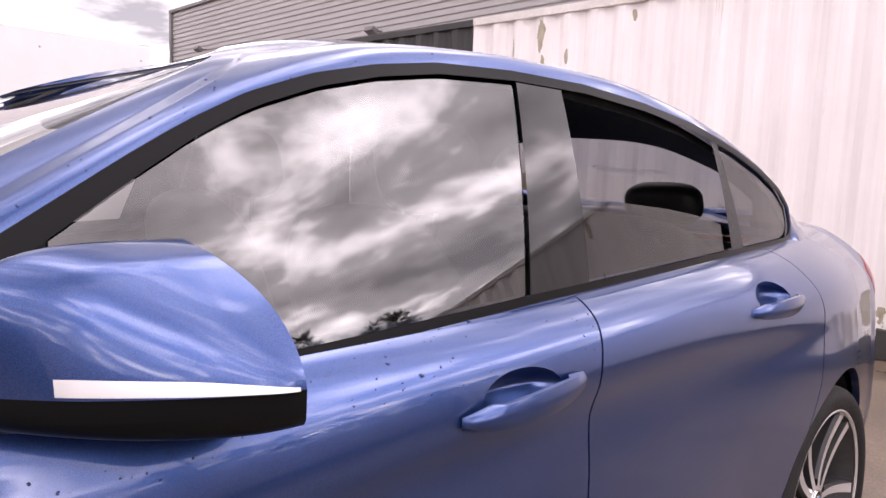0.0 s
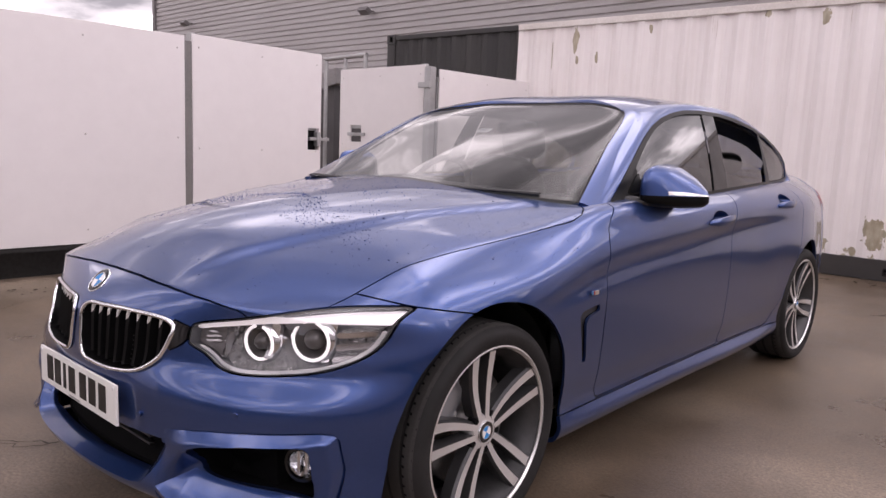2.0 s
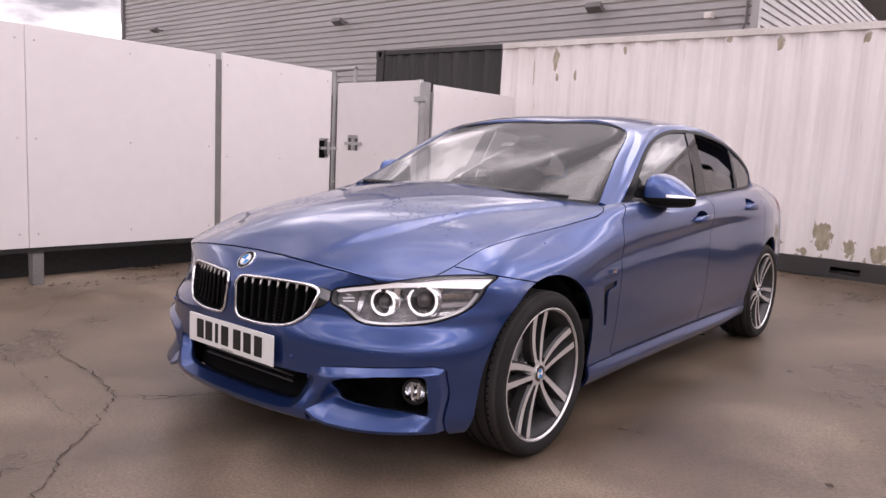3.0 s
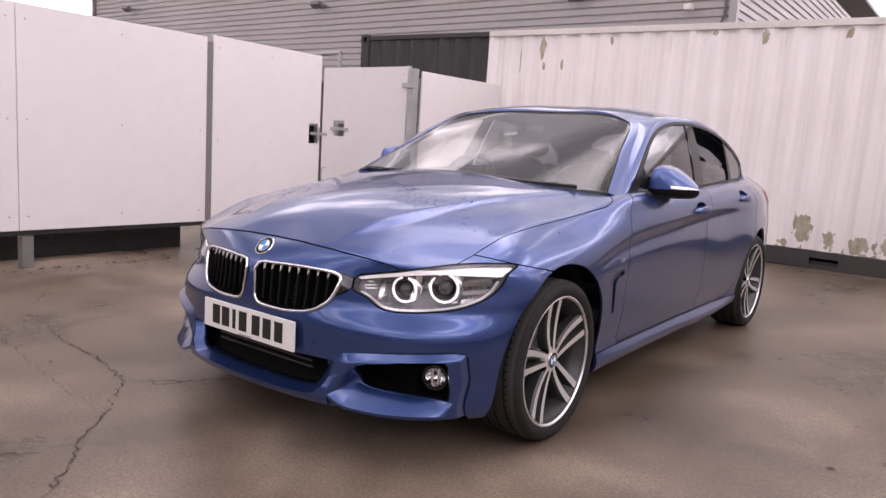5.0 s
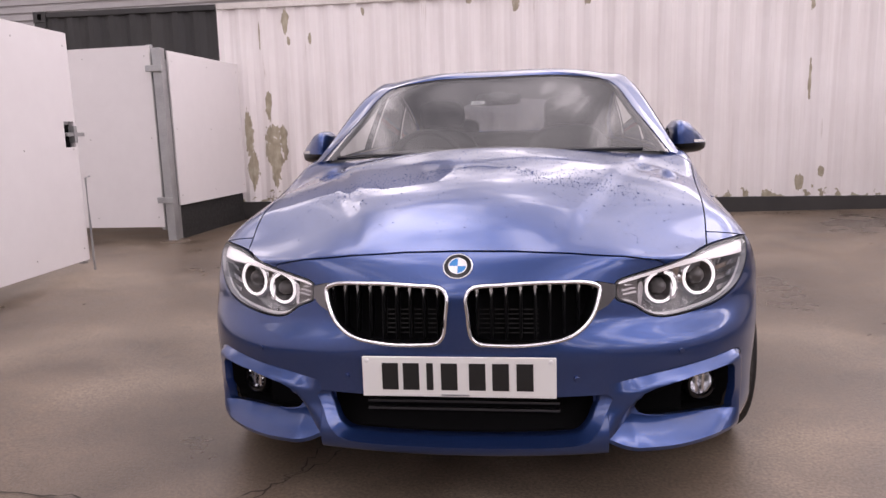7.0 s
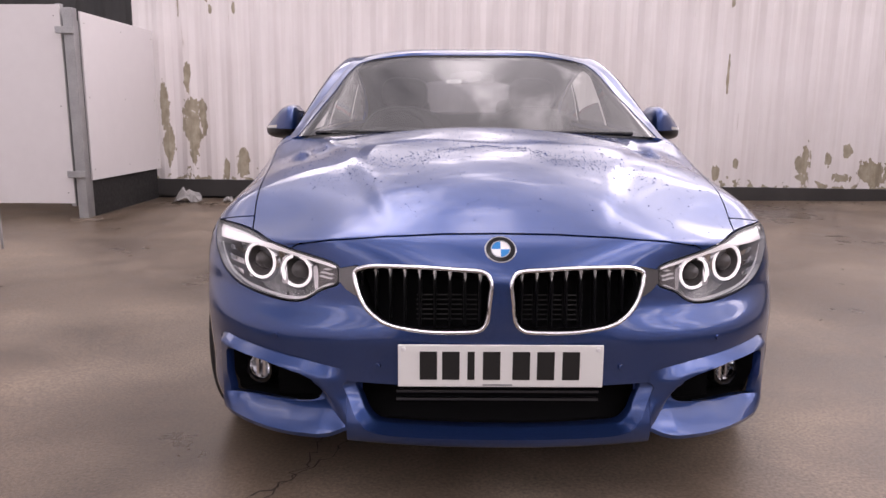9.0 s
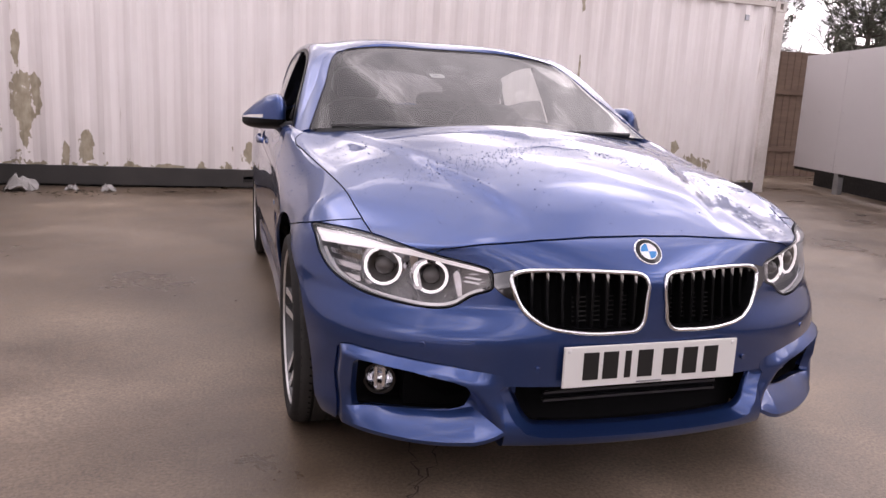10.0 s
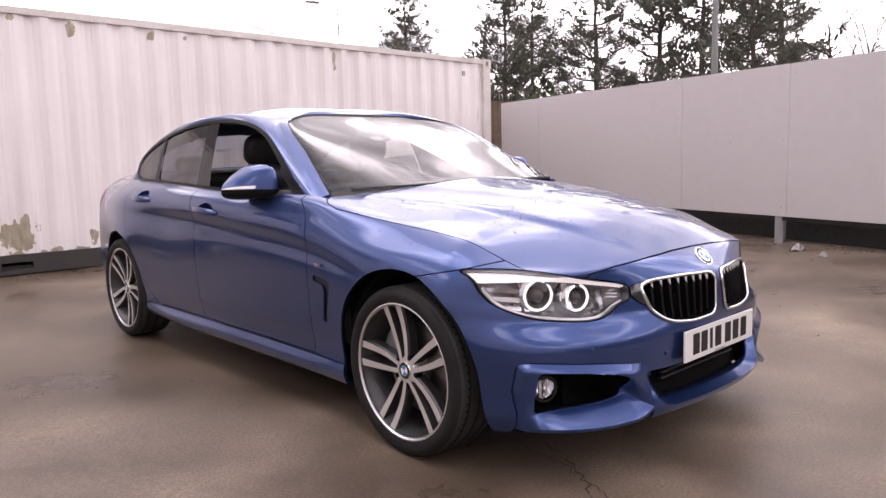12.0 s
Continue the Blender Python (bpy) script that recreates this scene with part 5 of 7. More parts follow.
for sgn in (1, -1):
    pick = (lambda s: s) if sgn > 0 else (lambda s: s.mirrored())
    fd, rd = doors["f", sgn], doors["r", sgn]
    pick(TRIM.moved(0.003)).put("window_trim", TRIM_BLACK, car)
    pick(SAIL.moved(0.003)).put("mirror_sail", TRIM_BLACK, fd)
    pick(SAIL_SEAL.moved(-0.004)).put("sail_seal", RUBBER, fd)
    pick(B_POST.moved(0.001)).put("pillar_cover", BLACK_GLOSS, rd)
    pick(C_POST.moved(0.001)).put("window_divider", BLACK, rd)
    panes = [pick(Q_PANE.moved(-0.004)).put("quarter_window", PRIVACY_GLASS, car)]
    if sgn > 0:
        panes.append(F_PANE.moved(-0.004).put("door_window", SIDE_GLASS, fd, "closed window reflecting clouds"))
        panes.append(R_PANE.keep(outline_distance(yz(R_PANE), WINDOW_LINE)).moved(-0.008).put("door_window", PRIVACY_GLASS, rd, "dark window half lowered"))
    else:
        panes.append(R_PANE.mirrored().moved(-0.004).put("door_window", PRIVACY_GLASS, rd, "dark closed window"))
    for p_ in panes:
        p_.visible_shadow = False
COWL_SHEET.moved(-0.004).doubled().put("cowl", BLACK, car, "black plastic scuttle panel")

# ---- car: nose details ----
CHROME_EDGE, KID_IN = KID_SHEET.split(-outline_distance(xz(KID_SHEET), KIDNEY) - np.interp(KID_SHEET.v[:, 0], [0.30, 0.37], [0.0078, 0.0115]), 0.0)
tail_lamp = material("red_tail_lamp", (0.35, 0.01, 0.012), 0.1)
COOLER = grainy("cooler_dark_grey", (0.012, 0.012, 0.0125), (0.028, 0.028, 0.028), 40, 0.6, 0.3)


def kidney_span(x, inset):
    """Lowest and highest point of the grille opening at x."""
    z = np.linspace(0.48, 0.69, 211)
    inside = z[outline_distance(np.stack([np.full_like(z, x), z], -1), KIDNEY) < -inset]
    return float(inside[0]), float(inside[-1])


def kidney_y(x, z):
    """Where the grille sheet lies."""
    d = (KID_SHEET.v[:, 0] - x) ** 2 + (KID_SHEET.v[:, 2] - z) ** 2
    k = np.argsort(d)[:4]
    w = 1 / (d[k] + 1e-7)
    return float((KID_SHEET.v[k, 1] * w).sum() / w.sum())


for sgn in (1, -1):
    pick = (lambda s: s) if sgn > 0 else (lambda s: s.mirrored())
    bm = bmesh.new()
    ring = [(x * (1 - 0.004 / 0.2) + 0.2 * 0.004 / 0.2, z + (0.004 if z < 0.58 else -0.004) * min(1, abs(z - 0.58) / 0.05)) for x, z in KIDNEY]
    tube(bm, [(sgn * x, kidney_y(x, z) - 0.005, z) for x, z in ring], [float(np.interp(x, [0.30, 0.37], [0.0055, 0.0072])) for x, z in ring], 10, True)
    grille = part("kidney_grille", bm, CHROME, car, "black grille with bright chrome surround", True, 80)
    pick(CHROME_EDGE.moved(0.003).flange(0.060)).put("grille_wall", SLAT_BLACK, grille)
    pick(KID_IN.moved(-0.055)).put("grille_backing", DEEP, grille)
    for i in range(9):
        x = 0.052 + 0.0385 * i
        zbot, ztop = kidney_span(x, 0.011)
        bm = bmesh.new()
        vs = []
        for j in range(7):
            q = j / 6
            z = zbot + (ztop - zbot) * q
            yy = kidney_y(x, z) + 0.020 - 0.008 * q
            w = 0.0028 + 0.0022 * q
            vs.append([bm.verts.new((sgn * (x + a), yy + b_, z)) for a, b_ in ((-w, 0), (0, -0.006), (w, 0), (w, 0.03), (-w, 0.03))])
        for ra, rb in zip(vs, vs[1:]):
            for k in range(5):
                bm.faces.new((ra[k], ra[(k + 1) % 5], rb[(k + 1) % 5], rb[k]))
        bm.faces.new(vs[0][::-1])
        bm.faces.new(vs[-1])
        bmesh.ops.recalc_face_normals(bm, faces=bm.faces)
        part("slat", bm, SLAT_BLACK, grille)
        # a short bright wedge at the head of the slat
        bm = bmesh.new()
        long = min(0.032, 0.3 * (ztop - zbot))
        vs = []
        for q in (0.0, 0.35, 0.7, 1.0):
            w = 0.0046 * (1 - q) + 0.0009
            yy = kidney_y(x, ztop - long * q) + 0.006 + 0.006 * q
            vs.append([bm.verts.new((sgn * (x + a), yy + b_, ztop + 0.003 - long * q)) for a, b_ in ((-w, 0.002), (0, -0.003), (w, 0.002), (w, 0.012), (-w, 0.012))])
        for ra, rb in zip(vs, vs[1:]):
            for k in range(5):
                bm.faces.new((ra[k], ra[(k + 1) % 5], rb[(k + 1) % 5], rb[k]))
        bm.faces.new(vs[0][::-1])
        bm.faces.new(vs[-1])
        bmesh.ops.recalc_face_normals(bm, faces=bm.faces)
        part("slat_tip", bm, LAMP_EDGE, grille, "bright slat tip")
    for k in range(6):
        bm = bmesh.new()
        z = 0.524 + 0.0125 * k
        box(bm, min(sgn * 0.045, sgn * 0.215), max(sgn * 0.045, sgn * 0.215), kidney_y(0.13, z) + 0.046, kidney_y(0.13, z) + 0.048, z - 0.0016, z + 0.0016)
        part("cooler_bar", bm, COOLER, grille)
    pick(WING_CHROME.moved(0.006).flange(0.02)).put("grille_wing", CHROME_DIM, grille)
    # headlight: clear lens over a deep bowl
    lens = pick(LIGHT_SHEET.moved(-0.001)).put("headlight", LENS_GLASS, car, "headlight with lit white rings behind clear lens")
    lens.visible_shadow = False
    pick(LIGHT_SHEET.moved(-0.075)).put("bowl", LAMP_BOWL, lens)
    wall = LIGHT_SHEET.flange(0.077)
    wall.f = wall.f[len(LIGHT_SHEET.f):]
    pick(wall).put("bezel", LAMP_GREY, lens)
    dh = outline_distance(xz(LIGHT_SHEET), HEADLIGHT)
    seal = LIGHT_SHEET.moved(0.0008).keep(-dh - 0.005)
    pick(seal).put("seal", BLACK, lens, "black edge seal")
    wx = LIGHT_SHEET.v[:, 0]
    top_line = np.interp(wx, [0.42, 0.56, 0.70, 0.80, 0.85], [0.652, 0.682, 0.714, 0.722, 0.717])
    wide = np.interp(wx, [0.42, 0.50, 0.60, 0.72, 0.80, 0.85], [0.007, 0.011, 0.017, 0.030, 0.036, 0.032])
    brow = LIGHT_SHEET.moved(-0.014).keep(np.maximum(top_line - 0.006 - wide - LIGHT_SHEET.v[:, 2], dh + 0.004))
    pick(brow).put("brow", BROW_LIGHT, lens, "white brow light strip")
    low_d = np.maximum(-dh - 0.0125, dh + 0.0045)
    lower = LIGHT_SHEET.moved(-0.016).keep(np.maximum(low_d, LIGHT_SHEET.v[:, 2] - top_line + 0.055))
    pick(lower).put("lower_bezel", LAMP_EDGE, lens, "silver lower edge")
    panel = LIGHT_SHEET.moved(-0.030).keep(np.maximum(wx - 0.500, dh + 0.012))
    pick(panel).put("inner_panel", LAMP_CUP, lens, "dark inner panel")
    for k in range(3):
        bar = LIGHT_SHEET.moved(-0.024).keep(np.maximum(np.abs(LIGHT_SHEET.v[:, 2] - 0.636 + 0.0105 * k - 0.10 * (wx - 0.46)) - 0.0028, np.abs(wx - 0.466 - 0.004 * k) - 0.022))
        pick(bar).put("inner_reflector_bar", LAMP_EDGE, lens)
    for k in range(3):
        bar = LIGHT_SHEET.moved(-0.030 + 0.004 * k).keep(np.maximum(np.abs(LIGHT_SHEET.v[:, 2] - 0.648 + 0.026 * k - 0.12 * (wx - 0.77)) - 0.007, np.abs(wx - 0.785) - 0.04))
        pick(bar).put("side_reflector", LAMP_SILVER, lens, "faceted side reflector")
    for bx, half, z0, z1 in ((0.614, 0.010, 0.585, 0.668), (0.735, 0.007, 0.585, 0.690), (0.512, 0.008, 0.575, 0.640)):
        fin = LIGHT_SHEET.moved(-0.034).keep(np.maximum(np.maximum(np.abs(wx - bx - 0.15 * (LIGHT_SHEET.v[:, 2] - 0.63)) - half, np.maximum(z0 - LIGHT_SHEET.v[:, 2], LIGHT_SHEET.v[:, 2] - z1)), dh + 0.010))
        pick(fin).put("reflector_fin", LAMP_SILVER, lens, "silvered upright fin")
    for ex, ey, ez, er, turn in ((0.674, -0.487, 0.628, 0.0495, 24), (0.556, -0.559, 0.612, 0.0430, 16)):
        m = Matrix.Translation((sgn * ex, ey + 0.006, ez)) @ Matrix.Rotation(radians(sgn * turn), 4, "Z") @ Matrix.Rotation(radians(90), 4, "X")
        bm = bmesh.new()
        a0, a1 = radians(-254), radians(74)
        n = 40
        rings = []
        for i in range(n + 1):
            a = a0 + (a1 - a0) * i / n
            rings.append([bm.verts.new(m @ Vector(((er + 0.0042 * math.cos(k * math.tau / 8)) * math.cos(a), (er + 0.0042 * math.cos(k * math.tau / 8)) * math.sin(a), 0.0045 * math.sin(k * math.tau / 8)))) for k in range(8)])
        for ra, rb in zip(rings, rings[1:]):
            for k in range(8):
                bm.faces.new((ra[k], ra[(k + 1) % 8], rb[(k + 1) % 8], rb[k]))
        bm.faces.new(rings[0][::-1])
        bm.faces.new(rings[-1])
        part("light_ring", bm, RING_LIGHT, lens, "lit white ring", True)
        bm = bmesh.new()
        lathe(bm, [(er + 0.0048, 0.000), (er + 0.0115, -0.004), (er + 0.0165, -0.015), (er + 0.0170, -0.055)], 40, m)
        part("ring_shell", bm, LAMP_SILVER, lens, "silvered shell round the ring", True)
        bm = bmesh.new()
        lathe(bm, [(er - 0.006, -0.002), (er - 0.012, -0.02), (er * 0.62, -0.03), (er * 0.60, -0.024)], 32, m)
        part("cup", bm, LAMP_CUP, lens, "", True)
        bm = bmesh.new()
        lathe(bm, [(er * 0.60, -0.028), (er * 0.55, -0.012), (er * 0.40, 0.0), (er * 0.2, 0.007), (0.0005, 0.009)], 32, m)
        part("projector", bm, LAMP_PUPIL, lens, "dark glass projector", True)
    # side intake and fog lamp
    intake = pick(FOG_SHEET.moved(-0.095)).put("side_intake", DEEP, car, "black side air intake")
    wall = FOG_SHEET.flange(0.097)
    wall.f = wall.f[len(FOG_SHEET.f):]
    pick(wall).put("intake_wall", DEEP, intake)
    m = Matrix.Translation((sgn * 0.682, -0.512, 0.316)) @ Matrix.Rotation(radians(sgn * 22), 4, "Z") @ Matrix.Rotation(radians(90), 4, "X")
    bm = bmesh.new()
    lathe(bm, [(0.050, -0.05), (0.050, -0.006), (0.046, 0.004), (0.038, 0.004), (0.036, -0.004)], 32, m)
    fog = part("fog_lamp", bm, BLACK_GLOSS, car, "round clear fog lamp in black intake", True)
    bm = bmesh.new()
    lathe(bm, [(0.036, -0.004), (0.028, -0.022), (0.012, -0.034), (0.0005, -0.036)], 32, m)
    part("reflector", bm, CHROME, fog, "", True)
    bm = bmesh.new()
    for dx in (-0.012, 0.010):
        box(bm, dx - 0.004, dx + 0.004, -0.028, 0.028, -0.02, -0.008, m)
    part("reflector_bar", bm, LAMP_SILVER, fog)
    bm = bmesh.new()
    lathe(bm, [(0.036, -0.002), (0.026, 0.006), (0.012, 0.010), (0.0005, 0.011)], 32, m)
    fl = part("fog_lens", bm, LENS_GLASS, fog, "", True)
    fl.visible_shadow = False
    pick(VENT_SHEET.moved(-0.012)).put("wing_vent", BLACK, car, "black slim vent in front wing")
    pick(TAIL_SHEET.moved(0.001).flange(0.02)).put("tail_lamp", tail_lamp, car, "red tail lamp")
    # badge on the wing: three bars and a plain plate
    for k, colr in enumerate(((0.10, 0.25, 0.45), (0.03, 0.04, 0.16), (0.38, 0.04, 0.04))):
        bm = bmesh.new()
        box(bm, sgn * 0.9075 - 0.002, sgn * 0.9075 + 0.002, 0.470 + 0.004 * k, 0.4735 + 0.004 * k, 0.665, 0.678)
        part("wing_badge_bar", bm, material("badge_bar", colr, 0.3), car)
    bm = bmesh.new()
    box(bm, sgn * 0.9075 - 0.002, sgn * 0.9075 + 0.002, 0.483, 0.510, 0.664, 0.679, bevel=0.001)
    part("wing_badge", bm, CHROME, car, "small chrome wing badge")
    for sx, sz in ((0.315, 0.405), (0.60, 0.455)):
        yy = -0.779 + 0.615 * (1 - math.cos(math.asin((sx / 0.9) ** 1.2)))
        bm = bmesh.new()
        lathe(bm, [(0.0075, -0.006), (0.0075, 0.0005), (0.0065, 0.0012), (0.0005, 0.0012)], 20, Matrix.Translation((sgn * sx, yy - 0.001, sz)) @ Matrix.Rotation(radians(sgn * 30 * (sx / 0.6)), 4, "Z") @ Matrix.Rotation(radians(90), 4, "X"))
        part("parking_sensor", bm, PAINT, car, "", True)

low_in = INTAKE_SHEET.moved(-0.090).doubled().put("lower_intake", DEEP, car, "black lower air intake")
wall = INTAKE_SHEET.moved(-0.006).flange(0.088)
wall.f = wall.f[len(INTAKE_SHEET.f):]
wall = wall.keep(0.262 - wall.v[:, 2])
wall.doubled().put("intake_wall", DEEP, low_in)


def nose_y(x, z):
    """Where the body sheet lies at the nose."""
    sel = BODY.v[(BODY.v[:, 1] < -0.2) & (BODY.v[:, 0] < 0.9)]
    d = (sel[:, 0] - abs(x)) ** 2 + (sel[:, 2] - z) ** 2
    k = np.argsort(d)[:4]
    w = 1 / (d[k] + 1e-7)
    return float((sel[k, 1] * w).sum() / w.sum())


# black boxes added inside the nose, so no light shows through the openings
bm = bmesh.new()
box(bm, -0.62, 0.62, -0.54, -0.50, 0.19, 0.48)
for s in (1, -1):
    box(bm, s * 0.44 - 0.012, s * 0.44 + 0.012, -0.675, -0.54, 0.20, 0.46)
for s in (1, -1):
    box(bm, s * 0.60 - 0.14, s * 0.60 + 0.13, -0.46, -0.40, 0.165, 0.44)
part("nose_filler", bm, DEEP, car, "black filler boxes that stop light showing through the nose")
# painted return round the lower intake: a sloping floor and thin cheeks
rim = [(0.398, 0.357, 0.012), (0.409, 0.345, 0.018), (0.392, 0.305, 0.026), (0.374, 0.267, 0.036), (0.345, 0.237, 0.050), (0.30, 0.227, 0.060), (0.20, 0.2255, 0.062), (0.10, 0.225, 0.062)]
rim = rim + [(0.0, 0.225, 0.062)] + [(-x, z, d) for x, z, d in reversed(rim)]
rim = spline([(i, *p) for i, p in enumerate(rim)], np.linspace(0, len(rim) - 1, 97))
v, f = [], []
for x, z, d in rim:
    y = nose_y(x, z) - 0.001
    for q in (0.0, 0.33, 0.66, 1.0):
        v.append((x * (1 - 0.10 * q), y + d * q, z + 0.34 * d * q ** 1.4))
    v.append((x * 0.9, y + d + 0.004, z + 0.34 * d - 0.03))
for i in range(len(rim) - 1):
    for k in range(4):
        a_ = i * 5 + k
        f.append((a_, a_ + 5, a_ + 6, a_ + 1))
mesh_object("intake_surround", v, f, PAINT, front_bumper)
for z in (0.296, 0.318, 0.340):
    bm = bmesh.new()
    box(bm, -0.27, 0.27, -0.705, -0.690, z - 0.0035, z + 0.0035, bevel=0.0015)
    part("cooler_bar", bm, ALLOY_DARK, front_bumper, "dark grey cooler bar")

# number plate: white with plain bars
bm = bmesh.new()
box(bm, -0.26, 0.26, -0.789, -0.781, 0.363, 0.474, bevel=0.003)
plate = part("number_plate", bm, WHITE_PLASTIC, car, "white number plate with plain black bars")
INK = material("plate_black", (0.01, 0.01, 0.01), 0.5)
for i, x in enumerate((-0.205, -0.148, -0.096, -0.045, 0.030, 0.092, 0.156)):
    wdt = 0.018 if i == 2 else 0.044
    bm = bmesh.new()
    box(bm, x - 0.0 if i != 2 else x + 0.012, (x if i != 2 else x + 0.012) + wdt, -0.7905, -0.788, 0.383, 0.457)
    part("plate_bar", bm, INK, plate)
bm = bmesh.new()
box(bm, -0.045, 0.03, -0.7900, -0.788, 0.367, 0.371)
part("plate_maker_bar", bm, LAMP_GREY, plate)
for x in (-0.246, 0.246):
    bm = bmesh.new()
    lathe(bm, [(0.006, 0.0), (0.005, 0.002), (0.0005, 0.0025)], 12, Matrix.Translation((x, -0.789, 0.463)) @ Matrix.Rotation(radians(90), 4, "X"))
    part("plate_screw", bm, BADGE_WHITE, plate)


def roundel(name, m, r, parent):
    """A round badge: dark ring, chrome rims, blue and white quarters."""
    bm = bmesh.new()
    lathe(bm, [(r, -0.004), (r, 0.002), (r * 0.96, 0.004), (r * 0.91, 0.004), (r * 0.90, 0.003)], 40, m)
    ob = part(name, bm, CHROME, parent, "round badge with blue and white quarters", True)
    bm = bmesh.new()
    lathe(bm, [(r * 0.90, 0.003), (r * 0.60, 0.004)], 40, m)
    part("ring", bm, BLACK_GLOSS, ob)
    bm = bmesh.new()
    lathe(bm, [(r * 0.63, 0.004), (r * 0.62, 0.0055), (r * 0.56, 0.0055), (r * 0.56, 0.004)], 40, m)
    part("inner_rim", bm, CHROME, ob)
    for k in range(4):
        bm = bmesh.new()
        c0 = bm.verts.new(m @ Vector((0, 0, 0.0046)))
        vs = [bm.verts.new(m @ Vector((r * 0.58 * math.cos((k + j / 8) * math.pi / 2), r * 0.58 * math.sin((k + j / 8) * math.pi / 2), 0.0046))) for j in range(9)]
        for a_, b_ in zip(vs, vs[1:]):
            bm.faces.new((c0, a_, b_))
        part("quarter", bm, BADGE_WHITE if k % 2 == 0 else BADGE_BLUE, ob)
    return ob


roundel("nose_badge", Matrix.Translation((0, -0.714, 0.704)) @ Matrix.Rotation(radians(48), 4, "X"), 0.041, car)


# ---- car: wheels ----
BARREL = grainy("grey_wheel_barrel", (0.05, 0.05, 0.052), (0.09, 0.09, 0.092), 8, 0.4, 0.1, 0.5)


def build_wheel():
    """A wheel about x, its outer face towards +x."""
    axis = Matrix.Rotation(radians(90), 4, "Y")
    bm = bmesh.new()
    lathe(bm, [(0.2480, 0.098), (0.2525, 0.1040), (0.2580, 0.1025), (0.2580, 0.094), (0.246, 0.090), (0.243, 0.080), (0.228, 0.062), (0.222, 0.0), (0.224, -0.09)], 72, axis)
    w = part("wheel", bm, SATIN, None, "two-tone twin-spoke alloy wheel", True, 50)
    bm = bmesh.new()
    lathe(bm, [(0.2445, 0.097), (0.240, 0.078), (0.2265, 0.060), (0.2205, 0.0), (0.2225, -0.09)], 72, axis)
    part("barrel", bm, BARREL, w, "dark grey inner barrel", True)
    prof = [(0.250, 0.098), (0.2635, 0.107), (0.283, 0.1125), (0.298, 0.110), (0.3075, 0.102), (0.3130, 0.094), (0.3155, 0.084)]
    tread = []
    for c0, c1 in ((0.084, 0.058), (0.048, 0.006), (-0.006, -0.048), (-0.058, -0.084)):
        tread += [(0.3165, c0), (0.3175, (c0 + c1) / 2), (0.3165, c1), (0.3095, c1 - 0.001), (0.3095, c1 - 0.008)]
    tread = tread[:-2]
    prof = prof + tread + [(r, -h) for r, h in reversed(prof)]
    bm = bmesh.new()
    lathe(bm, prof, 96, axis)
    for f in bm.faces:
        f.material_index = int(min(math.hypot(v.co.y, v.co.z) for v in f.verts) > 0.3125)
    part("tyre", bm, [RUBBER, TREAD], w, "low-profile black tyre", True, 40)
    bm = bmesh.new()
    for k in range(72):
        for h0, h1 in ((0.060, 0.092), (-0.060, -0.092)):
            a = k * math.tau / 72
            vs = []
            for h, da in ((h0, 0.0), (h1, 0.02)):
                for d in (-0.010, 0.010):
                    rr = 0.3182 if abs(h) < 0.08 else 0.3135
                    vs.append(bm.verts.new(axis @ Vector((rr * math.cos(a + da + d), rr * math.sin(a + da + d), h))))
            bm.faces.new((vs[0], vs[1], vs[3], vs[2]))
    tagged(part("tread_groove", bm, DARK, w), kind="stuff")
    # ten spokes in five pairs
    for k in range(5):
        for s in (-1, 1):
            rows = []
            for j in range(13):
                q = j / 12
                r = 0.040 + 0.209 * q
                off = s * (0.0135 + 0.0235 * q ** 0.9 + 0.0040 * math.sin(math.pi * q))
                half = 0.0088 + 0.0054 * q ** 1.3
                h = 0.078 + 0.018 * q ** 1.6 - 0.006 * math.sin(q * math.pi)
                near, far = (half + 0.002, half + 0.006) if s > 0 else (half + 0.006, half + 0.002)
                rows.append([(r, off - half, h), (r, off + half, h), (r, off + far, h - 0.009), (r, off + far + 0.001, h - 0.044), (r, off - near - 0.001, h - 0.044), (r, off - near, h - 0.009)])
            bm = bmesh.new()
            rot = axis @ Matrix.Rotation(k * math.tau / 5 + radians(8), 4, "Z")
            vs = [[bm.verts.new(rot @ Vector(p)) for p in row] for row in rows]
            for ra, rb in zip(vs, vs[1:]):
                for i in range(6):
                    f = bm.faces.new((ra[i], rb[i], rb[(i + 1) % 6], ra[(i + 1) % 6]))
                    f.material_index = 0 if i == 0 else 1
            bm.faces.new(vs[0]).material_index = 1
            bm.faces.new(vs[-1][::-1]).material_index = 1
            bmesh.ops.recalc_face_normals(bm, faces=bm.faces)
            part("spoke", bm, [SATIN, ALLOY_DARK], w, "", True, 30)
    bm = bmesh.new()
    lathe(bm, [(0.0005, 0.078), (0.036, 0.078), (0.048, 0.076), (0.054, 0.066), (0.060, 0.030), (0.062, -0.02)], 40, axis)
    part("hub", bm, SATIN, w, "", True)
    # raised black discs in place of bolt holes, the holes' shade put into colour
    for k in range(5):
        a = k * math.tau / 5 + radians(44)
        bm = bmesh.new()
        lathe(bm, [(0.0095, 0.05), (0.0095, 0.0775), (0.0005, 0.0775)], 12, axis @ Matrix.Translation((0.055 * math.cos(a), 0.055 * math.sin(a), 0)))
        part("bolt_hole", bm, DARK, w)
    roundel("hub_cap", axis @ Matrix.Translation((0, 0, 0.0785)) @ Matrix.Rotation(radians(20), 4, "Z"), 0.033, w)
    bm = bmesh.new()
    lathe(bm, [(0.07, 0.012), (0.165, 0.012), (0.170, 0.008), (0.170, -0.014), (0.07, -0.014)], 48, axis)
    part("brake_disc", bm, STEEL, w, "", True)
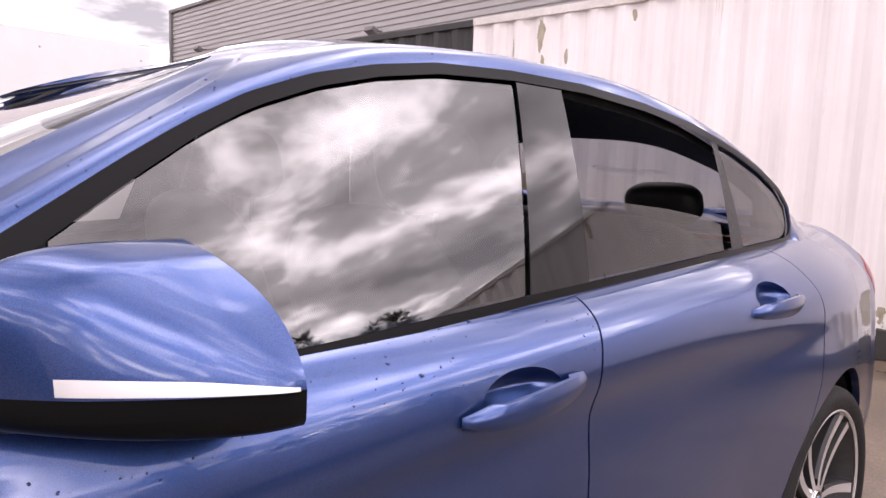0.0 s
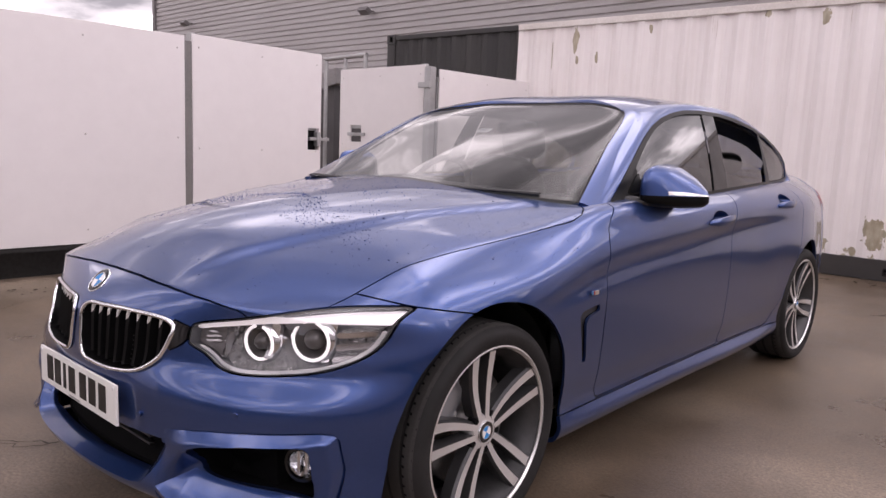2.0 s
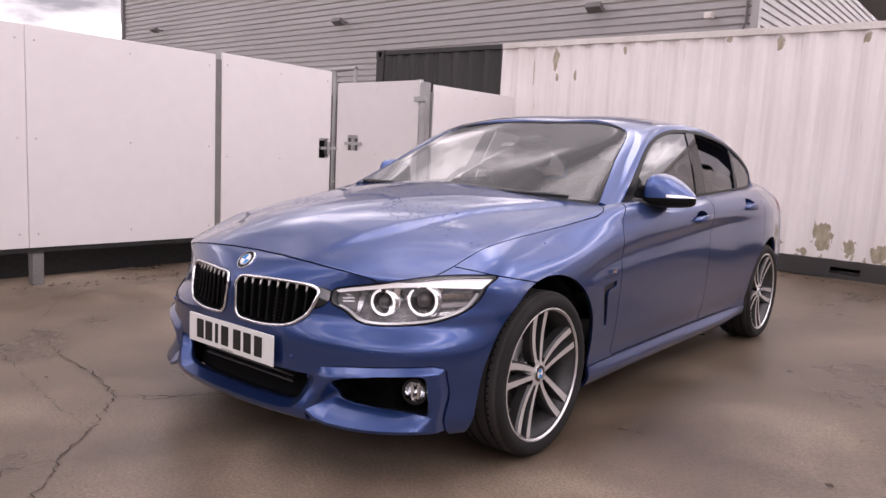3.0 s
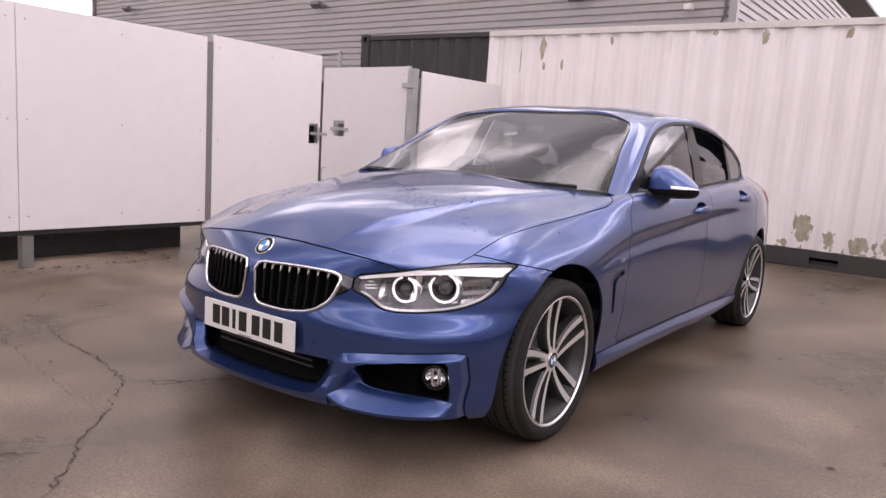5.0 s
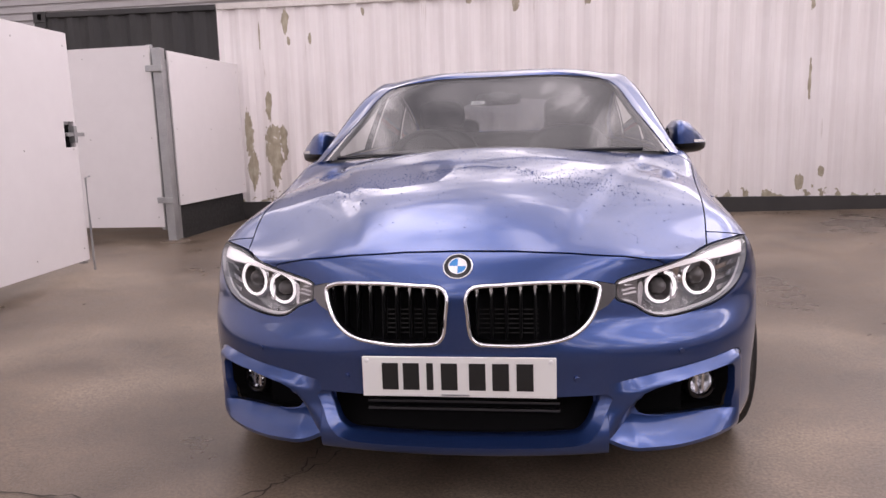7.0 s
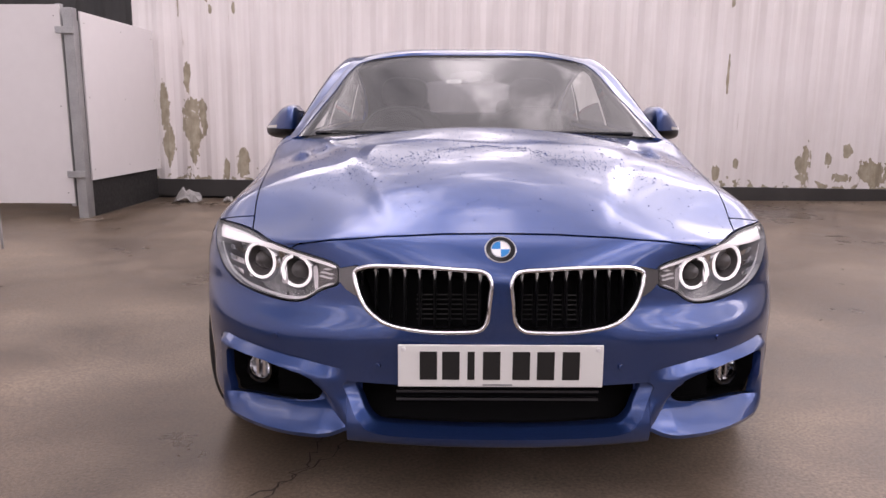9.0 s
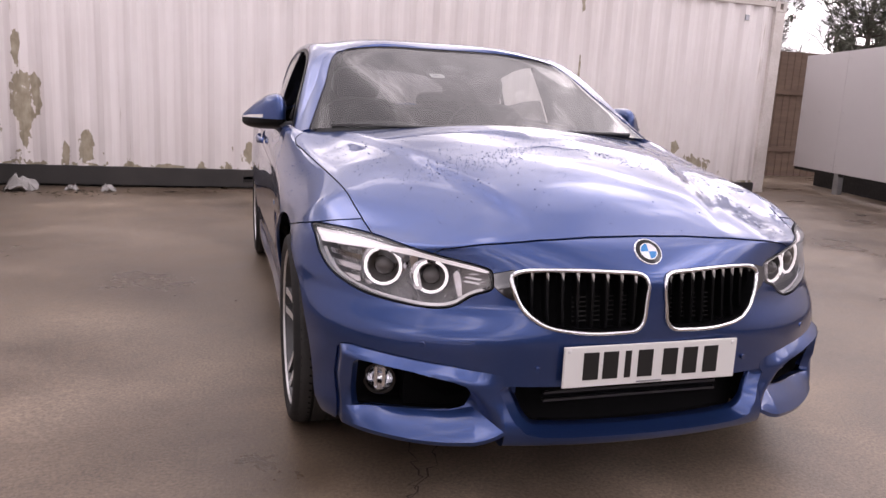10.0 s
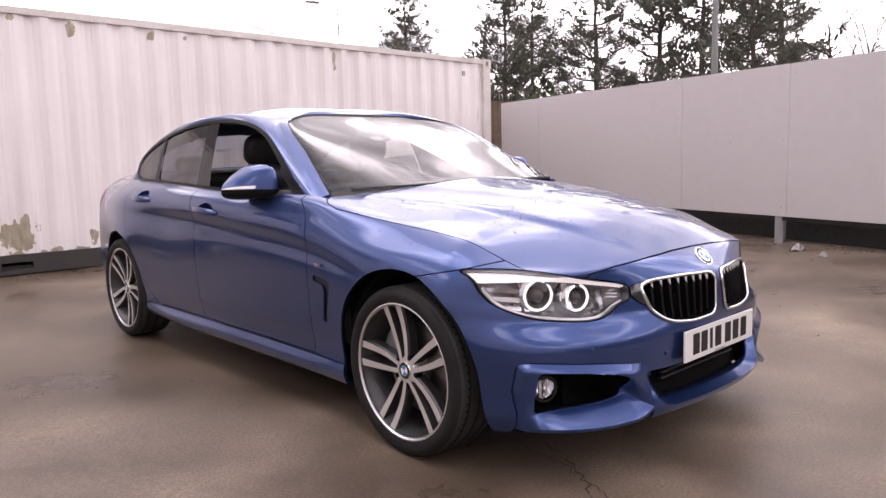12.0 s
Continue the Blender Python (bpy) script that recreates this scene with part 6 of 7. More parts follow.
    bm = bmesh.new()
    lathe(bm, [(0.222, -0.075), (0.10, -0.07), (0.0005, -0.07)], 40, axis)
    part("back_plate", bm, DARK, w)
    bm = bmesh.new()
    rows = []
    for j in range(9):
        a = radians(150 + 60 * j / 8)
        rows.append([bm.verts.new(axis @ Vector((r * math.cos(a), r * math.sin(a), h))) for r, h in ((0.105, 0.030), (0.150, 0.042), (0.186, 0.030), (0.186, -0.03), (0.105, -0.03))])
    for ra, rb in zip(rows, rows[1:]):
        for i in range(5):
            bm.faces.new((ra[i], ra[(i + 1) % 5], rb[(i + 1) % 5], rb[i]))
    bm.faces.new(rows[0][::-1])
    bm.faces.new(rows[-1])
    bmesh.ops.recalc_face_normals(bm, faces=bm.faces)
    part("brake_caliper", bm, LAMP_GREY, w, "grey brake caliper", True)
    return w


first = build_wheel()
first.parent = car
WHEEL_X = 0.785
places = [(1, 0.0, 37), (1, 2.81, 140), (-1, 0.0, 39), (-1, 2.81, 75)]
for n, (s, y, spin) in enumerate(places):
    m = Matrix.Translation((s * WHEEL_X, y, 0.317)) @ (Matrix() if s > 0 else Matrix.Rotation(math.pi, 4, "Z")) @ Matrix.Rotation(radians(spin), 4, "X")
    if n == 0:
        first.matrix_basis = m
    else:
        copy_thing(first, m)


def liner(y, sgn):
    bm = bmesh.new()
    rows = []
    for j in range(33):
        a = math.pi * (1.12 * j / 32 - 0.06)
        r = 0.384
        rows.append([bm.verts.new((sgn * x, y + r * k * math.cos(a), 0.318 + r * k * math.sin(a))) for x, k in ((0.50, 0.97), (0.78, 1.0), (0.832, 1.0))])
    for ra, rb in zip(rows, rows[1:]):
        for i in range(2):
            bm.faces.new((ra[i], ra[i + 1], rb[i + 1], rb[i]))
    part("wheel_arch_liner", bm, BLACK, car, "", True)
    bm = bmesh.new()
    vs = [bm.verts.new((sgn * 0.50, y + 0.39 * math.cos(t), 0.318 + 0.39 * math.sin(t))) for t in np.linspace(-0.4, math.pi + 0.4, 24)]
    bm.faces.new(vs)
    part("inner_arch", bm, DARK, car)


for s in (1, -1):
    for y in (0.0, 2.81):
        liner(y, s)
bm = bmesh.new()
box(bm, -0.66, 0.66, -0.40, 3.62, 0.175, 0.21)
box(bm, -0.36, 0.36, -0.68, -0.40, 0.178, 0.21)
for s in (1, -1):
    box(bm, s * 0.78 - 0.06, s * 0.78 + 0.06, 0.42, 2.40, 0.178, 0.205)
part("underbody", bm, DARK, car, "black underbody tray")


# ---- car: handles, mirrors, wipers ----
def door_handle(yc, zc, x, sgn, door, cup, rise):
    """A pull handle with a bowl behind it."""
    pick = (lambda s: s) if sgn > 0 else (lambda s: s.mirrored())
    sh = Shell(cup.v.copy(), cup.n, cup.f, cup.extra)
    d = outline_distance(yz(sh), HANDLE_F if yc < 2 else HANDLE_R)
    sh.v[:, 0] -= 0.046 * np.clip(-d / 0.034, 0, 1) ** 0.5
    pick(sh).put("handle_bowl", PAINT, door)
    bm = bmesh.new()
    rows = []
    n = 22
    for j in range(n + 1):
        q = j / n
        y = yc - 0.125 + 0.25 * q
        out = 0.030 * math.sin(math.pi * min(1, max(0, q))) ** 0.55 + 0.004
        hh = 0.0185 * (math.sin(math.pi * (0.06 + 0.88 * q)) ** 0.5)
        th = 0.012 if 0.22 < q < 0.78 else out * 0.7 + 0.003
        z = zc + rise * (q - 0.5)
        xs = x + out
        rows.append([bm.verts.new((sgn * (xs + a), y, z + b_)) for a, b_ in ((-th, -hh), (-0.004, -hh), (0.0, -hh * 0.4), (0.0, hh * 0.35), (-0.005, hh), (-th, hh))])
    for ra, rb in zip(rows, rows[1:]):
        for i in range(6):
            bm.faces.new((ra[i], ra[(i + 1) % 6], rb[(i + 1) % 6], rb[i]))
    bm.faces.new(rows[0][::-1])
    bm.faces.new(rows[-1])
    bmesh.ops.recalc_face_normals(bm, faces=bm.faces)
    part("door_handle", bm, PAINT, door, "", True, 60)


def door_mirror(sgn):
    """A boxy cap over a black foot, with a bright repeater strip and a glass at the back."""
    nu, nf = 34, 16
    us = 0.5 - 0.5 * np.cos(np.linspace(0, math.pi, nu))
    split_z = 0.977

    def section(u, f, below=False, grow=0.0):
        """A point of the shell: u runs outwards, f from the front edge over to the back."""
        yb = 1.088 - 0.035 * u ** 3
        yf = np.interp(u, [0, 0.25, 0.6, 0.85, 1.0], [0.806, 0.836, 0.893, 0.943, 0.985])
        top = np.interp(u, [0, 0.15, 0.3, 0.6, 0.85, 1.0], [1.062, 1.084, 1.090, 1.080, 1.050, 1.012])
        end = max(0.0, 1 - u ** 4.5) ** 0.46
        inn = max(0.0, 1 - (1 - u) ** 9) ** 0.35
        dep = (yb - yf + grow) * end * (0.55 + 0.45 * inn)
        a = f * math.pi / 2
        c_, s_ = max(0.0, math.cos(a)), math.sin(a)
        if below:
            z = split_z - (0.050 + grow) * (0.30 + 0.70 * end) * s_ ** (2 / 3.0)
            y = yb - dep * c_ ** (2 / 3.2)
        else:
            hgt = (top - split_z + grow) * (0.25 + 0.75 * end) * (0.86 + 0.14 * inn)
            z = split_z + hgt * s_ ** (2 / 2.5)
            y = yb - dep * c_ ** (2 / 3.4) - 0.0
        rise = 0.0 if below else max(0.0, (z - split_z) / 0.12)
        return (sgn * (0.824 + (0.186 - 0.058 * rise ** 1.2) * u + grow * u), y + 0.036 - 0.088 * rise ** 2.4, z)

    def sheet(name, f0, f1, u0, u1, below, mat, parent, label="", grow=0.0, n=nf):
        v, f = [], []
        row = us * (u1 - u0) + u0
        for u in row:
            v += [section(float(u), f0 + (f1 - f0) * k / n * (1 + 1.4 * u ** 4 * (grow > 0)), below, grow) for k in range(n + 1)]
        for a_ in range(nu - 1):
            for k in range(n):
                b_ = a_ * (n + 1) + k
                q = (b_, b_ + 1, b_ + n + 2, b_ + n + 1)
                f.append(q if (sgn > 0) != below else q[::-1])
        return mesh_object(name, v, f, mat, parent, label)

    ob = sheet("door_mirror", 0.0, 1.0, 0.0, 1.0, False, PAINT, car, "blue door mirror with bright repeater strip and black foot")
    sheet("lower_trim", 0.0, 0.16, 0.0, 1.0, True, TRIM_BLACK, ob, "gloss black band", 0.0, 4)
    sheet("lower_shell", 0.16, 1.0, 0.0, 1.0, True, TRIM_BLACK, ob)
    sheet("repeater", 0.010, 0.058, 0.55, 0.998, False, LAMP_EDGE, ob, "bright repeater strip", 0.004, 4)
    up = [section(float(u), 1.0) for u in us]
    dn = [section(float(u), 1.0, True) for u in us]
    ring = np.array(up + dn[::-1])
    cen = ring.mean(0)
    k = len(ring)
    inner = ring * 0.9 + cen * 0.1 + np.array([0, 0.004, 0])
    ff = [(i, (i + 1) % k, (i + 1) % k + k, i + k) for i in range(k)]
    mesh_object("mirror_frame", np.vstack([ring, inner]), ff, BLACK, ob)
    mesh_object("mirror_glass", inner - np.array([0, 0.002, 0]), [tuple(range(k))], CHROME, ob, "mirror glass", smooth=False)
    bm = bmesh.new()
    rows = []
    for q in np.linspace(0, 1, 8):
        x = 0.795 + 0.12 * q
        y = 0.845 + 0.16 * q
        z = 0.958 - 0.008 * math.sin(q * math.pi)
        hw, hh = 0.050 - 0.008 * q, 0.017 - 0.003 * q
        rows.append([bm.verts.new((sgn * x, y + hw * math.cos(t), z + hh * math.sin(t))) for t in np.linspace(0, math.tau, 12, endpoint=False)])
    for ra, rb in zip(rows, rows[1:]):
        for i in range(12):
            bm.faces.new((ra[i], ra[(i + 1) % 12], rb[(i + 1) % 12], rb[i]))
    bm.faces.new(rows[-1])
    bmesh.ops.recalc_face_normals(bm, faces=bm.faces)
    part("mirror_arm", bm, BLACK, ob, "", True, 60)
    return ob


for sgn in (1, -1):
    door_handle(1.512, 0.861, 0.903, sgn, doors["f", sgn], CUP_F, 0.018)
    door_handle(2.354, 0.903, 0.896, sgn, doors["r", sgn], CUP_R, 0.012)
    door_mirror(sgn)

for x0, x1 in ((0.64, 0.02), (-0.05, -0.68)):
    bm = bmesh.new()
    pts = []
    for q in np.linspace(0, 1, 9):
        x = x0 + (x1 - x0) * q
        g = spline([(0, 0.40, 0.972), (0.40, 0.437, 0.968), (0.66, 0.522, 0.962), (0.765, 0.585, 0.952)], abs(x))[0]
        pts.append((x, float(g[0]) + 0.012, float(g[1]) + 0.008))
    tube(bm, pts, [0.0075, 0.007, 0.006, 0.005, 0.005, 0.005, 0.004, 0.004, 0.003], 8)
    wiper = part("wiper", bm, BLACK, car, "black wiper arm resting below the glass", True)
    bm = bmesh.new()
    tube(bm, [(p_[0], p_[1] + 0.008, p_[2] + 0.003) for p_ in pts], 0.003, 6)
    part("blade", bm, RUBBER, wiper)


# ---- car: cabin inside ----
def pad(name, mat, parent, centre, size, tilt=0.0, power=3.0, label="", n=14):
    """A cushion: a rounded block with soft faces."""
    v, f = [], []
    m = Matrix.Translation(centre) @ Matrix.Rotation(radians(tilt), 4, "X")
    for i in range(n + 1):
        ph = math.pi * (i / n - 0.5)
        for j in range(2 * n):
            th = math.tau * j / (2 * n)
            e = 2 / power
            sp = lambda t: math.copysign(abs(t) ** e, t)
            v.append(m @ Vector((size[0] * sp(math.cos(ph)) * sp(math.cos(th)), size[1] * sp(math.cos(ph)) * sp(math.sin(th)), size[2] * sp(math.sin(ph)))))
    for i in range(n):
        for j in range(2 * n):
            a_, b_ = i * 2 * n + j, i * 2 * n + (j + 1) % (2 * n)
            f.append((a_, b_, b_ + 2 * n, a_ + 2 * n))
    return mesh_object(name, v, f, mat, parent, label)


for sgn in (1, -1):
    seat = pad("seat", LEATHER, car, (sgn * 0.37, 1.40, 0.50), (0.25, 0.27, 0.085), 6, label="black leather front seat")
    pad("backrest", LEATHER, seat, (sgn * 0.37, 1.70, 0.80), (0.245, 0.085, 0.30), 18)
    pad("headrest", LEATHER, seat, (sgn * 0.37, 1.80, 1.165), (0.135, 0.055, 0.095), 12)
    for dx in (-0.05, 0.05):
        bm = bmesh.new()
        tube(bm, [(sgn * 0.37 + dx, 1.78, 1.0), (sgn * 0.37 + dx, 1.795, 1.12)], 0.007)
        part("headrest_rod", bm, CHROME, seat)
bench = pad("rear_seat", LEATHER, car, (0, 2.42, 0.52), (0.62, 0.26, 0.10), 4, 4, "black leather rear bench")
pad("backrest", LEATHER, bench, (0, 2.72, 0.80), (0.62, 0.08, 0.27), 22, 4)
for x in (-0.36, 0.36):
    pad("headrest", LEATHER, bench, (x, 2.80, 1.09), (0.125, 0.05, 0.065), 14)
pad("dashboard", INTERIOR, car, (0, 0.80, 0.80), (0.74, 0.22, 0.155), 0, 5, "black dashboard")
pad("instrument_hood", INTERIOR, car, (-0.37, 0.90, 0.945), (0.19, 0.10, 0.04), 0, 3)
bm = bmesh.new()
m = Matrix.Translation((-0.37, 1.10, 0.90)) @ Matrix.Rotation(radians(66), 4, "X")
tube(bm, [m @ Vector((0.185 * math.cos(t), 0.185 * math.sin(t), 0)) for t in np.linspace(0, math.tau, 40, endpoint=False)], 0.016, 10, True)
wheel_ob = part("steering_wheel", bm, LEATHER, car, "black leather steering wheel", True, 80)
bm = bmesh.new()
for a in (radians(180), 0, radians(-90)):
    box(bm, 0.04, 0.18, -0.022, 0.022, -0.008, 0.008, m @ Matrix.Rotation(a, 4, "Z"), 0.004)
lathe(bm, [(0.075, -0.02), (0.07, 0.015), (0.0005, 0.03)], 24, m)
part("spokes", bm, INTERIOR, wheel_ob)
pad("interior_mirror", BLACK_GLOSS, car, (0, 1.24, 1.225), (0.115, 0.016, 0.032), 10, 4, "black interior mirror")
pad("mirror_mount", INTERIOR, car, (0, 1.225, 1.238), (0.05, 0.05, 0.016), 22, 3)
bm = bmesh.new()
box(bm, -0.70, 0.70, 0.50, 3.05, 0.27, 0.29)
box(bm, -0.72, 0.72, 0.50, 0.53, 0.28, 0.93)
box(bm, -0.66, 0.66, 2.92, 2.95, 0.28, 0.98)
part("cabin_floor", bm, INTERIOR, car, "black cabin floor and bulkheads")
pad("centre_console", INTERIOR, car, (0, 1.35, 0.46), (0.12, 0.50, 0.13), 0, 5)
# paper label on the windscreen
bm = bmesh.new()
sm = Matrix.Translation((-0.094, 1.105, 1.205)) @ Matrix.Rotation(radians(23), 4, "X")
box(bm, -0.035, 0.035, -0.022, 0.022, -0.001, 0.001, sm)
sticker = part("windscreen_label", bm, BADGE_WHITE, car, "small white paper label")
bm = bmesh.new()
for r in range(3):
    box(bm, -0.024, 0.024 - 0.012 * (r % 2), -0.012 + 0.010 * r, -0.007 + 0.010 * r, 0.001, 0.0016, sm)
part("print_bars", bm, LAMP_GREY, sticker)


# ---- car: rain drops ----
def rain_drops(sheets, count, seed):
    """Small beads of water scattered over upward panels, thicker in places."""
    rnd = random.Random(seed)
    v, f = [], []
    for sheet, share, mirror in sheets:
        cen = np.array([sheet.v[list(q)].mean(0) for q in sheet.f])
        nrm = np.array([sheet.n[list(q)].mean(0) for q in sheet.f])
        a, b_ = sheet.v[[q[0] for q in sheet.f]], sheet.v[[q[2] for q in sheet.f]]
        area = ((a - b_) ** 2).sum(1) * (np.abs(nrm[:, 2]) > 0.35)
        cum = np.cumsum(area) / area.sum()
        made = 0
        while made < count * share:
            k = int(np.searchsorted(cum, rnd.random()))
            c_ = cen[k] + (a[k] - cen[k]) * rnd.uniform(-0.9, 0.9)
            patch = math.sin(c_[0] * 9 + 1.3) * math.sin(c_[1] * 7.0) + 0.6 * math.sin(c_[0] * 23 + c_[1] * 19)
            if rnd.random() > (0.25 + 0.6 * (patch > -0.1)) * (0.22 if c_[1] < -0.25 else 1.0):
                continue
            made += 1
            n_ = Vector(nrm[k]).normalized()
            if n_.z < 0:
                n_ = -n_
            u = n_.cross(Vector((0.2, 1, 0.1))).normalized()
            w = n_.cross(u)
            r = min(0.0040, 0.0011 * rnd.lognormvariate(0, 0.45))
            sx = -1 if mirror and rnd.random() < 0.5 else 1
            o = len(v)
            p0 = Vector(c_)
            for q, hgt in ((1.0, 0.0), (0.8, 0.42), (0.38, 0.62)):
                for t in range(6):
                    e = 1 + 0.25 * math.sin(t * 2.1 + made)
                    p = p0 + r * q * e * (math.cos(t * math.tau / 6) * u + math.sin(t * math.tau / 6) * w) + n_ * (hgt * r + 0.0003)
                    v.append((sx * p.x, p.y, p.z))
            for g in (0, 6):
                for t in range(6):
                    f.append((o + g + t, o + g + (t + 1) % 6, o + g + 6 + (t + 1) % 6, o + g + 6 + t))
            f.append(tuple(o + 12 + t for t in range(6)))
    return v, f


WATER = material("water_bead", (0.045, 0.07, 0.18), 0.05, 0.0, IOR=1.33)
_dv, _df = rain_drops([(BONNET_SHEET, 0.74, True), (ROOF, 0.14, True), (WING_SHEET, 0.06, True), (DOOR_F_SHEET, 0.06, True)], 4800, 5)
tagged(mesh_object("rain_spatter", _dv, _df, WATER, car, "clear rain drops beading on paint"), kind="stuff")

# ---- trees and lamps beyond the yard ----
BARK = grainy("dark_bark", (0.06, 0.05, 0.042), (0.12, 0.10, 0.085), 6, 0.85, 0.4)
NEEDLE = material("hazed_pine_needles", (0.025, 0.04, 0.02), 0.7)
_n, _l, _b = nodes(NEEDLE)
_geo = _n.new("ShaderNodeNewGeometry")
# greens lightened and greyed: distance haze is put into the needle colour
_r = ramp(NEEDLE, _geo.outputs["Random Per Island"], [(0.0, (0.085, 0.092, 0.072)), (0.6, (0.115, 0.122, 0.095)), (1.0, (0.16, 0.165, 0.125))])
_l.new(_r.outputs["Color"], _b.inputs["Base Color"])
TWIG = grainy("bare_twig", (0.055, 0.042, 0.036), (0.11, 0.085, 0.072), 6, 0.85, 0.3)


def stick(verts, faces, pts, radii, sides=5):
    """A tapering limb appended to vertex and face lists."""
    rings = []
    for i, p in enumerate(pts):
        d = (pts[min(i + 1, len(pts) - 1)] - pts[max(0, i - 1)]).normalized()
        u = d.cross(Vector((0.3, 0.9, 0.1))).normalized()
        w = d.cross(u)
        rings.append([len(verts) + k for k in range(sides)])
        verts += [p + radii[i] * (math.cos(k * math.tau / sides) * u + math.sin(k * math.tau / sides) * w) for k in range(sides)]
    for a, b_ in zip(rings, rings[1:]):
        faces += [(a[k], a[(k + 1) % sides], b_[(k + 1) % sides], b_[k]) for k in range(sides)]


def pine(x, y, height, seed, low=0.22, spread=0.30):
    """A pine: straight trunk, rising limbs in whorls, tufts of needles with gaps between them."""
    rnd = random.Random(seed)
    t = tagged(new("pine_tree"), "pine with open tufted crown, green lightened to suggest haze", "tree", "pines behind the fence")
    tv, tf, nv, nf = [], [], [], []
    base = Vector((x, y, 0))
    bend = [Vector((rnd.gauss(0, 0.05), rnd.gauss(0, 0.05), 0)) * height * 0.12 for _ in range(9)]
    trunk = [base + Vector((0, 0, height * i / 8)) + bend[i] * (i / 8) for i in range(9)]
    stick(tv, tf, trunk, [0.017 * height * (1 - 0.93 * i / 8) for i in range(9)], 8)

    def tuft(p, d, size):
        for _ in range(22):
            v = (d * 0.55 + Vector((rnd.gauss(0, 1), rnd.gauss(0, 1), rnd.gauss(0.55, 0.7))) * 0.75).normalized()
            s = v.cross(Vector((rnd.gauss(0, 1), rnd.gauss(0, 1), rnd.gauss(0, 1)))).normalized() * size * rnd.uniform(0.06, 0.12)
            o = p + Vector((rnd.gauss(0, 1), rnd.gauss(0, 1), rnd.gauss(0, 0.8))) * size * 0.32
            k = len(nv)
            nv.extend([o - s, o + s, o + v * size * rnd.uniform(0.6, 1.15)])
            nf.append((k, k + 1, k + 2))

    h = low
    while h < 0.97:
        p0 = trunk[0].lerp(trunk[8], h)
        q = h * 8
        i = min(7, int(q))
        p0 = trunk[i].lerp(trunk[i + 1], q - i)
        reach = height * spread * (1 - ((h - low) / (1.02 - low)) ** 1.3) * (0.75 if h < low + 0.12 else 1.0) + 0.25
        a0 = rnd.uniform(0, math.tau)
        for k in range(rnd.choice((3, 4, 4, 5))):
            if rnd.random() < 0.12:
                continue
            a = a0 + k * math.tau / 4 + rnd.gauss(0, 0.3)
            ln = reach * rnd.uniform(0.55, 1.1)
            d = Vector((math.cos(a), math.sin(a), 0))
            rise = rnd.uniform(0.10, 0.45) + 0.5 * h
            pts = [p0 + d * ln * s + Vector((0, 0, ln * rise * s * s)) for s in (0, 0.35, 0.7, 1.0)]
            stick(tv, tf, pts, [0.0065 * height * (1 - h * 0.7), 0.004 * height * (1 - h * 0.6), 0.003 * height * 0.5, 0.01], 4)
            n = max(2, int(ln / 0.20))
            for j in range(n):
                s = 0.28 + 0.75 * (j + rnd.random()) / n
                c = pts[0].lerp(pts[3], min(s, 1)) + Vector((0, 0, -ln * rise * s * (1 - min(s, 1)) * 0.9))
                side = Vector((-d.y, d.x, 0)) * rnd.gauss(0, 0.22) * ln * s
                tuft(c + side + Vector((0, 0, rnd.gauss(0.05, 0.08))), (d + side * 0.3 + Vector((0, 0, 0.5))).normalized(), rnd.uniform(0.23, 0.40) * (0.75 + height / 40))
        h += rnd.uniform(0.034, 0.058)
    tuft(trunk[8], Vector((0, 0, 1)), 0.5)
    mesh_object("trunk", tv, tf, BARK, t)
    mesh_object("crown", nv, nf, NEEDLE, t, smooth=False)
    return t


def bare_tree(x, y, height, seed, stems=1):
    """A leafless tree that forks into fine twigs."""
    rnd = random.Random(seed)
    t = tagged(new("bare_tree"), "leafless grey-brown tree with fine twigs", "tree", "bare trees behind the fence")
    tv, tf, cv, cf = [], [], [], []

    def grow(p, d, ln, r, level):
        pts = [p]
        dd = d.copy()
        for _ in range(3):
            dd = (dd + Vector((rnd.gauss(0, 0.10), rnd.gauss(0, 0.10), 0.05))).normalized()
            pts.append(pts[-1] + dd * ln / 3)
        a, b_ = (tv, tf) if level < 2 else (cv, cf)
        stick(a, b_, pts, [r, r * 0.88, r * 0.76, r * 0.62], 6 if level < 2 else 3)
        if level >= 5:
            return
        for k in range(rnd.choice((2, 3, 3)) if level else 4):
            s = rnd.uniform(0.35, 1.0) if k else 1.0
            i = min(2, int(s * 3))
            q = pts[i].lerp(pts[i + 1], s * 3 - i)
            side = Vector((rnd.gauss(0, 1), rnd.gauss(0, 1), rnd.gauss(0.15, 0.5))).normalized()
            nd = (dd * 0.85 + side * rnd.uniform(0.45, 0.75)).normalized()
            nd.z = max(nd.z, 0.05)
            grow(q, nd.normalized(), ln * rnd.uniform(0.55, 0.78), max(0.006, r * (0.62 if k == 0 else 0.45)), level + 1)

    for s in range(stems):
        grow(Vector((x + 0.35 * s, y + rnd.gauss(0, 0.3), 0)), Vector((rnd.gauss(0, 0.12), rnd.gauss(0, 0.12), 1)).normalized(), height * 0.36, 0.012 * height, 0)
    mesh_object("trunk", tv, tf, TWIG, t)
    mesh_object("crown", cv, cf, TWIG, t, "fine bare twigs")
    return t


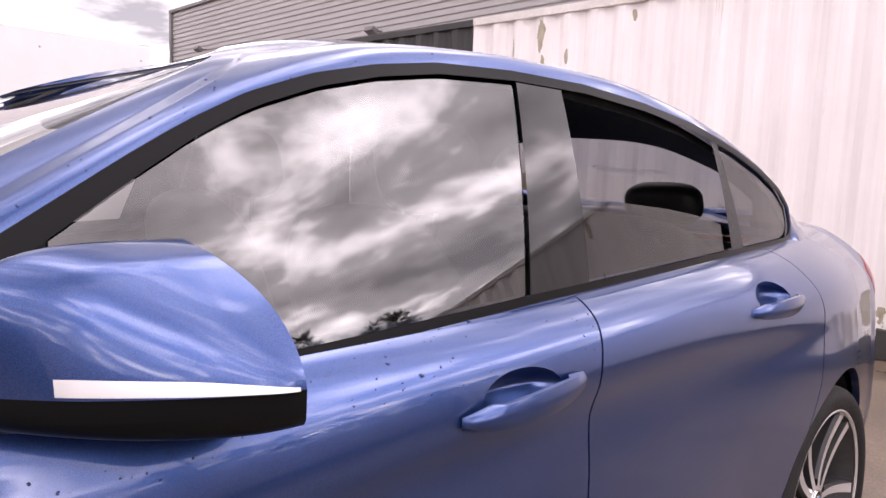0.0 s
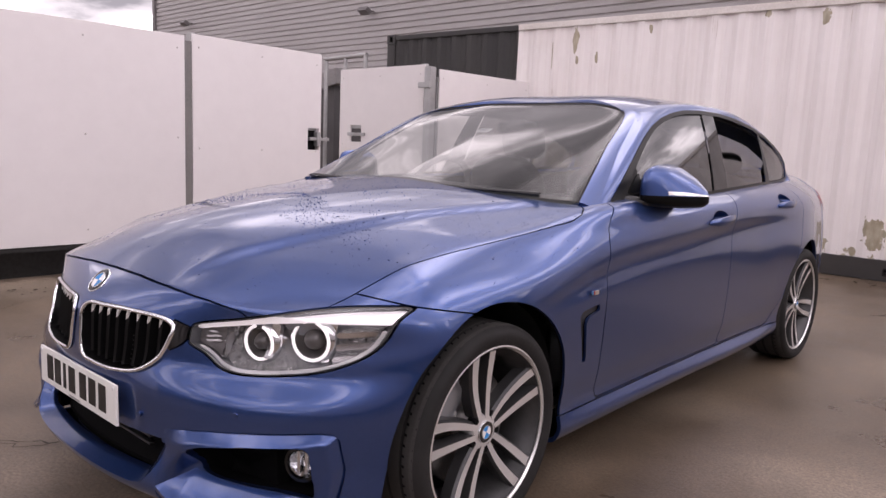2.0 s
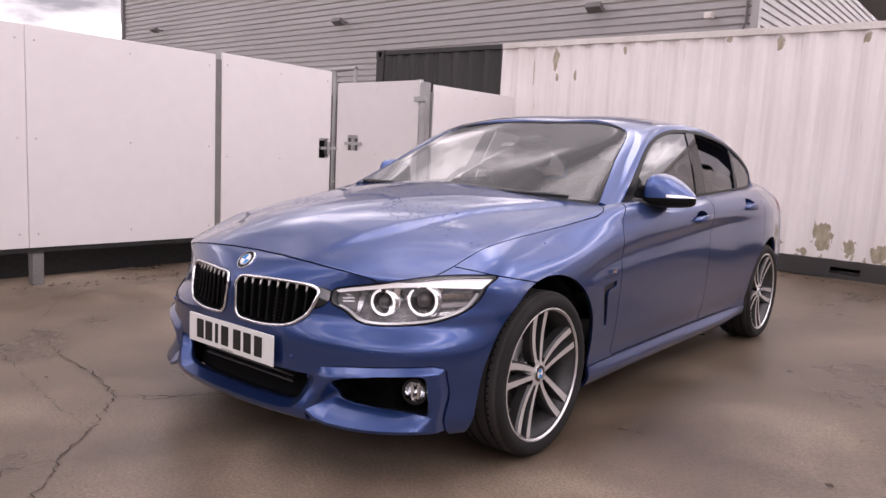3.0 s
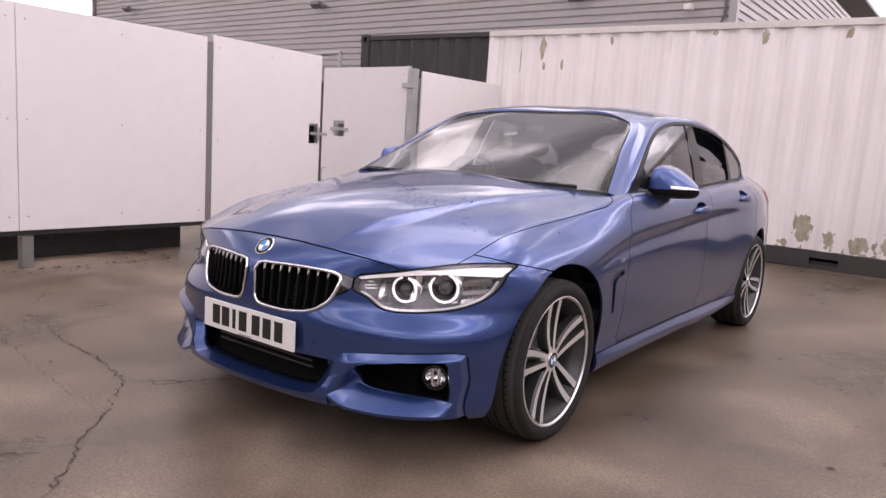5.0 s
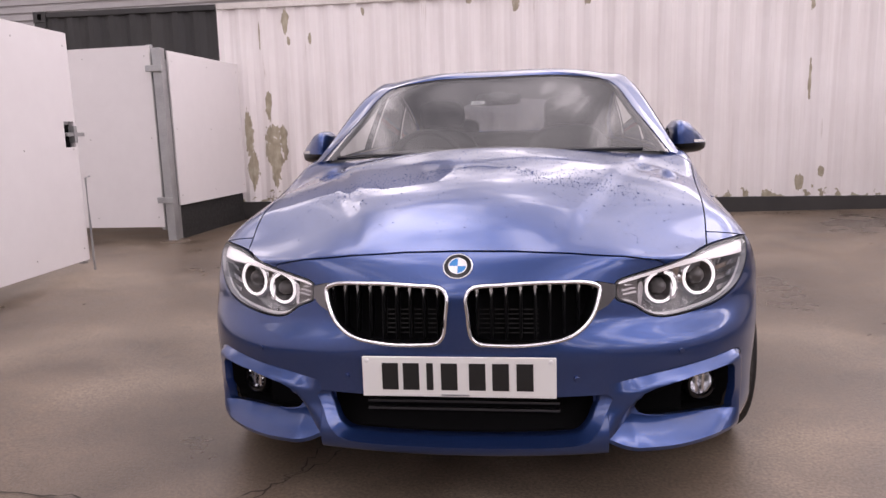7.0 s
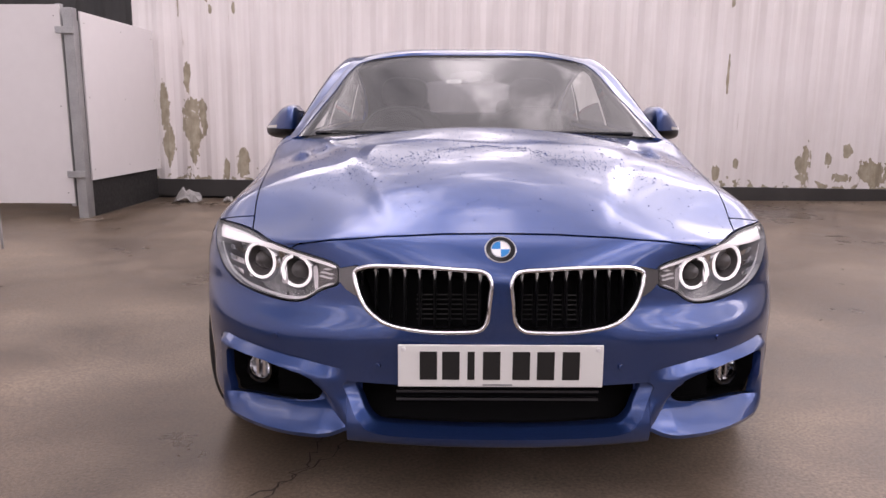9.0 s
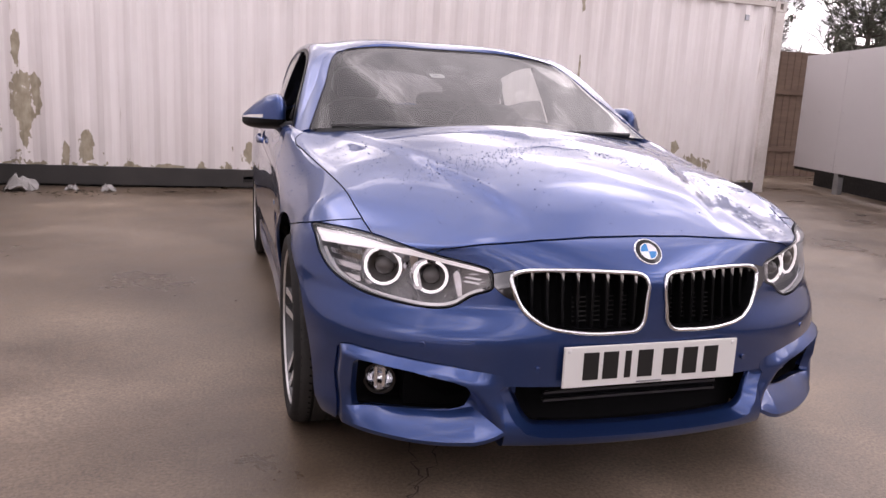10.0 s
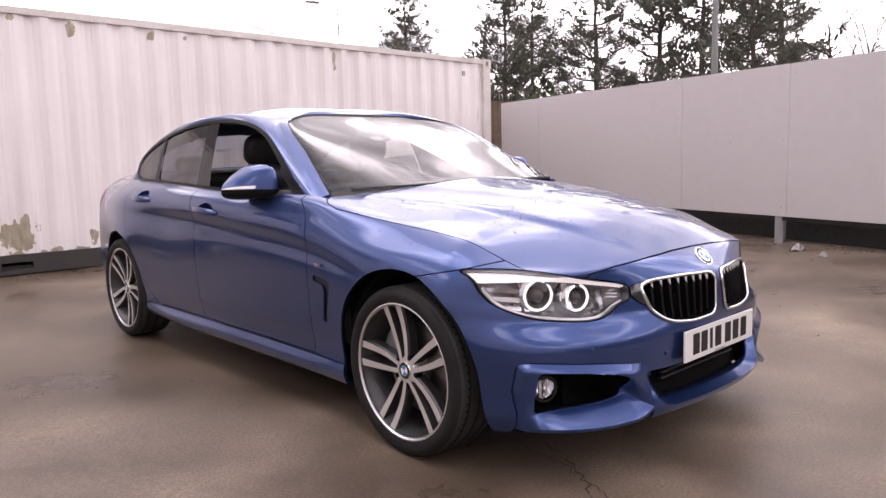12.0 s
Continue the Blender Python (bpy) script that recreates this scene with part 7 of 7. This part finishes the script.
for i, (x, y, hgt, low) in enumerate(((26.6, 32.3, 11.2, 0.3), (19.8, 18.2, 8.6, 0.14), (23.2, 19.6, 9.4, 0.16), (22.4, 15.6, 9.8, 0.14), (23.6, 13.5, 10.4, 0.16), 
                                   (22.6, 11.2, 9.8, 0.18), (25.4, 9.6, 10.4, 0.18), (21.8, 9.0, 8.4, 0.16))):
    pine(x, y, hgt, 40 + i, low, 0.24)
for i, (x, y, hgt, st) in enumerate(((25.8, 8.0, 8.0, 2), (24.4, 6.3, 8.4, 2), (24.8, 4.6, 8.2, 1), (24.0, 3.0, 8.0, 2), (29.5, 29.0, 9.0, 1), (27.5, 26.0, 8.0, 2))):
    bare_tree(x, y, hgt, 80 + i, st)
for i, (x, y, hgt) in enumerate(((-79, 36, 11.4), (-77, 38, 12.0), (-81, 41, 11.0))):
    bare_tree(x, y, hgt, 120 + i, 1)

LEAF = material("hedge_leaf", (0.05, 0.09, 0.03), 0.6)
_n, _l, _b = nodes(LEAF)
_geo = _n.new("ShaderNodeNewGeometry")
_r = ramp(LEAF, _geo.outputs["Random Per Island"], [(0.0, (0.022, 0.032, 0.016)), (0.7, (0.05, 0.075, 0.028)), (1.0, (0.11, 0.15, 0.05))])
_l.new(_r.outputs["Color"], _b.inputs["Base Color"])


def hedge(name, places, label, seed):
    """Shrubs behind the fence as loose leaves round unseen stems."""
    rnd = random.Random(seed)
    v, f = [], []
    for cx, cy, rx, rz, n in places:
        for _ in range(n):
            d = Vector((rnd.gauss(0, 1), rnd.gauss(0, 1), rnd.gauss(0, 1))).normalized() * rnd.random() ** 0.4
            p = Vector((cx + d.x * rx, cy + d.y * rx, max(0.05, rz * 0.5 + d.z * rz * 0.55)))
            a = Vector((rnd.gauss(0, 1), rnd.gauss(0, 1), rnd.gauss(0, 1))).normalized()
            b_ = a.cross(Vector((rnd.gauss(0, 1), rnd.gauss(0, 1), rnd.gauss(0, 1)))).normalized()
            s = rnd.uniform(0.07, 0.14)
            k = len(v)
            v += [p - a * s, p + b_ * s * 0.5, p + a * s, p - b_ * s * 0.5]
            f.append((k, k + 1, k + 2, k + 3))
    return tagged(mesh_object(name, v, f, LEAF, smooth=False), label, "shrubs", kind="stuff")


hedge("shrubs", [(17.6, 14.5, 1.1, 3.3, 1400), (19.5, 15.5, 1.2, 2.6, 900), (21.5, 9.0, 1.3, 2.3, 600)], "evergreen shrubs behind the pale fence", 7)

POLE = grainy("grey_lamp_column", (0.16, 0.17, 0.16), (0.24, 0.25, 0.24), 5, 0.55, 0.1)


def street_lamp(x, y, height, arm, r=0.06):
    s = tagged(new("street_lamp"), "grey steel street lamp column with flat head", "lamp", "street lamps")
    bm = bmesh.new()
    tube(bm, [(x, y, 0), (x, y, height * 0.45), (x, y, height)], [r, r * 0.8, r * 0.55], 10)
    part("column", bm, POLE, s, "", True)
    if arm:
        bm = bmesh.new()
        tube(bm, [(x, y, height), (x + arm[0], y + arm[1], height + 0.15)], r * 0.4)
        part("arm", bm, POLE, s)
        bm = bmesh.new()
        box(bm, -0.35, 0.35, -0.13, 0.13, -0.05, 0.05, Matrix.Translation((x + arm[0] * 1.2, y + arm[1] * 1.2, height + 0.16)) @ Matrix.Rotation(math.atan2(arm[1], arm[0]), 4, "Z"), 0.03)
        part("head", bm, POLE, s)
    return s


street_lamp(20.15, 30.0, 8.85, (-1.2, 0.1))
street_lamp(11.75, 5.23, 7.5, (0.9, 0.2), 0.075)
street_lamp(-36.7, 10.45, 6.5, None)


# ---- litter ----
FOIL = material("clear_plastic_film", (0.30, 0.29, 0.28), 0.18, 0.0)
LITTER = grainy("dead_leaves", (0.03, 0.022, 0.016), (0.10, 0.075, 0.05), 20, 0.8, 0.2)


def crumpled(name, x, y, size, seed, mat, label):
    """A crumpled bit of film, folded at random."""
    rnd = random.Random(seed)
    n = 9
    v = []
    for i in range(n):
        for j in range(n):
            u, w = i / (n - 1) - 0.5, j / (n - 1) - 0.5
            px, py = x + size * (u + rnd.gauss(0, 0.05)), y + size * 0.7 * (w + rnd.gauss(0, 0.05))
            bump_h = size * max(0.0, 0.42 * (1 - 3.2 * (u * u + w * w)) + rnd.gauss(0, 0.07))
            v.append((px, py, ground_z(px, py) + 0.004 + bump_h))
    f = [(i * n + j, (i + 1) * n + j, (i + 1) * n + j + 1, i * n + j + 1) for i in range(n - 1) for j in range(n - 1)]
    return tagged(mesh_object(name, v, f, mat, smooth=False), label, "litter")


crumpled("plastic_bag", -3.05, 5.75, 0.30, 3, FOIL, "crumpled clear plastic bag on wet ground")
crumpled("plastic_scrap", -2.6, 5.82, 0.12, 5, FOIL, "small torn scrap of clear plastic film")
crumpled("plastic_scrap", -2.25, 5.78, 0.14, 6, FOIL, "small torn scrap of clear plastic film")
crumpled("plastic_scrap", 5.05, 0.9, 0.16, 8, FOIL, "small torn scrap of clear plastic film")
crumpled("plastic_scrap", 4.75, 0.55, 0.10, 9, FOIL, "small torn scrap of clear plastic film")


def debris(places, seed):
    """Dead leaves and grit gathered along the edges of the yard."""
    rnd = random.Random(seed)
    v, f = [], []
    for x0, y0, x1, y1, spread, n in places:
        for _ in range(n):
            q = rnd.random()
            x, y = x0 + (x1 - x0) * q + rnd.gauss(0, spread), y0 + (y1 - y0) * q + rnd.gauss(0, spread)
            s, a = rnd.uniform(0.006, 0.028), rnd.uniform(0, math.tau)
            z = ground_z(x, y) + 0.004
            k = len(v)
            v += [(x + s * math.cos(a + i * math.pi / 2), y + s * 0.6 * math.sin(a + i * math.pi / 2), z + rnd.uniform(0, 0.010)) for i in range(4)]
            f.append((k, k + 1, k + 2, k + 3))
    return tagged(mesh_object("dead_leaves", v, f, LITTER, smooth=False), "dead leaves and grit along the yard edge", "leaves", kind="stuff")


debris([(-3.3, 5.55, -2.0, 5.7, 0.12, 160), (5.6, 2.4, 5.3, 0.2, 0.18, 200), (-2.0, 5.8, 5.8, 5.8, 0.06, 160), (-3.3, -2.5, -3.25, 1.0, 0.08, 120), (-1.5, -1.5, 3, 3, 2.2, 60), (3.0, -1.0, 5.2, 3.0, 0.8, 60)], 11)
